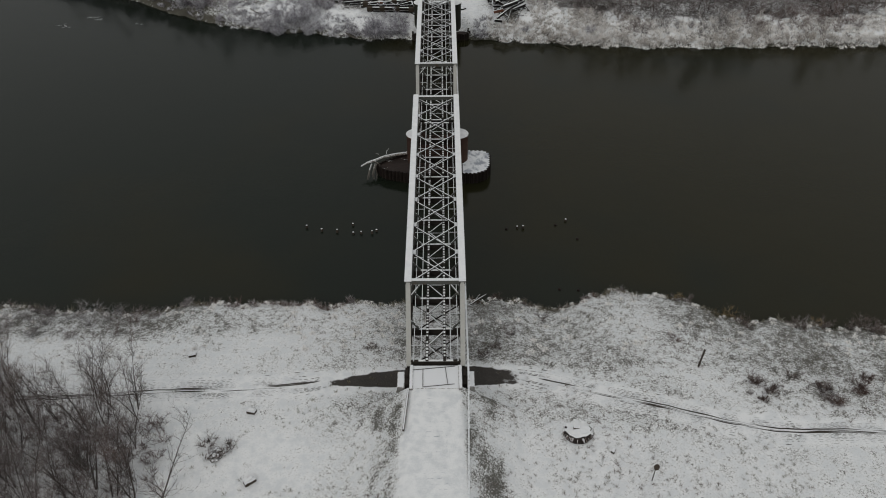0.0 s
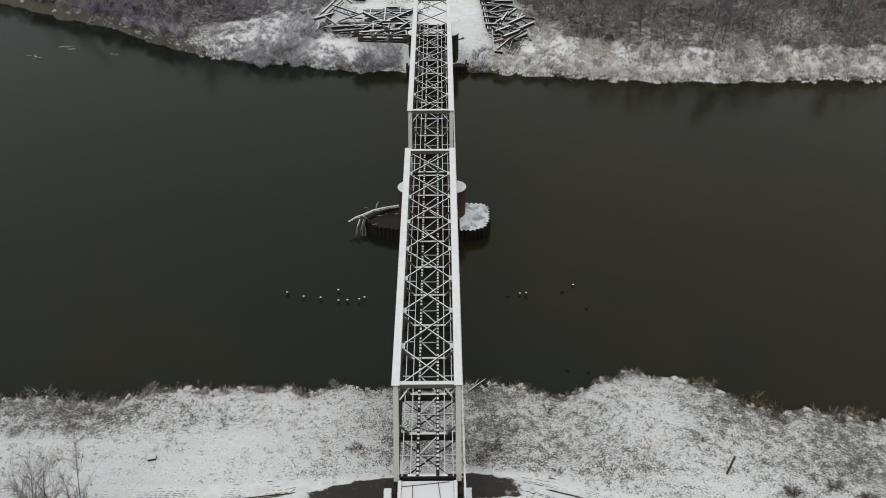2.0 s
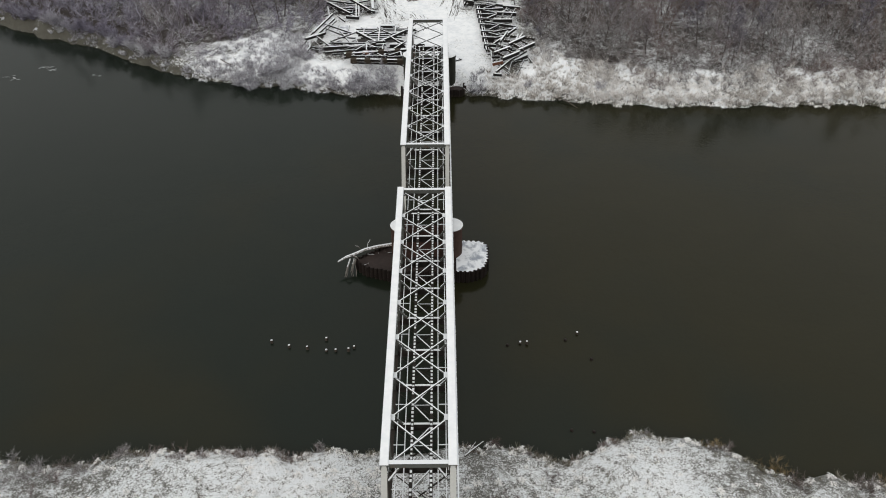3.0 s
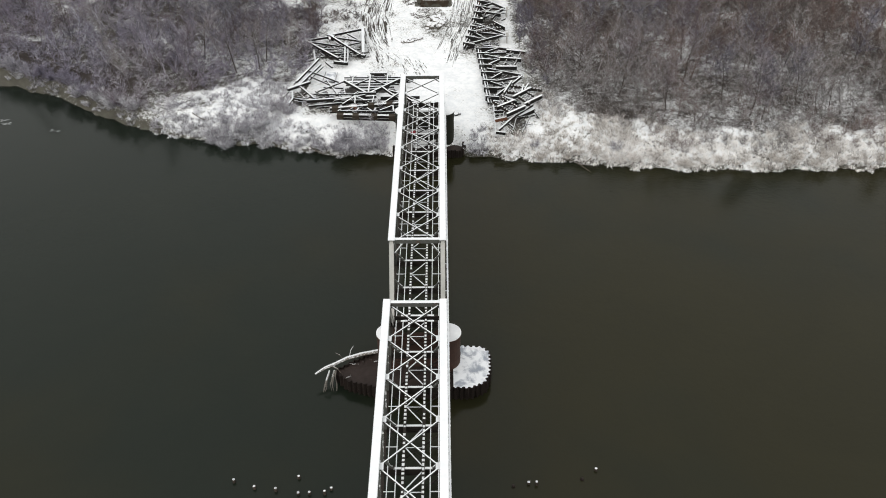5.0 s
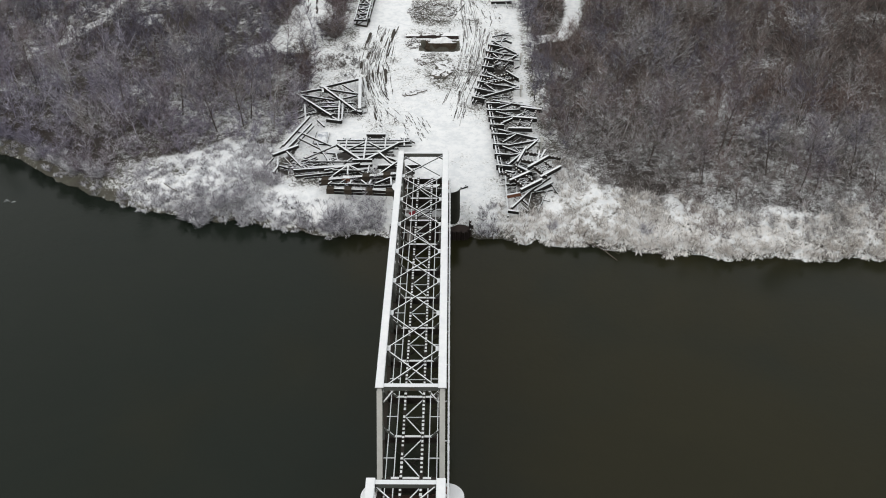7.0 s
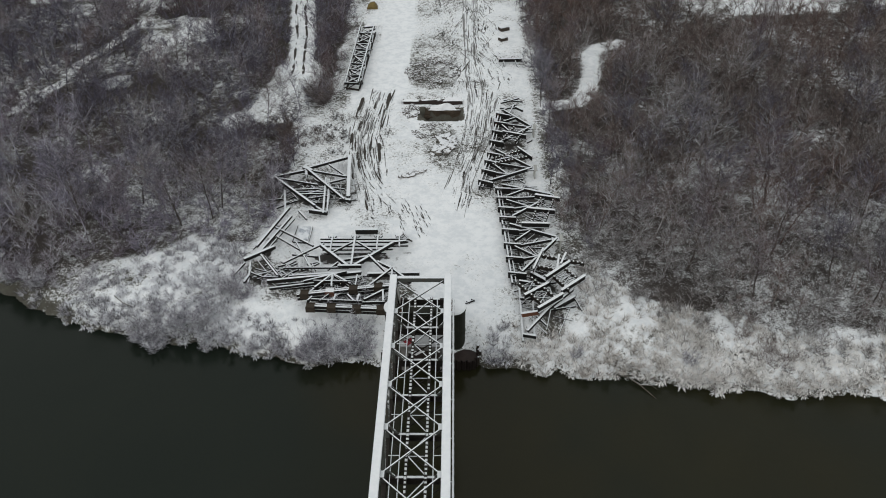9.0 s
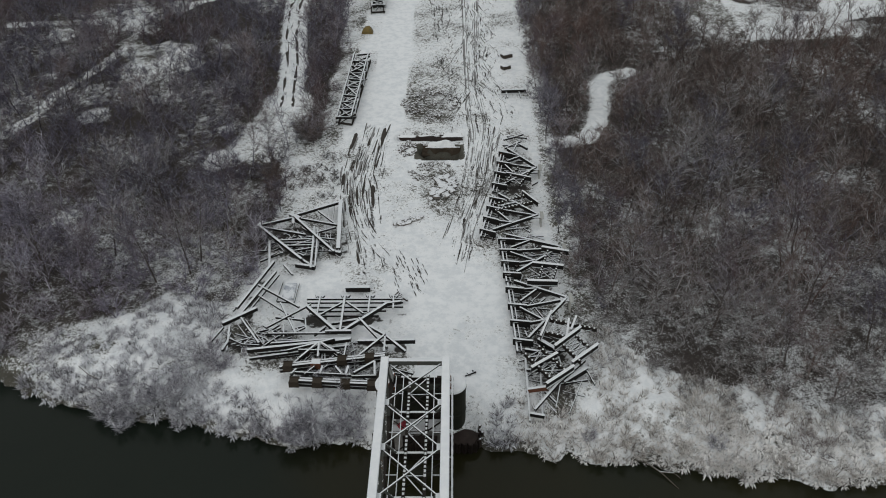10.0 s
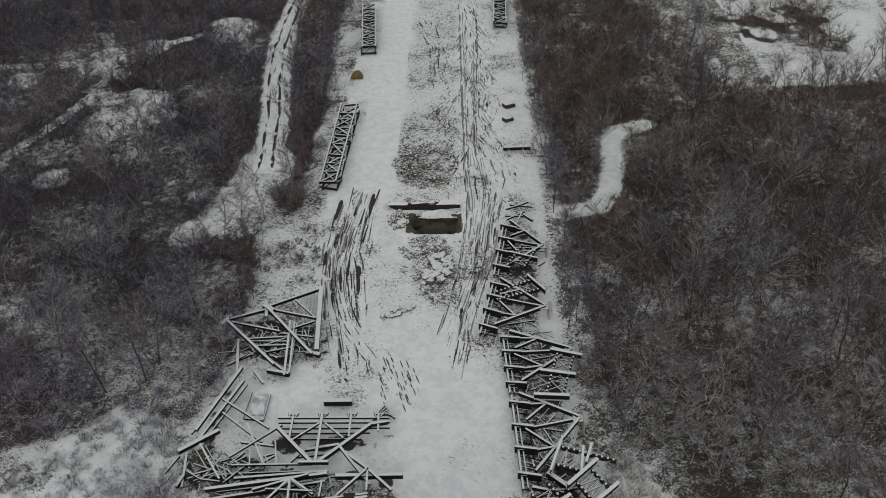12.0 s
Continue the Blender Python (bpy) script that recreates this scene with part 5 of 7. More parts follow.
BOULDERS = [stone_mesh(RNG, 1.0) for _ in range(6)]
for s in BOULDERS:
    s.materials.append(M_BOULDER)


def rubble(label, cx, cy, rx, ry, n, s0, s1, mound, shapes=STONES, yaw=0.0):
    heap = thing("rubble_heap", label, "rubble", group="rubble heaps")
    for k in range(n):
        for _ in range(12):
            a, r = RNG.uniform(0, 6.283), math.sqrt(RNG.random()) * 1.12
            u, v = rx * r * math.cos(a), ry * r * math.sin(a)
            x, y = cx + u * math.cos(yaw) - v * math.sin(yaw), cy + u * math.sin(yaw) + v * math.cos(yaw)
            if r < 0.45 + 0.75 * float(fbm(x, y, 2.4, 87)) and float(vnoise(x, y, 1.3, 88)) > 0.3:
                break
        s = RNG.uniform(s0, s1)
        ob = new("stone", shapes[k % 6])
        ob.parent = heap
        ob.matrix_basis = pose(x, y, float(height(x, y)) + mound * max(0.0, 1 - r) + s * 0.25, RNG.uniform(-20, 20), RNG.uniform(-20, 20), RNG.uniform(0, 360)) @ Matrix.Diagonal((s * RNG.uniform(0.7, 1.4), s, s * 0.8, 1))


rubble("low heap of broken stone powdered with snow", -0.4, 164.2, 5.4, 6.6, 298, 0.1, 0.32, 0.5)
rubble("heap of big broken rocks capped with snow", 2.0, 137.6, 2.3, 4.2, 70, 0.3, 0.72, 0.35, BOULDERS)
rubble("small rubble spilled between the pit and the rocks", -0.6, 142.6, 3.2, 2.8, 120, 0.08, 0.26, 0.1)
rubble("row of broken rocks lying in the snow", -3.0, 129.7, 2.9, 0.8, 34, 0.2, 0.5, 0.1, BOULDERS, 0.5)
rubble("loose rubble along the broken edge of the pit", -3.9, 149.6, 1.6, 3.2, 90, 0.1, 0.34, 0.1)

found = thing("old_foundation", "broken stone foundation block with snow on top", "foundation", kind="structure")


part("block", rough_block("block", -1.6, 4.4, 149.8, 151.3, 0.2, 3.3, 0.45, 4), M_EARTH, found, "dark earth-stained masonry")
part("trench_wall", rough_block("trench_wall", -5.4, 4.8, 153.5, 154.1, 0.8, 3.15, 0.2, 9), M_SILT, found)


def lumpy_cap(x0, x1, y0, y1, z, rise, seed):
    nx, ny, V, F = 14, 7, [], []
    for j in range(ny):
        for i in range(nx):
            u, v = i / (nx - 1), j / (ny - 1)
            x, y = x0 + (x1 - x0) * u, y0 + (y1 - y0) * v
            e = min(u, 1 - u, v * 0.6, (1 - v) * 0.6) * 4
            o = (float(vnoise(x, y, 0.8, seed)) - 0.5) * 0.5
            V.append((x, y + (o if 0 < j < ny - 1 else o * 0.6), z + rise * min(1, e) * (0.5 + float(vnoise(x, y, 1.1, seed + 2)))))
    F = [(j * nx + i, j * nx + i + 1, (j + 1) * nx + i + 1, (j + 1) * nx + i) for j in range(ny - 1) for i in range(nx - 1)]
    return mesh_of("snow_cap", V, F)


part("snow_cap", lumpy_cap(-1.1, 3.7, 149.7, 151.5, 3.22, 0.75, 5), M_SNOW, found)


part("snow_cap", lumpy_cap(-5.7, -2.7, 153.3, 154.6, 3.08, 0.3, 11), M_SNOW, found)
part("snow_cap", lumpy_cap(-2.2, 2.0, 153.5, 154.7, 3.08, 0.34, 14), M_SNOW, found)
part("snow_cap", lumpy_cap(1.4, 5.0, 153.35, 154.6, 3.08, 0.3, 17), M_SNOW, found)


def tent():
    t = thing("yellow_hut", "small yellow tarpaulin shelter in the snow", "shelter")
    z = float(height(-13.7, 193.4))
    V = [(-1.5, -1.0, 0), (1.5, -1.0, 0), (1.5, 1.0, 0), (-1.5, 1.0, 0), (-0.5, -0.35, 1.5), (0.7, -0.3, 1.7), (0.6, 0.4, 1.7), (-0.5, 0.4, 1.5), (-1.2, -0.9, 0.7), (1.3, -0.9, 0.8), (1.2, 0.9, 0.8), (-1.2, 0.9, 0.7)]
    F = [(0, 1, 9, 8), (1, 2, 10, 9), (2, 3, 11, 10), (3, 0, 8, 11), (8, 9, 5, 4), (9, 10, 6, 5), (10, 11, 7, 6), (11, 8, 4, 7), (4, 5, 6, 7)]
    part("cover", mesh_of("cover", [(x * 0.75 - 13.7, y * 0.75 + 193.4, c * 0.8 + z) for x, y, c in V], F), M_YELLOW, t)


tent()


def block(x, y, s, label, yaw, mat=None):
    t = thing("concrete_block", label, "concrete block", pose(x, y, float(height(x, y)), 0, 0, yaw), "loose concrete blocks")
    body = part("body", rough_block("body", -s, s, -s * 0.6, s * 0.6, -0.1, s * 0.75, s * 0.16, int(x * 3)), mat or M_CONCRETE, t)
    part("snow_cap", rough_block("snow_cap", -s * 0.75, s * 0.55, -s * 0.15, s * 0.5, s * 0.72, s * 0.75 + 0.1, s * 0.14, int(y * 3)), M_SNOW, body)



block(-17.8, -16.6, 0.55, "tilted concrete block with a snow cap", 40, M_WOOD)
block(-19.2, -7.6, 0.45, "small dark concrete block in the snow", -15, M_WOOD)
block(17.5, -13.2, 0.3, "small dark stump sticking out of the snow", 60, M_WOOD)
block(13.2, 182.0, 0.9, "dark concrete block beside the rutted track", 24, M_WOOD)
block(12.8, 177.2, 0.8, "tilted dark slab beside the rutted track", 38, M_WOOD)
block(-27.5, 1.3, 0.4, "small dark lump in the snowy meadow", 10, M_WOOD)
scrap("loose_girder", "snow-topped girder lying beside the track", [("beam", 11.6, 167.2, 15.8, 167.6, 0.5, 0.1, 0.1), ("leg", 12.4, 167.3, 12.6, 165.6, 0.2, 0.0, -0.3), ("leg", 14.6, 167.4, 14.9, 165.8, 0.2, 0.0, -0.3)])


rubble("dark heap of broken lumps and rotten wood under snow", -21.6, -13.4, 1.0, 0.9, 60, 0.09, 0.3, 0.6)
scrap("snowy_log", "long snow-covered timber lying along the dike", [("log", -2.75, -8.6, -3.1, -13.6, 0.26, 0.0, 0.0)], 0.25, "box", "", M_WOOD)


def roughen(me, amount, seed):
    for i, v in enumerate(me.vertices):
        o = noise.noise_vector(Vector(v.co) * 1.7 + Vector((seed, 0, 0)))
        v.co += o * amount
    return me


def well_ring():
    """A low round ring under snow; its dark outer wall is fringed with frosted grass."""
    x, y = 14.3, -10.9
    t = thing("well_ring", "low round well ring under snow, dark rim fringed with grass", "well ring", pose(x, y, float(height(x, y)) - 0.2, -13, -2, 0))
    part("ring", roughen(lathe("ring", [(1.4, -0.2), (1.5, 0.2), (1.46, 0.42), (1.3, 0.46), (1.1, 0.4)], 40), 0.16, 3), M_SHEET, t)
    part("snow_fill", roughen(lathe("snow_fill", [(1.62, -0.2), (1.55, 0.36), (1.3, 0.5), (1.0, 0.54), (0.5, 0.6), (0.1, 0.62)], 36, (0.05, 0.42)), 0.2, 8), M_SNOW, t)
    lump = part("lump", rough_block("lump", -0.4, 0.25, 0.1, 0.5, 0.5, 0.75, 0.16, 6), M_STONE, t, "dark lump capped with snow")
    part("snow_cap", rough_block("snow_cap", -0.4, 0.3, 0.2, 0.7, 0.72, 0.9, 0.14, 2), M_SNOW, lump)
    rng = random.Random(19)
    V, F = [], []
    for k in range(130):
        a = rng.uniform(0, 6.283)
        r0, r1, w = rng.uniform(1.3, 1.5), rng.uniform(1.5, 1.85), rng.uniform(0.02, 0.05)
        c, q = math.cos(a), math.sin(a)
        V += [(r0 * c - w * q, r0 * q + w * c, 0.5), (r0 * c + w * q, r0 * q - w * c, 0.5), (r1 * c, r1 * q, rng.uniform(-0.1, 0.35))]
        F.append((3 * k, 3 * k + 1, 3 * k + 2))
    part("grass_fringe", mesh_of("grass_fringe", V, F), M_TUSSOCK, t)


well_ring()
post = thing("fence_post", "leaning dark wooden post in the meadow", "post")
z = float(height(28.9, -1.1))
bar("shaft", (28.9, -1.1, z - 0.2), (29.25, -1.0, z + 2.6), 0.17, 0.17, M_WOOD, post)
sign = thing("marker_post", "thin marker post with a round dark plate", "sign post")
z = float(height(20.6, -16.7))
bar("pole", (20.6, -16.7, z - 0.2), (20.75, -16.6, z + 1.9), 0.07, 0.07, M_WOOD, sign)
plate = part("plate", lathe("plate", [(0.26, 0.0), (0.3, 0.02), (0.3, 0.06), (0.22, 0.08)], 18), M_WOOD, sign)
plate.matrix_basis = pose(20.78, -16.62, z + 1.95, 60, 0, 10)
bar("arm", (20.75, -16.6, z + 1.75), (20.0, -16.8, z + 1.6), 0.12, 0.06, M_WOOD, sign)

PILES = [(-18.4, 29.7), (-16.2, 28.9), (-14.0, 28.6), (-11.9, 30.1), (-11.7, 28.2), (-10.6, 28.2), (-9.1, 28.2), (-8.5, 28.7), (9.8, 29.0), (11.3, 29.3), (12.1, 29.2), (16.7, 29.8), (18.3, 30.9), (19.4, 26.5), (15.8, 15.9), (18.2, 15.7)]


def stump():
    t = thing("pile_stump", "old timber pile stump capped with snow, standing in the river", "pile stump", group="rows of old piles")
    shaft = part("shaft", lathe("shaft", [(0.17, -1.5), (0.16, 0.3), (0.17, 0.46), (0.13, 0.5)], 10), M_WOOD, t)
    part("snow_cap", lathe("snow_cap", [(0.075, 0.49), (0.08, 0.51), (0.05, 0.53), (0.02, 0.535)], 10), M_ICE, shaft, "small round snow cap")
    return t


first = stump()
first.matrix_basis = pose(*PILES[0], -0.05)
for k, (x, y) in enumerate(PILES[1:]):
    if k in (7, 10, 12, 13, 14):
        part_of = thing("pile_stump", "sunken timber pile stump, dark at the water surface", "pile stump", pose(x, y, -0.3, 8, 4, 40 * k), "rows of old piles")
        part("shaft", lathe("shaft", [(0.22, -1.5), (0.2, 0.3), (0.16, 0.5), (0.08, 0.56)], 9), M_SHEET, part_of)
        continue
    low = -0.06
    copy_thing(first, pose(x, y, low + RNG.uniform(-0.1, 0.08), RNG.uniform(-4, 4), RNG.uniform(-4, 4), RNG.uniform(0, 360)))


M_ROCK = make_plain("wet_river_rock", (0.03, 0.03, 0.028), (0.12, 0.12, 0.115), 0.5, 4.0, 0.5, 0.4, 0.85)
M_FOAM = make_patchy("broken_water", (0.03, 0.034, 0.03), (0.3, 0.32, 0.32))
for x, y, sz in ((-76.9, 100.2, 1.2), (-72.4, 104.5, 0.8), (-71.0, 103.4, 0.6), (-62.0, 101.0, 0.5)):
    rock = thing("river_rock", "low wet rock breaking the river surface", "rock", pose(x, y, -0.16, 0, 0, x * 31), "rocks in the river")
    body = part("body", STONES[int(-x) % 6].copy(), None, rock)
    body.data.materials.clear()
    body.data.materials.append(M_ROCK)
    body.matrix_basis = Matrix.Diagonal((sz, sz * 0.5, 0.35, 1))
    rng = random.Random(int(x * 10))
    V, F = [], []
    for k in range(7):
        a, b, l, w = rng.uniform(-2.0, 0.6) * sz, rng.uniform(-0.9, 0.9) * sz, rng.uniform(0.5, 1.6) * sz, rng.uniform(0.06, 0.2)
        o = len(V)
        V += [(x + a, y + b, 0.015), (x + a + l * 0.5, y + b - w + 0.15, 0.03), (x + a + l, y + b + 0.25, 0.015), (x + a + l * 0.5, y + b + w + 0.15, 0.03)]
        F.append((o, o + 1, o + 2, o + 3))
    tagged(part("foam", mesh_of("foam", V, F), M_FOAM), "streaks of broken water around a rock", "foam", kind="stuff")


for k in range(8):
    y = 92.6 + 0.75 * k
    copy_thing(first, pose(6.2 + 0.25 * (k % 2), y, 0.75 + 0.2 * k, 0, 0, 47 * k) @ Matrix.Diagonal((1.0, 1.0, 1.0, 1)))


def tube(rows):
    """A bent tapering limb through (x, y, z, radius) rows."""
    V, F, n = [], [], 6
    for x, y, z, r in rows:
        V += [(x - r * math.cos(6.283 * i / n) * 0.55, y + r * math.cos(6.283 * i / n) * 0.85, z + r * math.sin(6.283 * i / n)) for i in range(n)]
    for k in range(len(rows) - 1):
        F += [(k * n + i, k * n + (i + 1) % n, (k + 1) * n + (i + 1) % n, (k + 1) * n + i) for i in range(n)]
    F += [tuple(range(n - 1, -1, -1)), tuple(range((len(rows) - 1) * n, len(rows) * n))]
    return mesh_of("limb", V, F)


M_DRIFT = make_plain("frosted_driftwood", (0.10, 0.085, 0.07), (0.26, 0.23, 0.2), 0.85, 6.0, 1.0, 0.4, 0.42)
M_ROOT = make_plain("rooty_driftwood", (0.05, 0.042, 0.035), (0.3, 0.28, 0.25), 0.85, 9.0, 0.8, 0.4, 0.6)
drift = thing("drift_log", "snowy drift log caught on the cofferdam's edge", "log")
part("trunk", tube([(-11.6, 43.0, 1.7, 0.1), (-10.6, 43.7, 1.9, 0.17), (-9.4, 44.3, 2.0, 0.2), (-8.2, 45.1, 2.05, 0.21), (-6.6, 45.8, 2.0, 0.23), (-4.4, 46.4, 1.95, 0.24)]), M_DRIFT, drift)
part("branch", tube([(-9.9, 44.0, 2.05, 0.11), (-9.1, 43.4, 2.1, 0.09), (-8.7, 42.9, 2.0, 0.05)]), M_DRIFT, drift)
part("branch", tube([(-7.9, 45.3, 2.1, 0.07), (-7.8, 45.9, 2.5, 0.05), (-7.5, 46.3, 2.8, 0.03)]), M_DRIFT, drift)
part("branch", tube([(-8.6, 44.9, 2.1, 0.06), (-9.0, 45.4, 2.3, 0.05), (-9.5, 45.6, 2.4, 0.02)]), M_DRIFT, drift)
for k in range(5):
    a = RNG.uniform(-0.45, 0.45)
    part("root", tube([(-9.6 + a, 43.3, 1.9, 0.1), (-9.8 + a * 1.2, 42.6 + a, 1.4, RNG.uniform(0.1, 0.18)), (-9.9 + a * 1.5 + RNG.uniform(-0.2, 0.2), 42.2 + a, 0.6, RNG.uniform(0.08, 0.16)), (-9.9 + a * 2, 41.9, -0.2, 0.05)]), M_ROOT, drift)
for k in range(9):
    x, a = RNG.uniform(-8.8, -4.6), RNG.uniform(0, 3.14)
    y = RNG.choice((RNG.uniform(44.6, 45.4), RNG.uniform(42.4, 43.4), RNG.uniform(42.6, 45.2))) + 0.18 * (x + 6.5)
    l = RNG.uniform(0.2, 0.8)
    twig = thing("drift_stick", "small snow-dusted stick lying on the silt", "stick", group="drift sticks")
    part("stick", tube([(x, y, 1.52, 0.06), (x + l * 0.5 * math.cos(a), y + l * 0.5 * math.sin(a), 1.58, 0.05), (x + l * math.cos(a), y + l * math.sin(a), 1.52, 0.02)]), M_WOOD, twig)
drift2 = thing("drift_branch", "pale drift branch at the far waterline", "branch")
part("trunk", tube([(22.8, 90.4, 0.5, 0.1), (24.4, 89.0, 0.3, 0.12), (25.8, 87.3, 0.0, 0.08)]), M_DRIFT, drift2)
part("branch", tube([(24.2, 89.1, 0.35, 0.08), (25.6, 88.9, 0.4, 0.05), (26.2, 88.4, 0.2, 0.03)]), M_DRIFT, drift2)
for rows in (((-18.4, 94.2), (-17.0, 93.4), (-15.8, 92.7)), ((-7.2, 96.6), (-6.9, 95.4), (-6.7, 94.4)), ((-38.6, 101.6), (-37.2, 100.6), (-36.0, 100.2))):
    log = thing("drift_branch", "short snowy branch lying in the bank's brush", "branch")
    part("trunk", tube([(x, y, float(height(x, y)) + 0.35, r) for (x, y), r in zip(rows, (0.14, 0.12, 0.06))]), M_DRIFT, log)
drift3 = thing("drift_branch", "snowy driftwood beside the bridge on the bank", "branch")
zb = float(height(5.2, 11.6))
part("trunk", tube([(4.2, 11.4, zb + 0.3, 0.12), (5.2, 12.2, zb + 0.5, 0.12), (6.2, 13.2, zb + 0.4, 0.05)]), M_WOOD, drift3)
part("branch", tube([(4.6, 11.8, zb + 0.4, 0.08), (5.4, 13.0, zb + 0.6, 0.04)]), M_WOOD, drift3)


# ================= tracks trodden and driven into the snow =================
def ribbon_set(name, label, lines, material):
    """Narrow strips that follow the ground, each broken into dashes: lines of (points, width, dash, gap, wobble)."""
    V, F = [], []
    rng = random.Random(len(lines) + len(name))
    for pts, width, dash, gap, wob in lines:
        pts = np.array(pts, float)
        seg = np.hypot(*np.diff(pts, axis=0).T)
        s = np.concatenate([[0], np.cumsum(seg)])
        pos = rng.uniform(0, min(5, s[-1] * 0.3))
        while pos < s[-1]:
            end = min(pos + dash * rng.uniform(0.5, 1.6), s[-1])
            q = np.linspace(pos, end, max(2, int((end - pos) / 0.6) + 2))
            x, y = np.interp(q, s, pts[:, 0]), np.interp(q, s, pts[:, 1])
            x = x + (vnoise(q, q * 0 + pts[0, 0], 6.0, 2) - 0.5) * wob
            y = y + (vnoise(q, q * 0 + pts[0, 1], 6.0, 4) - 0.5) * wob
            dx, dy = np.gradient(x), np.gradient(y)
            l = np.hypot(dx, dy) + 1e-9
            w = width * np.clip((vnoise(q, q * 0 + pos, 2.4, 6) - 0.22) * 2.1, 0.0, 1.5) * np.minimum(1, np.minimum(q - pos + 0.12, end - q + 0.12) / 0.4)
            zc = height(x, y) + 0.035
            o = len(V)
            for i in range(len(q)):
                nx, ny = -dy[i] / l[i] * w[i] / 2, dx[i] / l[i] * w[i] / 2
                V += [(x[i] + nx, y[i] + ny, zc[i]), (x[i] - nx, y[i] - ny, zc[i])]
            F += [(o + 2 * i, o + 2 * i + 1, o + 2 * i + 3, o + 2 * i + 2) for i in range(len(q) - 1)]
            pos = end + gap * rng.uniform(0.4, 1.6)
    tagged(part(name, mesh_of(name, V, F), material), label, "track marks", kind="stuff")


def bundle(pts, offsets, width, dash, gap, wob):
    pts = np.array(pts, float)
    d = np.gradient(pts, axis=0)
    nrm = np.stack([-d[:, 1], d[:, 0]], 1) / np.hypot(*d.T)[:, None]
    return [((pts + nrm * o), width, dash, gap, wob) for o in offsets]


ribbon_set("footprints", "dense rows of dark footprints along the meadow path",
           sum((bundle(smooth_line(way, 1.5), (-0.25, 0.2), 0.13, 40, 0.12, 0.35) + bundle(smooth_line(way, 1.5), (-0.08,), 0.08, 12, 0.4, 0.4)
                + bundle(smooth_line(way, 1.5), (-1.45, -1.2, -1.0, -0.8, -0.62, -0.45, 0.4, 0.55, 0.72, 0.9, 1.1), 0.135, 0.36, 0.24, 0.7)
                + bundle(smooth_line(way, 1.5), (-1.8, -0.55, 0.5, 1.5), 0.12, 0.4, 1.1, 0.9) for way in (EAST, WEST)), []), M_MUD)

M_SLUSH = make_plain("packed_grey_slush", (0.12, 0.118, 0.112), (0.4, 0.4, 0.4), 0.6, 7.0)


def braid(rows, half, n, width, dash, gap, wob=0.3):
    """Ruts that run together along one line, each drifting from side to side of it."""
    p = smooth_line(rows, 2.0)
    d = np.gradient(p, axis=0)
    nrm = np.stack([-d[:, 1], d[:, 0]], 1) / np.hypot(*d.T)[:, None]
    out = []
    for k in range(n):
        a = RNG.randrange(0, max(1, len(p) // 3))
        b = RNG.randrange(max(a + 3, 2 * len(p) // 3), len(p) + 1) if a + 3 < len(p) else len(p)
        base = half * (2 * (k + RNG.random()) / n - 1)
        drift = np.linspace(base + half * RNG.uniform(-0.4, 0.4), base + half * RNG.uniform(-0.4, 0.4), b - a)
        out.append((p[a:b] + nrm[a:b] * drift[:, None], width * RNG.uniform(0.6, 1.4), dash, gap, wob))
    return out


LEFT_OUT = [(-11.6, 155), (-12.4, 144), (-12.5, 139), (-11.0, 129.5), (-9.0, 120)]
LEFT_MID = [(-9.4, 158), (-10.2, 148.6), (-11.0, 139.7), (-10.1, 132.5), (-8.2, 126.5), (-5.0, 121.6)]
LEFT_IN = [(-7.1, 159), (-7.8, 151.7), (-8.2, 141.2)]
LEFT_BEND = [(-9.4, 142), (-7.9, 137), (-7.6, 131.2), (-6.6, 125.5)]
RIGHT_IN = [(5.3, 236), (5.4, 208), (5.6, 186), (5.8, 170), (5.7, 161), (6.4, 154), (5.9, 147), (5.6, 142), (4.4, 134.3), (2.2, 124)]
RIGHT_MID = [(7.8, 236), (7.9, 208), (7.6, 186), (7.3, 169), (7.9, 163), (8.8, 155), (7.5, 147.7), (7.1, 142), (6.4, 134.9), (5.1, 130), (3.2, 122.5)]
RIGHT_OUT = [(10.7, 160), (9.4, 152.4), (8.5, 146), (8.5, 141), (6.6, 134.3), (5.3, 127), (3.8, 116.5)]
FAN = [[(5.6, 174), (8.8, 167.2), (13.0, 162)], [(6.0, 182), (9.0, 174), (12.4, 166)], [(6.2, 196), (8.6, 186), (11.6, 178)], [(6.6, 212), (9.0, 200), (11.4, 192)], [(6.6, 228), (8.8, 216), (11.2, 208)],
       [(5.6, 170), (3.4, 164), (2.0, 158)], [(5.4, 192), (3.2, 183), (0.6, 175)], [(5.4, 214), (3.0, 205), (0.8, 194)]]
ribbon_set("packed_tracks", "packed grey wheel tracks through the snow",
           braid(RIGHT_IN, 0.5, 3, 0.2, 12, 1.5) + braid(RIGHT_MID, 0.5, 3, 0.2, 12, 1.5) + braid(RIGHT_OUT, 0.9, 4, 0.2, 6, 2.0) + braid(LEFT_MID, 1.8, 5, 0.2, 7, 1.5) + braid(LEFT_OUT, 1.0, 3, 0.2, 7, 1.5), M_SLUSH)
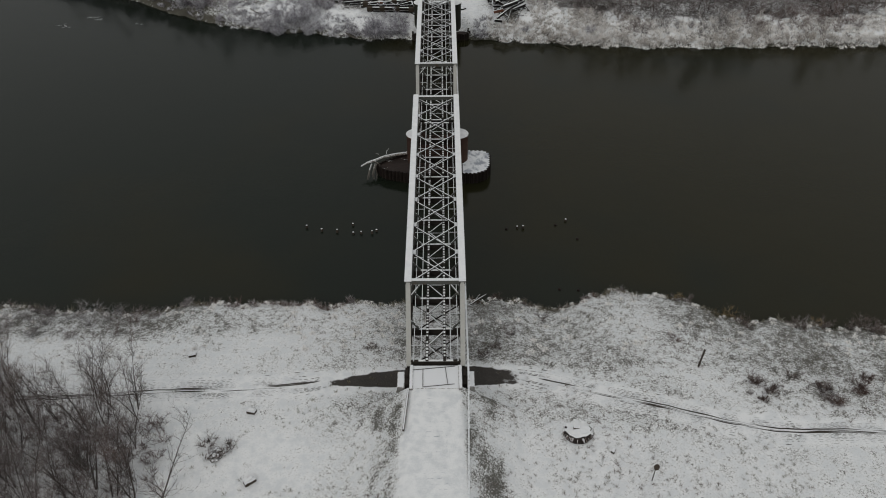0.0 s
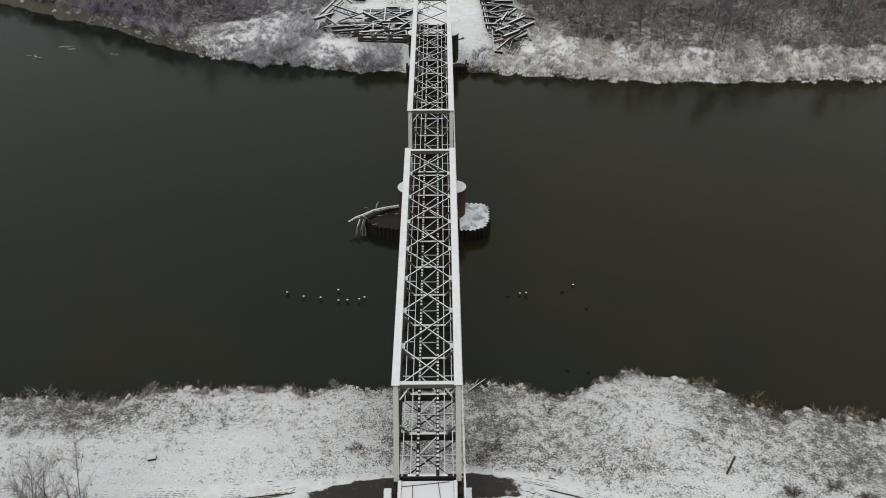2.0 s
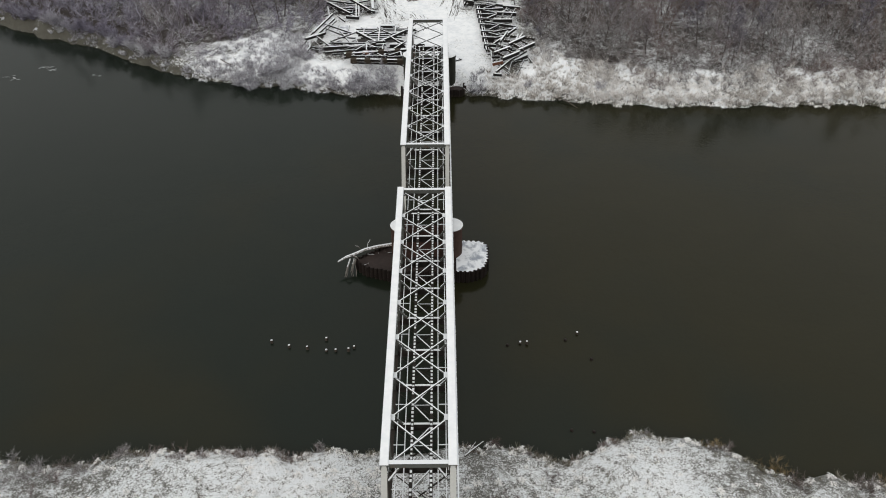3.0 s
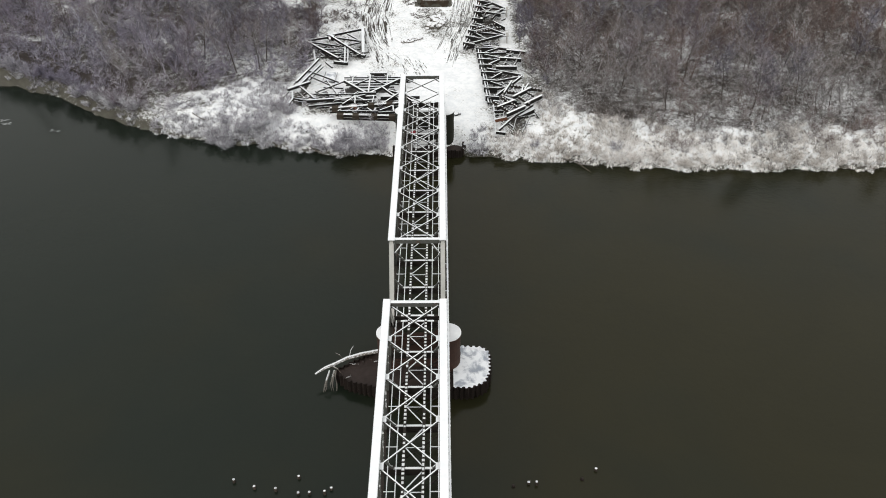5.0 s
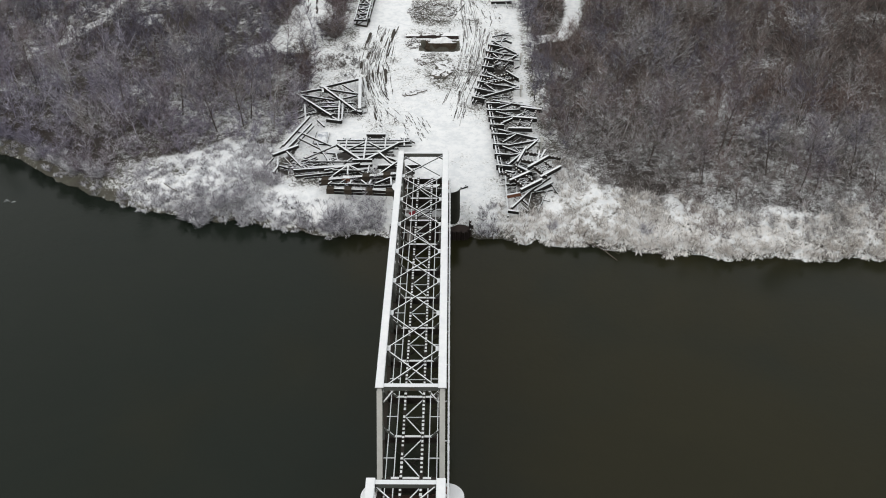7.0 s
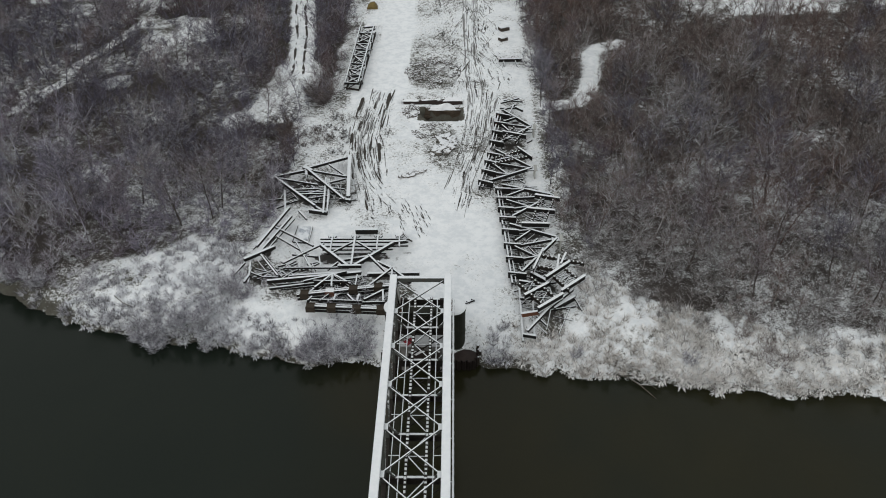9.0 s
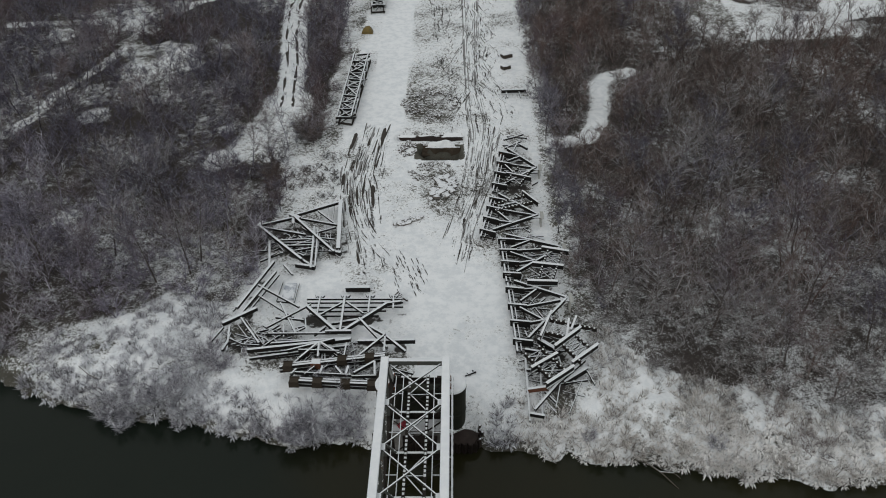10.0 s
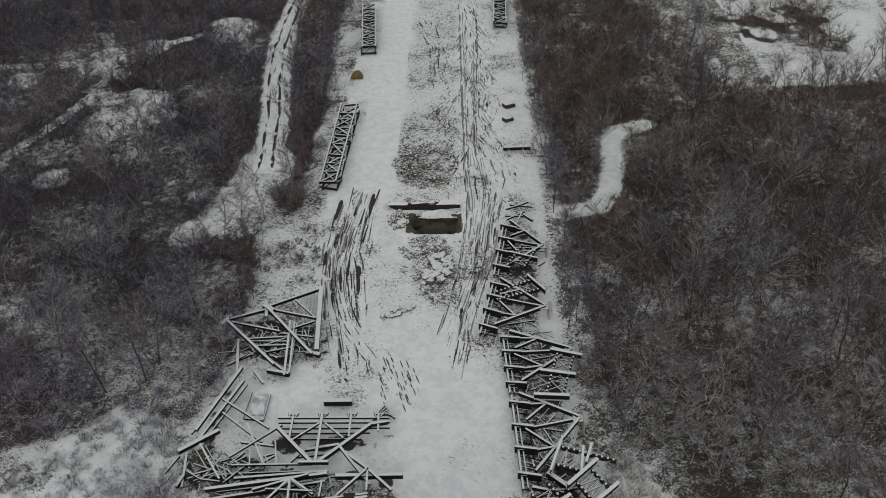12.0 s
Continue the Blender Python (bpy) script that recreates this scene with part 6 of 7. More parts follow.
ribbon_set("wheel_tracks", "dark braided tread marks and ruts along the yard",
           braid(LEFT_OUT, 1.2, 6, 0.11, 4, 0.7) + braid(LEFT_MID, 1.8, 9, 0.12, 4, 0.7) + braid(LEFT_IN, 0.8, 4, 0.13, 5, 0.6) + braid(LEFT_BEND, 1.0, 4, 0.13, 4, 0.7)
           + braid(RIGHT_IN, 0.9, 6, 0.085, 3.5, 1.0) + braid(RIGHT_MID, 0.9, 6, 0.085, 3.5, 1.0) + braid(RIGHT_OUT, 1.3, 8, 0.09, 3, 1.0)
           + [line for rows in FAN for line in braid(rows, 1.8, 7, 0.1, 2.5, 1.0)], M_MUD)
ribbon_set("deep_ruts", "short wide ruts cut down to black mud", braid(LEFT_OUT, 0.8, 2, 0.34, 4, 9, 0.2) + braid(LEFT_MID, 1.0, 2, 0.36, 4, 9, 0.2) + braid(LEFT_IN, 0.7, 2, 0.3, 5, 3, 0.2) + braid(LEFT_BEND, 0.8, 2, 0.3, 3.5, 5, 0.2) + braid(RIGHT_OUT, 0.8, 1, 0.2, 4, 7, 0.2), M_MUD)
ribbon_set("scuff_marks", "short scuffed tread marks in the trampled snow",
           [([(a, b), (a + 0.5, b - 1.6), (a + 0.9, b - 2.8)], 0.08, 1.2, 0.6, 0.5) for a, b in [(RNG.uniform(-4.2, -0.6), RNG.uniform(116.5, 122.5)) for _ in range(20)]]
           + [([(a, b), (a + c * 0.5, b + 0.8), (a + c, b + 1.5)], 0.08, 1.0, 0.5, 0.3) for a, b, c in [(RNG.choice((RNG.uniform(8.9, 12.2), RNG.uniform(2.2, 4.8))), RNG.uniform(148, 225), RNG.uniform(-1.0, 1.0)) for _ in range(150)]], M_MUD)
ribbon_set("lane_ruts", "two dark wheel tracks along the narrow lane", bundle([(-30, 262), (-30.2, 209), (-28.4, 192), (-26.3, 177), (-25.0, 163)], (-1.0, 0.85), 0.5, 7, 0.6, 0.5) + bundle([(-30, 262), (-30.2, 209), (-28.4, 192), (-26.3, 177), (-25.0, 163)], (-0.8, 1.05), 0.2, 4, 2.0, 0.5), M_MUD)
ribbon_set("embankment_marks", "faint sleeper marks under the snow on the dike", [([(-1.25, y), (1.15, y + 0.1)], 0.07, 0.4, 0.5, 0.2) for y in np.arange(-33, -9, 0.6)], M_ICE)


# ================= bare trees, thickets, frosted grass =================
def grow(rng, h, stems, spread, limbs, twigs, twig_len, thick, lean=0.1, width=0.024, upright=0.0, segs=4, fork=True, reach=1.0):
    """A leafless plant: prism stems and limbs, needle-thin tapering twigs. Returns wood and twig arrays."""
    wood, twig = [], []
    WV, WF, TV, TF = [], [], [], []

    def prism(p, q, r0, r1, sides=4):
        d = (q - p).normalized()
        u = d.cross(Vector((0.3, 0.9, 0.2))).normalized()
        v = d.cross(u)
        o = len(WV)
        for c, r in ((p, r0), (q, r1)):
            for i in range(sides):
                a = 6.2832 * i / sides
                WV.append(c + u * (r * math.cos(a)) + v * (r * math.sin(a)))
        for i in range(sides):
            j = (i + 1) % sides
            WF.append((o + i, o + j, o + sides + j))
            WF.append((o + i, o + sides + j, o + sides + i))

    tips = []
    for s in range(stems):
        a = rng.uniform(0, 6.283)
        tilt = spread * rng.uniform(0.5, 1.0) if stems > 1 else lean
        d = Vector((math.cos(a) * tilt, math.sin(a) * tilt, 1)).normalized()
        p = Vector((rng.uniform(-0.2, 0.2), rng.uniform(-0.2, 0.2), -0.25)) * (0 if stems == 1 else 1) + Vector((0, 0, -0.25 if stems == 1 else 0))
        n, hh = segs, h * rng.uniform(0.75, 1.0)
        r = thick
        for k in range(n):
            d = (d + Vector((rng.uniform(-0.16, 0.16), rng.uniform(-0.16, 0.16), 0.05))).normalized()
            q = p + d * (hh / n)
            r2 = thick * (1 - (k + 1) / n * 0.85)
            prism(p, q, r, r2, 5 if stems == 1 else 3)
            if k >= 1 or stems > 1:
                for _ in range(limbs):
                    t = rng.random()
                    b = p.lerp(q, t)
                    az = rng.uniform(0, 6.283)
                    ld = (d * (rng.uniform(0.5, 1.0) + upright) + Vector((math.cos(az), math.sin(az), 0)) * rng.uniform(0.5, 1.0)).normalized()
                    ll = hh * rng.uniform(0.18, 0.34) * (1.25 - k / n * 0.7) * (1 + 0.25 * upright) * reach
                    m = b + ld * ll * 0.5
                    e = m + (ld + Vector((rng.uniform(-0.3, 0.3), rng.uniform(-0.3, 0.3), rng.uniform(0.0, 0.4)))).normalized() * ll * 0.5
                    if fork:
                        at, dd, rr = b, ld, r2 * 0.34 + 0.01
                        for j in range(4):
                            dd = (dd + Vector((rng.uniform(-0.32, 0.32), rng.uniform(-0.32, 0.32), rng.uniform(-0.12, 0.22)))).normalized()
                            to = at + dd * ll * 0.27
                            prism(at, to, rr, rr * 0.72, 3)
                            side = (dd + Vector((rng.uniform(-0.9, 0.9), rng.uniform(-0.9, 0.9), rng.uniform(-0.1, 0.5)))).normalized()
                            end = to + side * ll * rng.uniform(0.12, 0.3)
                            prism(to, end, rr * 0.5, 0.006, 3)
                            tips += [(to, end, side), (at, to, dd)]
                            at, rr = to, rr * 0.72
                        continue
                    prism(b, m.lerp(e, 0.7), r2 * 0.5 + 0.01, 0.008, 3)
                    tips += [(b, m, ld), (m, e, ld), (m, e, ld)]
            p, r = q, r2
        tips.append((p - d * hh / n, p, d))
    for k in range(twigs):
        b, e, d = tips[rng.randrange(len(tips))]
        p = b.lerp(e, rng.random())
        az = rng.uniform(0, 6.283)
        td = (d * rng.uniform(0.3, 1.0) + Vector((math.cos(az), math.sin(az), rng.uniform(-0.1, 0.7))) * rng.uniform(0.4, 1.0)).normalized()
        l = twig_len * rng.uniform(0.5, 1.3)
        w = td.cross(Vector((rng.uniform(-1, 1), rng.uniform(-1, 1), rng.uniform(-1, 1)))).normalized() * width * (0.6 + 0.8 * rng.random())
        o = len(TV)
        TV += [p - w, p + w, p + td * l + Vector((0, 0, rng.uniform(-0.1, 0.15) * l))]
        TF.append((o, o + 1, o + 2))
    return (np.array([tuple(v) for v in WV]), np.array(WF), np.array([tuple(v) for v in TV]), np.array(TF))


def whole(g):
    return np.concatenate([g[0], g[2]]), np.concatenate([g[1], g[3] + len(g[0])])


def scatter(name, label, category, kinds, x, y, size, pick, material, stretch=None):
    """Many plants in one mesh of kind stuff."""
    rng = np.random.RandomState(len(x))
    z, rot = height(x, y) - 0.05, rng.uniform(0, 6.283, len(x))
    VV, FF, o = [], [], 0
    for k, (V, F) in enumerate(kinds):
        sel = np.where(pick == k)[0]
        if not len(sel):
            continue
        c, s, sc = np.cos(rot[sel])[:, None], np.sin(rot[sel])[:, None], size[sel][:, None]
        P = np.stack([(V[:, 0] * c - V[:, 1] * s) * sc + x[sel][:, None], (V[:, 0] * s + V[:, 1] * c) * sc + y[sel][:, None], V[:, 2] * sc + z[sel][:, None]], -1)
        VV.append(P.reshape(-1, 3))
        FF.append((F[None] + (np.arange(len(sel)) * len(V))[:, None, None] + o).reshape(-1, 3))
        o += P.shape[0] * P.shape[1]
    if VV:
        tagged(part(name, tri_mesh(name, np.concatenate(VV), np.concatenate(FF)), material), label, category, kind="stuff")


def spots(x0, x1, y0, y1, step, seed):
    rng = np.random.RandomState(seed)
    X, Y = np.meshgrid(np.arange(x0, x1, step), np.arange(y0, y1, step))
    return X.ravel() + rng.uniform(-0.5, 0.5, X.size) * step, Y.ravel() + rng.uniform(-0.5, 0.5, X.size) * step, rng


PR = random.Random(5)
BUSH = [whole(grow(PR, PR.uniform(3.0, 4.2), 5, 0.85, 1, 190, 1.2, 0.03, 0.1, 0.026, 0, 3, False)) for _ in range(6)]
SAPLING = [whole(grow(PR, PR.uniform(8.0, 11.0), 1, 0.1, 4, 215, 1.9, 0.10, 0.15, 0.023, 0.2, 4, False)) for _ in range(6)]
SAPLING += [whole(grow(PR, PR.uniform(7.0, 9.0), 3, 0.3, 1, 215, 1.8, 0.07, 0.1, 0.023, 0.2, 4, False)) for _ in range(3)]


def thicket(name, label, x0, x1, seed, tall, edge):
    x, y, rng = spots(x0, x1, 90, 243, 2.34, seed)
    w = woods(x, y)
    keep = rng.rand(len(x)) < w * np.where(fbm(x, y, 9, 61) > 0.36, 0.98, 0.75)
    x, y = x[keep], y[keep]
    is_tree = rng.rand(len(x)) < tall * ramp(y - bank_far(x), 5, 14) + 0.02
    pick = np.where(is_tree, len(BUSH) + rng.randint(0, len(SAPLING), len(x)), rng.randint(0, len(BUSH), len(x)))
    size = np.where(is_tree, rng.uniform(0.6, 1.1, len(x)), rng.uniform(0.5, 1.15, len(x)))
    rim = (y - bank_far(x) + (fbm(x, y, 20, 63) - 0.5) * 30) < edge
    scatter(name, label, "thicket", BUSH + SAPLING, x[~rim], y[~rim], size[~rim], pick[~rim], M_TWIG if x0 < 0 else M_BROWN)
    scatter(name, "dense leafless riverside scrub white with rime", "thicket", BUSH + SAPLING, x[rim], y[rim], size[rim], pick[rim], M_RIME if x0 < 0 else M_GREYRIME)


thicket("thicket", "dense leafless grey-brown scrub with frosted twigs", -104, -15, 3, 0.16, 34)
thicket("thicket", "dense leafless brown young woodland with frosted twigs", 15, 104, 4, 0.32, 24)


def bare_tree(h, limbs, twigs, seed, label, thick, reach=1.0, bark=None, fine=None):
    rng = random.Random(seed)
    g = grow(rng, h, 1, 0, limbs, twigs, h * 0.16, thick, 0.14, 0.02, 0.0, 4, True, reach)
    t = thing("bare_tree", label, "tree", group="bare trees")
    part("trunk", tri_mesh("trunk", g[0], g[1]), bark or M_BARK, t)
    part("crown", tri_mesh("crown", g[2], g[3]), fine or M_TWIG, t, "fine bare twigs touched with frost")
    return t


M_PALEBARK = make_plain("snow_lined_bark", (0.1, 0.092, 0.088), (0.3, 0.285, 0.28), 0.9, 8.0, 0.9, 0.4, 0.35)
KINDS = [bare_tree(12.0, 7, 900, 31, "tall leafless tree with fine upright twigs", 0.11), bare_tree(10.0, 8, 800, 32, "spreading leafless tree with frosted limbs", 0.13, 1.7), bare_tree(13.0, 6, 760, 33, "slender leafless tree standing in scrub", 0.1), bare_tree(8.5, 11, 420, 36, "wide leafless tree with pale snow-lined limbs", 0.1, 2.1, M_PALEBARK, M_FROST)]


def slim_tree(seed, label):
    g = grow(random.Random(seed), 10.5, 2, 0.28, 4, 520, 1.25, 0.085, 0.2, 0.014, 0.9)
    t = thing("slim_tree", label, "tree", group="slim trees by the meadow")
    part("trunk", tri_mesh("trunk", g[0], g[1]), M_BARK, t)
    part("crown", tri_mesh("crown", g[2], g[3]), M_DARKTWIG, t, "fine brown upright twigs")
    return t


SLIM = [slim_tree(51, "slim leafless forked tree at the meadow's edge"), slim_tree(52, "slim leafless tree with upright limbs"), slim_tree(53, "slim leafless tree leaning over brush")]


def forked_tree(x, y, h, seed, yaw):
    g = grow(random.Random(seed), h, 2, 0.4, 4, 420, 0.8, 0.1, 0.2, 0.013, 0.5, 5)
    t = thing("forked_tree", "dark forked leafless tree standing clear of the brush", "tree", pose(x, y, float(height(x, y)), 0, 0, yaw), "forked trees by the meadow")
    part("trunk", tri_mesh("trunk", g[0], g[1]), M_BARK, t)
    part("crown", tri_mesh("crown", g[2], g[3]), M_DARKTWIG, t, "sparse fine bare twigs")


forked_tree(-25.7, -18.4, 11.0, 8, 200)
forked_tree(-28.0, -18.8, 10.0, 11, 250)


def tree_at(k, x, y, s, yaw, first=False):
    m = pose(x, y, float(height(x, y)), 0, 0, yaw) @ Matrix.Diagonal((s, s, s, 1))
    if first:
        KINDS[k].matrix_basis = m
        return
    t = copy_thing(KINDS[k], pose(x, y, float(height(x, y)), 0, 0, yaw))
    t.scale = (s, s, s)


TR = random.Random(77)
for k, (x, y) in enumerate(((-60.0, 160.0), (70.0, 150.0), (-70.0, 190.0), (36.0, 104.5))):
    tree_at(k, x, y, 0.9, 40 * k, True)
for k in range(68):
    x, y = TR.uniform(-54, -29), TR.uniform(-26, -5.5)
    x = min(x, -26.5 - 0.4 * (y + 19))
    m = pose(x, y, float(height(x, y)), TR.uniform(-6, 6), TR.uniform(-6, 6), TR.uniform(0, 360))
    if k < 3:
        SLIM[k].matrix_basis = m @ Matrix.Diagonal((0.85, 0.85, 0.85, 1))
    else:
        t = copy_thing(SLIM[k % 3], m)
        sz = TR.uniform(0.7, 1.15)
        t.scale = (sz, sz, sz)
for k in range(13):
    a, r = TR.uniform(1.9, 5.2), TR.uniform(0.95, 1.25)
    x, y = -46 + 15 * r * math.cos(a), -18 + 13 * r * math.sin(a)
    t = copy_thing(SLIM[k % 3], pose(x, y, float(height(x, y)), TR.uniform(-6, 6), TR.uniform(-6, 6), TR.uniform(0, 360)))
    sz = TR.uniform(0.5, 0.95)
    t.scale = (sz, sz, sz)
placed = 0
while placed < 80:
    x, y = TR.choice((-1, 1)) * TR.uniform(17, 100), TR.uniform(98, 250)
    if float(woods(x, y)) > 0.7 and y - float(bank_far(x)) > 9:
        tree_at(TR.choice((0, 2, 2, 1)), x, y, TR.uniform(0.6, 1.05), TR.uniform(0, 360))
        placed += 1
for x, y, s in ((-19.8, 157.0, 0.8), (-24.4, 145.0, 0.7), (17.9, 150.5, 0.85), (18.3, 153.0, 0.7), (18.0, 139.0, 0.6), (18.6, 128.0, 0.65), (17.6, 133.5, 0.5), (18.9, 144.5, 0.7), (19.4, 120.0, 0.6)):
    tree_at(2, x, y, s, x * 40)

placed = 0
while placed < 34:
    x, y = TR.choice((-1, 1, 1)) * TR.uniform(21, 70), TR.uniform(100, 165)
    if float(woods(x, y)) > 0.6 and y - float(bank_far(x)) > 6:
        tree_at(3, x, y, TR.uniform(0.65, 1.1), TR.uniform(0, 360))
        placed += 1
for x, y, s in ((27, 113, 1.0), (33, 106.5, 1.1), (38, 117, 1.2), (24, 123, 0.95), (44, 109, 1.15), (31, 125, 1.05), (50, 104, 1.0), (40, 101.5, 0.9), (36.5, 131, 1.1), (47, 121, 1.15), (56, 112, 1.1), (62, 103, 1.0), (27, 136, 0.95), (-29.5, 121, 1.0), (-34, 116.5, 0.95), (-27, 129, 0.9), (-41, 122, 1.0), (-48, 117, 1.0), (-37, 133, 0.95)):
    tree_at(1, x, y, s, x * 31 + y * 7)

x, y, rng = spots(-30, 24, 112, 232, 1.5, 44)
off = np.where(x > 0, x - right_edge(y), left_edge(y) - x)
keep = (np.abs(off) < 2.6) & (rng.rand(len(x)) < 0.55 * ramp(off + (fbm(x, y, 8, 99) - 0.5) * 5, -2.4, 1.5)) & (np.maximum(strip(x, y, LANE, 3.2), strip(x, y, GLADE, 4.5)) < 0.3) & (strip(x, y, FOOTWAY, 1.6) < 0.3)
x, y = x[keep], y[keep]
scatter("edge_scrub", "thin grey frosted saplings along the wood's edge", "scrub", BUSH + SAPLING, x, y, rng.uniform(0.35, 0.8, len(x)), rng.randint(0, len(BUSH + SAPLING), len(x)), M_TWIG)

# near-bank brush round the foot of the trees, dark brambles in the meadow
x, y, rng = spots(-62, -26, -34, -7, 1.5, 9)
keep = (x + 0.5 * (y + 8) < -29.5 + 6 * (rng.rand(len(x)) - 0.5)) & (rng.rand(len(x)) < 0.7 * ramp(fbm(x, y, 15, 91) + 0.012 * (x + 90), 0.2, 0.4)) & (np.hypot((x + 48) / 25, (y + 21) / 18) + (fbm(x, y, 9, 92) - 0.5) * 1.1 < 1)
x, y = x[keep], y[keep]
scatter("brush", "tangled leafless brush under the near trees", "brush", BUSH, x, y, rng.uniform(0.35, 0.85, len(x)), rng.randint(0, 6, len(x)), M_BRUSH)


def bramble(x, y, s, label, material=None):
    rng = random.Random(int(x * 7 + y * 13))
    g = grow(rng, 1.2 * s, 9, 1.3, 1, 260, 0.5 * s, 0.02, 0.1, 0.016, 0, 3, False)
    V, F = whole(g)
    b = part("bramble", tri_mesh("bramble", V, F), material or M_BROWN)
    b.location = (x, y, float(height(x, y)) - 0.05)
    tagged(b, label, "shrub", "brambles in the meadow")


def dark_bramble(x, y, w, seed):
    g = grow(random.Random(seed), 0.9, 14, 2.2, 1, 520, 0.55, 0.02, 0.1, 0.017, 0, 3, False)
    V, F = whole(g)
    V = V * np.array((w, w * 0.8, 1.0))
    b = part("bramble", tri_mesh("bramble", V, F), M_THORN)
    b.location = (x, y, float(height(x, y)) - 0.05)
    tagged(b, "dense dark red-brown bramble patch in the snow", "shrub", "brambles in the meadow")


M_THORN = make_twigs("red_brown_thorns", (0.028, 0.016, 0.015), (0.13, 0.085, 0.075), 0.5)
for k, (x, y, w) in enumerate(((34.6, -3.4, 0.8), (35.9, -4.5, 0.8), (34.6, -6.3, 0.7), (41.6, -4.4, 1.1), (42.0, -6.4, 1.0), (45.4, -4.8, 1.2), (47.0, -2.5, 1.0), (-34.6, -10.2, 1.8), (-33.0, -11.8, 1.6), (-36.4, -11.6, 1.8), (-31.6, -13.4, 1.3))):
    dark_bramble(x, y, w, 200 + k)
x, y, rng = spots(30, 52, -10, 1, 0.8, 66)
keep = rng.rand(len(x)) < 0.75 * np.maximum.reduce([1 - ramp(np.hypot(x - cx, (y - cy) * 1.3), 0.6, r) for cx, cy, r in ((35.4, -4.8, 3.0), (41.8, -5.4, 3.4), (46.0, -4.0, 3.8))])
x, y = x[keep], y[keep]
scatter("bramble_fringe", "thin red-brown bramble runners creeping over the snow", "brambles", BUSH, x, y, rng.uniform(0.1, 0.22, len(x)), rng.randint(0, 6, len(x)), M_THORN)
NR = random.Random(63)
for k in range(40):
    x = NR.uniform(-58, 62)
    if abs(x) < 6:
        continue
    y = float(bank_near(np.array(x))) - NR.uniform(0.1, 1.3)
    bramble(x, y, NR.uniform(0.5, 1.2) * (1.35 if abs(x) > 34 else 1.0), "low brown bush at the near waterline", M_BROWN if x > 30 else M_FROST if k % 3 else M_DARKTWIG)
for x, y, s in ((-49.5, 9.4, 1.7), (-46.8, 8.2, 1.9), (-44.0, 9.6, 1.8), (-41.6, 7.6, 1.6), (-39.0, 9.0, 1.9), (-36.4, 8.4, 1.6), (-47.6, 6.0, 1.5), (-42.8, 5.4, 1.4), (-38.0, 6.2, 1.3), (-51.5, 7.0, 1.8), (-34.4, 9.8, 1.3)):
    bramble(x, y, s, "grey frosted bush on the near bank", M_FROST)
M_STRAW = make_twigs("straw_reeds", (0.11, 0.075, 0.03), (0.34, 0.25, 0.12), 0.3)
for x, y, s in ((29.6, 13.6, 1.0), (30.6, 13.0, 0.8), (35.2, 11.4, 1.3), (36.2, 10.6, 1.5), (37.0, 9.8, 1.0), (45.8, 8.2, 1.0)):
    bramble(x, y, s, "tuft of straw-yellow reeds at the waterline", M_STRAW)
for x, y, s in ((34.6, -3.8, 1.3), (35.8, -5.2, 1.0), (41.6, -5.2, 1.5), (42.6, -6.6, 1.2), (45.5, -4.0, 1.3), (8.8, 5.2, 1.5), (5.6, 0.8, 1.4), (7.2, 2.4, 1.2), (-21.6, -13.4, 1.2), (-20.6, -12.6, 1.0), (-22.8, -12.2, 1.3), (27.5, 3.5, 0.9), (12.6, 8.6, 0.9), (-28.2, -9.4, 1.2), (39.0, -2.6, 1.1), (-7.5, 2.5, 0.9), (36.8, 8.2, 1.3), (37.6, 7.2, 1.1), (44.2, 7.2, 1.2), (50.4, 7.4, 1.8), (52.2, 6.8, 1.6), (31.0, 12.4, 1.0)):
    bramble(x, y, s, "low dark bramble bush poking out of the snow")


BANK_SHRUBS = [(-34.5, 96.6, 2.8), (-32.4, 95.6, 2.6), (-29.6, 97.4, 2.4), (-27.4, 98.4, 2.6), (-24.0, 102.4, 2.6), (-22.6, 101.0, 2.0), (-33.0, 99.6, 1.6), (-26.0, 95.4, 1.6), (-50.0, 104.8, 2.4), (-53.5, 106.4, 2.6), (-57.0, 108.6, 2.4), (-61.0, 111.0, 2.6), (30.0, 91.0, 1.4), (17.4, 92.4, 1.3)]


def shrub(x, y, h, stems, twigs, spread, label, whips, material=None):
    """A dense leafless shrub with a few long whips standing out of it."""
    g = grow(random.Random(int(x * 5 + y)), h, stems, spread, 2, int(twigs * 0.7), h * 0.32, 0.03, 0.1, 0.026, 0.3, 3, False)
    w = grow(random.Random(int(x + y)), h * 1.9, max(2, whips), 0.5, 1, 40, h * 0.3, 0.03, 0.1, 0.012, 0.8, 4, False)
    t = thing("shrub", label, "shrub", pose(x, y, float(height(x, y)) - 0.05), "shrubs at the yard's edge")
    part("crown", tri_mesh("crown", *whole(g)), material or M_TWIG, t)
    if whips:
        part("whips", tri_mesh("whips", *whole(w)), M_BARK, t, "long thin bare shoots")


shrub(-19.4, 151.8, 3.8, 24, 4600, 1.15, "dense round leafless shrub with long bare shoots", 9, M_DARKTWIG)
shrub(-23.0, 138.6, 4.6, 9, 1100, 0.5, "fan-shaped leafless shrub at the yard's edge", 0, M_DARKTWIG)
for k, (x, y) in enumerate(((-22.2, 139.4), (-21.0, 141.2), (-20.2, 138.2), (-18.4, 143.6), (-17.0, 144.2), (-15.6, 143.4), (-14.4, 142.2), (-16.2, 140.6))):
    shrub(x, y, 0.8, 12, 420, 1.9, "low dark heap of cut branches in the snow", 0, M_CUT)
RIM = random.Random(71)
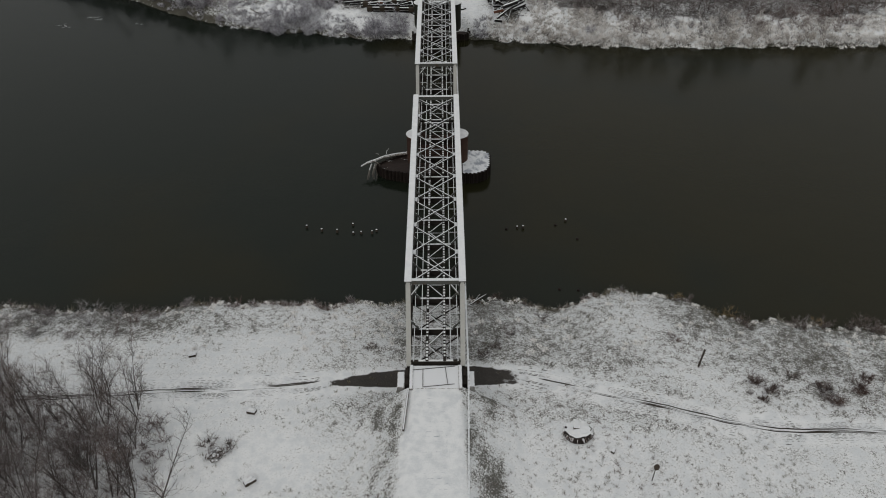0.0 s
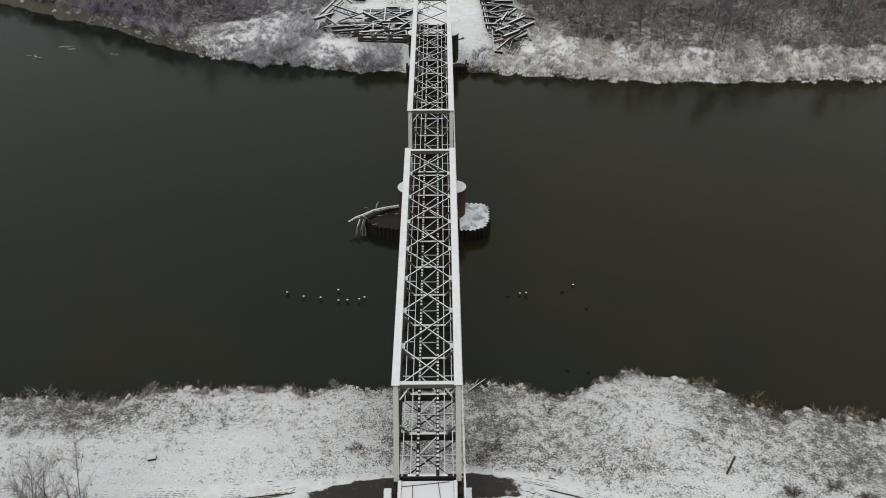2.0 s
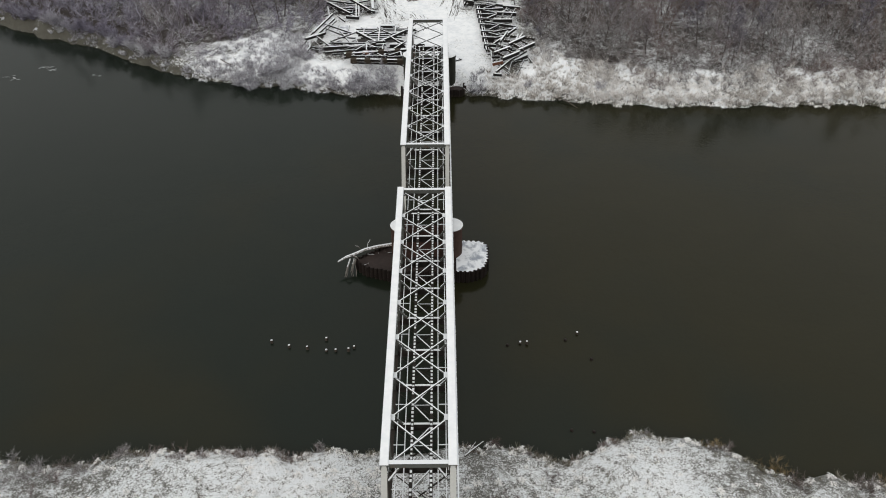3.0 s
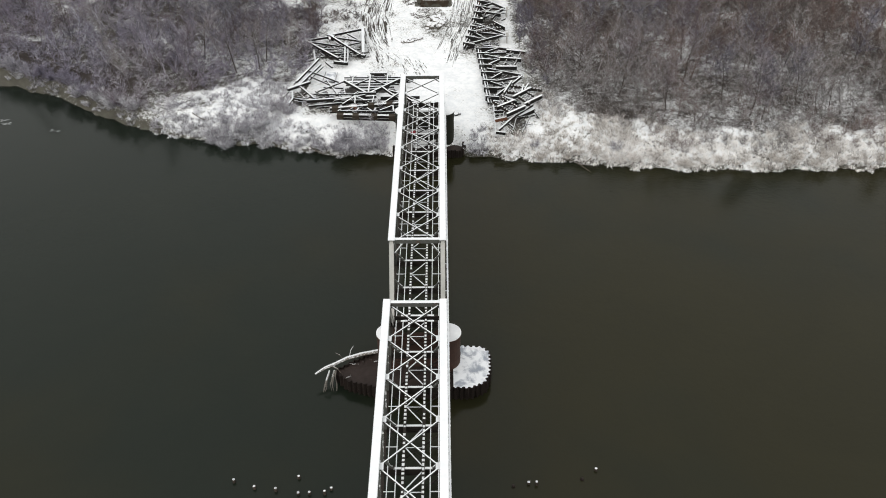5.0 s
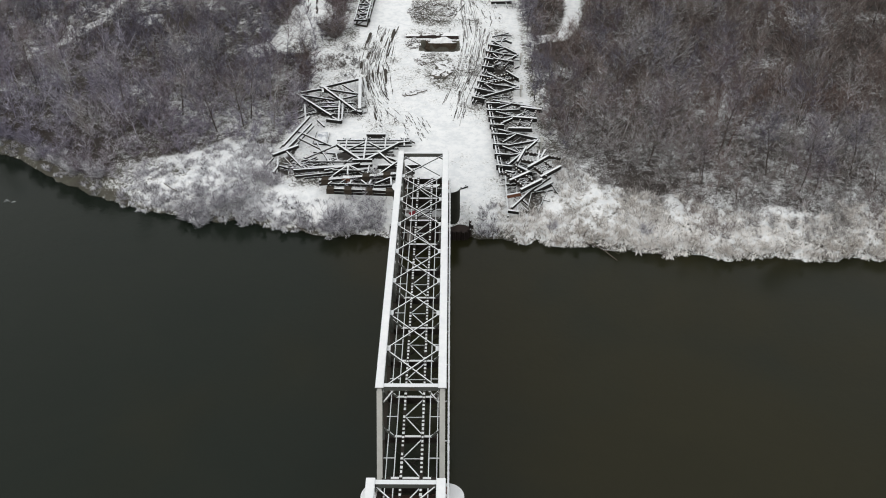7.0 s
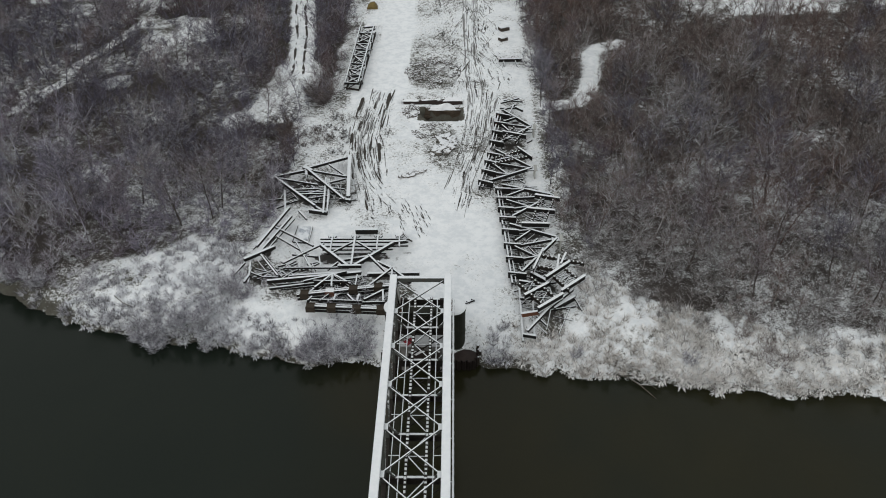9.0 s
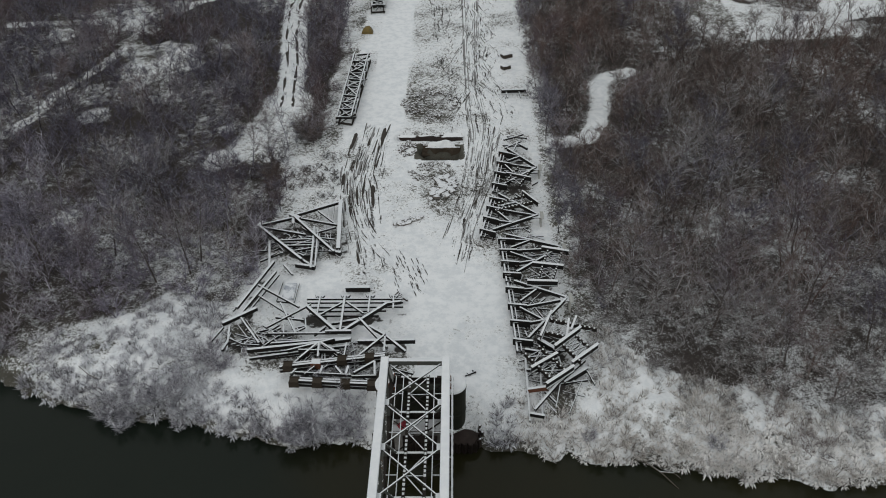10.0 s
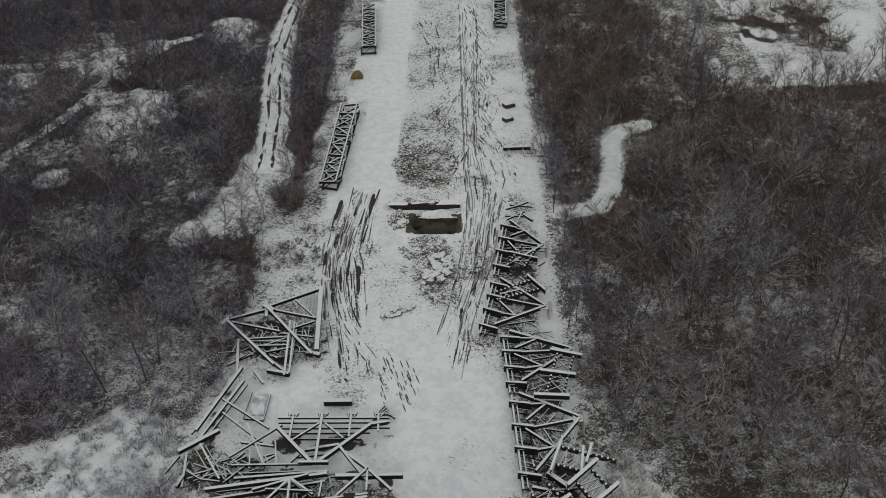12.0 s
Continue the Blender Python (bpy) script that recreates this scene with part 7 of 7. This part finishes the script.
for k in range(27):
    x = 18.5 + 2.1 * k + RIM.uniform(-0.7, 0.7)
    h = RIM.uniform(1.0, 1.7)
    shrub(x, float(bank_far(np.array(x))) + RIM.uniform(0.3, 1.5), h, 14, int(760 * h), 1.35, "low rounded bush white with rime at the waterline", 0, M_BEIGE)
for k in range(16):
    x = -88 + 2.4 * k + RIM.uniform(-0.8, 0.8)
    shrub(x, float(bank_far(np.array(x))) + RIM.uniform(2.0, 3.6), RIM.uniform(1.8, 2.8), 14, 1500, 1.1, "purple-grey rimed bush leaning over the water", 0, M_RIME)
for x, h in ((-13.6, 2.3), (-11.8, 2.6), (-9.4, 2.5), (-7.2, 2.2), (-16.8, 1.6), (-20.2, 1.5), (-23.4, 1.8), (-26.2, 2.0)):
    shrub(x, float(bank_far(np.array(x))) + 0.55, h, 20, int(950 * h), 1.45, "frosted bush drooping over the water from the bank", 0, M_HOAR)
for k, (x, y, h) in enumerate(BANK_SHRUBS):
    shrub(x, y, h, 16, int(800 * h), 1.05, "grey rounded leafless bush hanging over the river bank", 0, M_HOAR)
x, y, rng = spots(-23, -13.4, 135, 148, 1.0, 27)
keep = rng.rand(len(x)) < 0.95 * ramp(fbm(x, y, 3.5, 97), 0.36, 0.52)
x, y = x[keep], y[keep]
scatter("cut_branches", "dark cut branches strewn in the trampled snow", "branches", BUSH, x, y, rng.uniform(0.2, 0.45, len(x)), rng.randint(0, 6, len(x)), M_CUT)


def blades(rng, n, h, spread, width):
    V, F = [], []
    for k in range(n):
        a, b = rng.uniform(0, 6.283), rng.uniform(0, 6.283)
        p = Vector((math.cos(a), math.sin(a), 0)) * rng.uniform(0, spread * 0.5)
        q = p + Vector((math.cos(a) * rng.uniform(0.2, 1) * spread, math.sin(a) * rng.uniform(0.2, 1) * spread, h * rng.uniform(0.5, 1)))
        w = Vector((math.cos(b), math.sin(b), 0)) * width
        V += [tuple(p - w), tuple(p + w), tuple(q)]
        F.append((3 * k, 3 * k + 1, 3 * k + 2))
    return np.array(V), np.array(F)


TUFT = [blades(PR, 15, 0.5, 0.42, 0.03) for _ in range(5)]
REED = [blades(PR, 36, 0.8, 0.75, 0.045) for _ in range(5)]
x, y, rng = spots(-72, 72, -34, 16, 0.85, 15)
dn = bank_near(x) - y
chance = np.clip(0.12 + (fbm(x, y, 6, 71) - 0.42) * 1.9 + 0.35 * (dn < 2.2) + 0.3 * (np.abs(x) < 7.5) * (np.abs(x) > 3.2), 0, 1)
chance *= (dn > 0.15) * (np.abs(x) > 3.1) * (1 - 0.75 * ramp(-x, 8, 13) * (1 - ramp(y, 3, 6)))
keep = rng.rand(len(x)) < chance * 0.8
x, y = x[keep], y[keep]
scatter("grass_tufts", "dead straw-coloured grass tufts poking through thin snow", "grass", TUFT, x, y, rng.uniform(0.3, 0.9, len(x)), rng.randint(0, 5, len(x)), M_GRASS)
x, y, rng = spots(-66, 66, -30, 15, 0.75, 35)
dn = bank_near(x) - y
path = np.minimum(np.abs(y - np.interp(x, [p[0] for p in EAST], [p[1] for p in EAST])), np.abs(y - np.interp(x, [p[0] for p in WEST][::-1], [p[1] for p in WEST][::-1])))
keep = (dn > 0.1) & (np.abs(x) > 3.2) & (path > 1.5) & (rng.rand(len(x)) < np.clip((fbm(x, y, 5, 74) - 0.36) * 2.6 + 0.3 * ramp(x, 4, 12) - 0.5 * ramp(-x, 8, 13) * (1 - ramp(y, 3, 6)), 0, 0.8))
x, y = x[keep], y[keep]
scatter("frosted_grass", "snow-dusted tussocks of pale dead grass on the near bank", "grass", TUFT, x, y, rng.uniform(0.35, 0.85, len(x)), rng.randint(0, 5, len(x)), M_TUSSOCK)
x, y, rng = spots(-112, 112, 84, 150, 0.58, 16)
df = y - bank_far(x)
keep = (df > 0.1) & (df < 19) & (woods(x, y) < 0.6) & ((x > 19) | (x < -23) | (df < 4.5)) & (np.abs(x - 0.8) > 6.5) & (rng.rand(len(x)) < 0.1 + 0.55 * (fbm(x, y, 5, 73) > 0.52) + 0.6 * (df < 1.4) * (x > -46) + 0.3 * (x > 15) * (df < 6) - 0.3 * (x < -46))
x, y = x[keep], y[keep]
size = rng.uniform(0.35, 1.2, len(x)) * np.where(df[keep] < 1.4, 1.15, 1.0)
for part_of, mat in ((x < 10, M_COLDREED), (x >= 10, M_REED)):
    scatter("frosted_reeds", "snow-laden frosted reeds and grass along the far bank", "reeds", REED, x[part_of], y[part_of], size[part_of], rng.randint(0, 5, part_of.sum()), mat)
x, y, rng = spots(-112, 112, 84, 150, 1.5, 17)
df = y - bank_far(x)
clump = fbm(x, y, 8, 75)
keep = (df > 0.3) & (df < 9) & (woods(x, y) < 0.7) & ((x < -6) | (x > 16)) & (rng.rand(len(x)) < np.where(x < -47, 0.9 * (df > 1.6), np.where(x < -36, 0.2 * (clump > 0.5), np.where(x < 0, np.maximum(0.85 * (clump > 0.57), 0.8 * (df < 2.0) * (clump > 0.46)), 0.5 * (clump > 0.62) * (x > 27)))))
x, y = x[keep], y[keep]
size = np.where(df[keep] < 3, rng.uniform(0.5, 0.95, len(x)), rng.uniform(0.35, 0.75, len(x)))
for part_of, mat, words in ((x < -47, M_RIME, "purple-grey rimed bushes hanging over the far waterline"), ((x >= -47) & (x < 10), M_HOAR, "pale frosted bushes hanging over the far waterline"), (x >= 10, M_BEIGE, "cream-white rimed bushes on the far bank")):
    scatter("bank_bushes", words, "bushes", BUSH, x[part_of], y[part_of], size[part_of], rng.randint(0, 6, part_of.sum()), mat)
x, y, rng = spots(-50, 60, 86, 116, 1.05, 19)
df = y - bank_far(x)
keep = (df > 0.3) & (df < np.where(x < 0, 11, 6)) & (woods(x, y) < 0.5) & ((x < -6.5) | (x > 17)) & ((x < -20) | (x > 0) | (df < 3.4)) & (rng.rand(len(x)) < np.where(x > 10, 0.02 + 0.3 * ramp(fbm(x, y, 4, 76), 0.48, 0.62), 0.06 + 0.6 * ramp(fbm(x, y, 4, 76), 0.42, 0.58)))
x, y = x[keep], y[keep]
size = rng.uniform(0.16, 0.42, len(x))
for part_of, mat in ((x < 10, M_HOAR), (x >= 10, M_BEIGE)):
    scatter("low_brush", "low brush and brambles thickly coated with rime", "brush", BUSH, x[part_of], y[part_of], size[part_of], rng.randint(0, 6, part_of.sum()), mat)
x, y, rng = spots(19, 84, 86, 112, 1.4, 28)
df = y - bank_far(x)
keep = (woods(x, y) < 0.8) & (rng.rand(len(x)) < 0.7 * ramp(df + np.clip(x - 30, -12, 12) * 0.35 + (fbm(x, y, 6, 79) - 0.5) * 7, 4, 8) * (df > 1.6))
x, y = x[keep], y[keep]
scatter("bank_scrub", "low grey rimed scrub thinning out down the bank", "bushes", BUSH, x, y, rng.uniform(0.3, 0.7, len(x)), rng.randint(0, 6, len(x)), M_GREYRIME)
x, y, rng = spots(-80, 80, 4, 20, 0.6, 18)
dn = bank_near(x) - y
keep = (dn > 0.05) & (dn < 1.6) & (np.abs(x) > 3.5) & (rng.rand(len(x)) < 0.35 + 0.6 * (fbm(x, y, 6, 77) > 0.5))
x, y = x[keep], y[keep]
scatter("bank_grass", "long snow-dusted grass hanging over the near waterline", "grass", REED, x, y, rng.uniform(0.4, 0.9, len(x)), rng.randint(0, 5, len(x)), M_GRASS)


def clump(rng):
    """A shock of matted grass: broad blades that arch outwards and droop under their snow."""
    V, F = [], []
    for k in range(27):
        a, l, w = rng.uniform(0, 6.283), rng.uniform(0.4, 1.05), rng.uniform(0.035, 0.1)
        out, side = Vector((math.cos(a), math.sin(a), 0)), Vector((-math.sin(a), math.cos(a), 0)) * w
        h = rng.uniform(0.25, 0.65)
        p, m, q = out * rng.uniform(0, 0.15), out * l * 0.5 + Vector((0, 0, h)), out * l + Vector((0, 0, rng.uniform(-0.15, h * 0.7)))
        o = len(V)
        V += [tuple(p - side * 0.6), tuple(p + side * 0.6), tuple(m + side), tuple(m - side), tuple(q)]
        F += [(o, o + 1, o + 2), (o, o + 2, o + 3), (o + 3, o + 2, o + 4)]
    return np.array(V), np.array(F)


# the right bank's warm light is put into M_SHAG; M_COLDSHAG goes without
M_SHAG = make_twigs("snowy_matted_grass", (0.06, 0.049, 0.042), (0.93, 0.9, 0.86), 0.98, 0.08, 0.3, (0.9, 0.89, 0.87))
M_COLDSHAG = make_twigs("cold_matted_grass", (0.04, 0.038, 0.042), (0.82, 0.82, 0.85), 0.9, 0.08, 0.4)
CLUMP = [clump(PR) for _ in range(8)]
x, y, rng = spots(-112, 112, 86, 150, 0.72, 81)
df = y - bank_far(x)
lie = fbm(x, y, 4, 83)
chance = np.where(x > 16, 0.95 * (1 - ramp(df, 1.5, 7.0)) * (0.5 + lie) * (1 - 0.8 * (1 - ramp(np.hypot(x - 22, (y - 95) * 0.7) + (lie - 0.5) * 5, 3.5, 6.5))), np.where(x < -46, 0.4 * (df < 0.9), 0.75 * (1 - ramp(df, 2.0, 11)) * ramp(lie, 0.32, 0.6)))
keep = (df > -0.3) & (df < 12) & (woods(x, y) < 0.4) & ((x < -6.5) | (x > 7.5)) & ((x < -22) | (x > 16) | (df < 3.2)) & (rng.rand(len(x)) < np.where(df < 0.5, 0.9 * (x > -46), chance))
x, y = x[keep], y[keep]
size = rng.uniform(0.4, 1.0, len(x))
for part_of, mat in ((x < 10, M_COLDSHAG), (x >= 10, M_SHAG)):
    scatter("grass_hummocks", "snow-laden hummocks of matted grass along the far bank", "grass", CLUMP, x[part_of], y[part_of], size[part_of], rng.randint(0, 8, part_of.sum()), mat)
x, y, rng = spots(-66, 66, -4, 18, 0.8, 82)
dn = bank_near(x) - y
keep = (dn > 0.05) & (np.abs(x) > 4) & (rng.rand(len(x)) < np.where(dn < 1.6, 0.75, 0.22 * ramp(fbm(x, y, 4, 84), 0.45, 0.6) * ramp(y, 0, 3)))
x, y = x[keep], y[keep]
scatter("grass_hummocks", "snow-dusted hummocks of matted grass on the near bank", "grass", CLUMP, x, y, rng.uniform(0.3, 0.7, len(x)), rng.randint(0, 8, len(x)), M_SHAG)
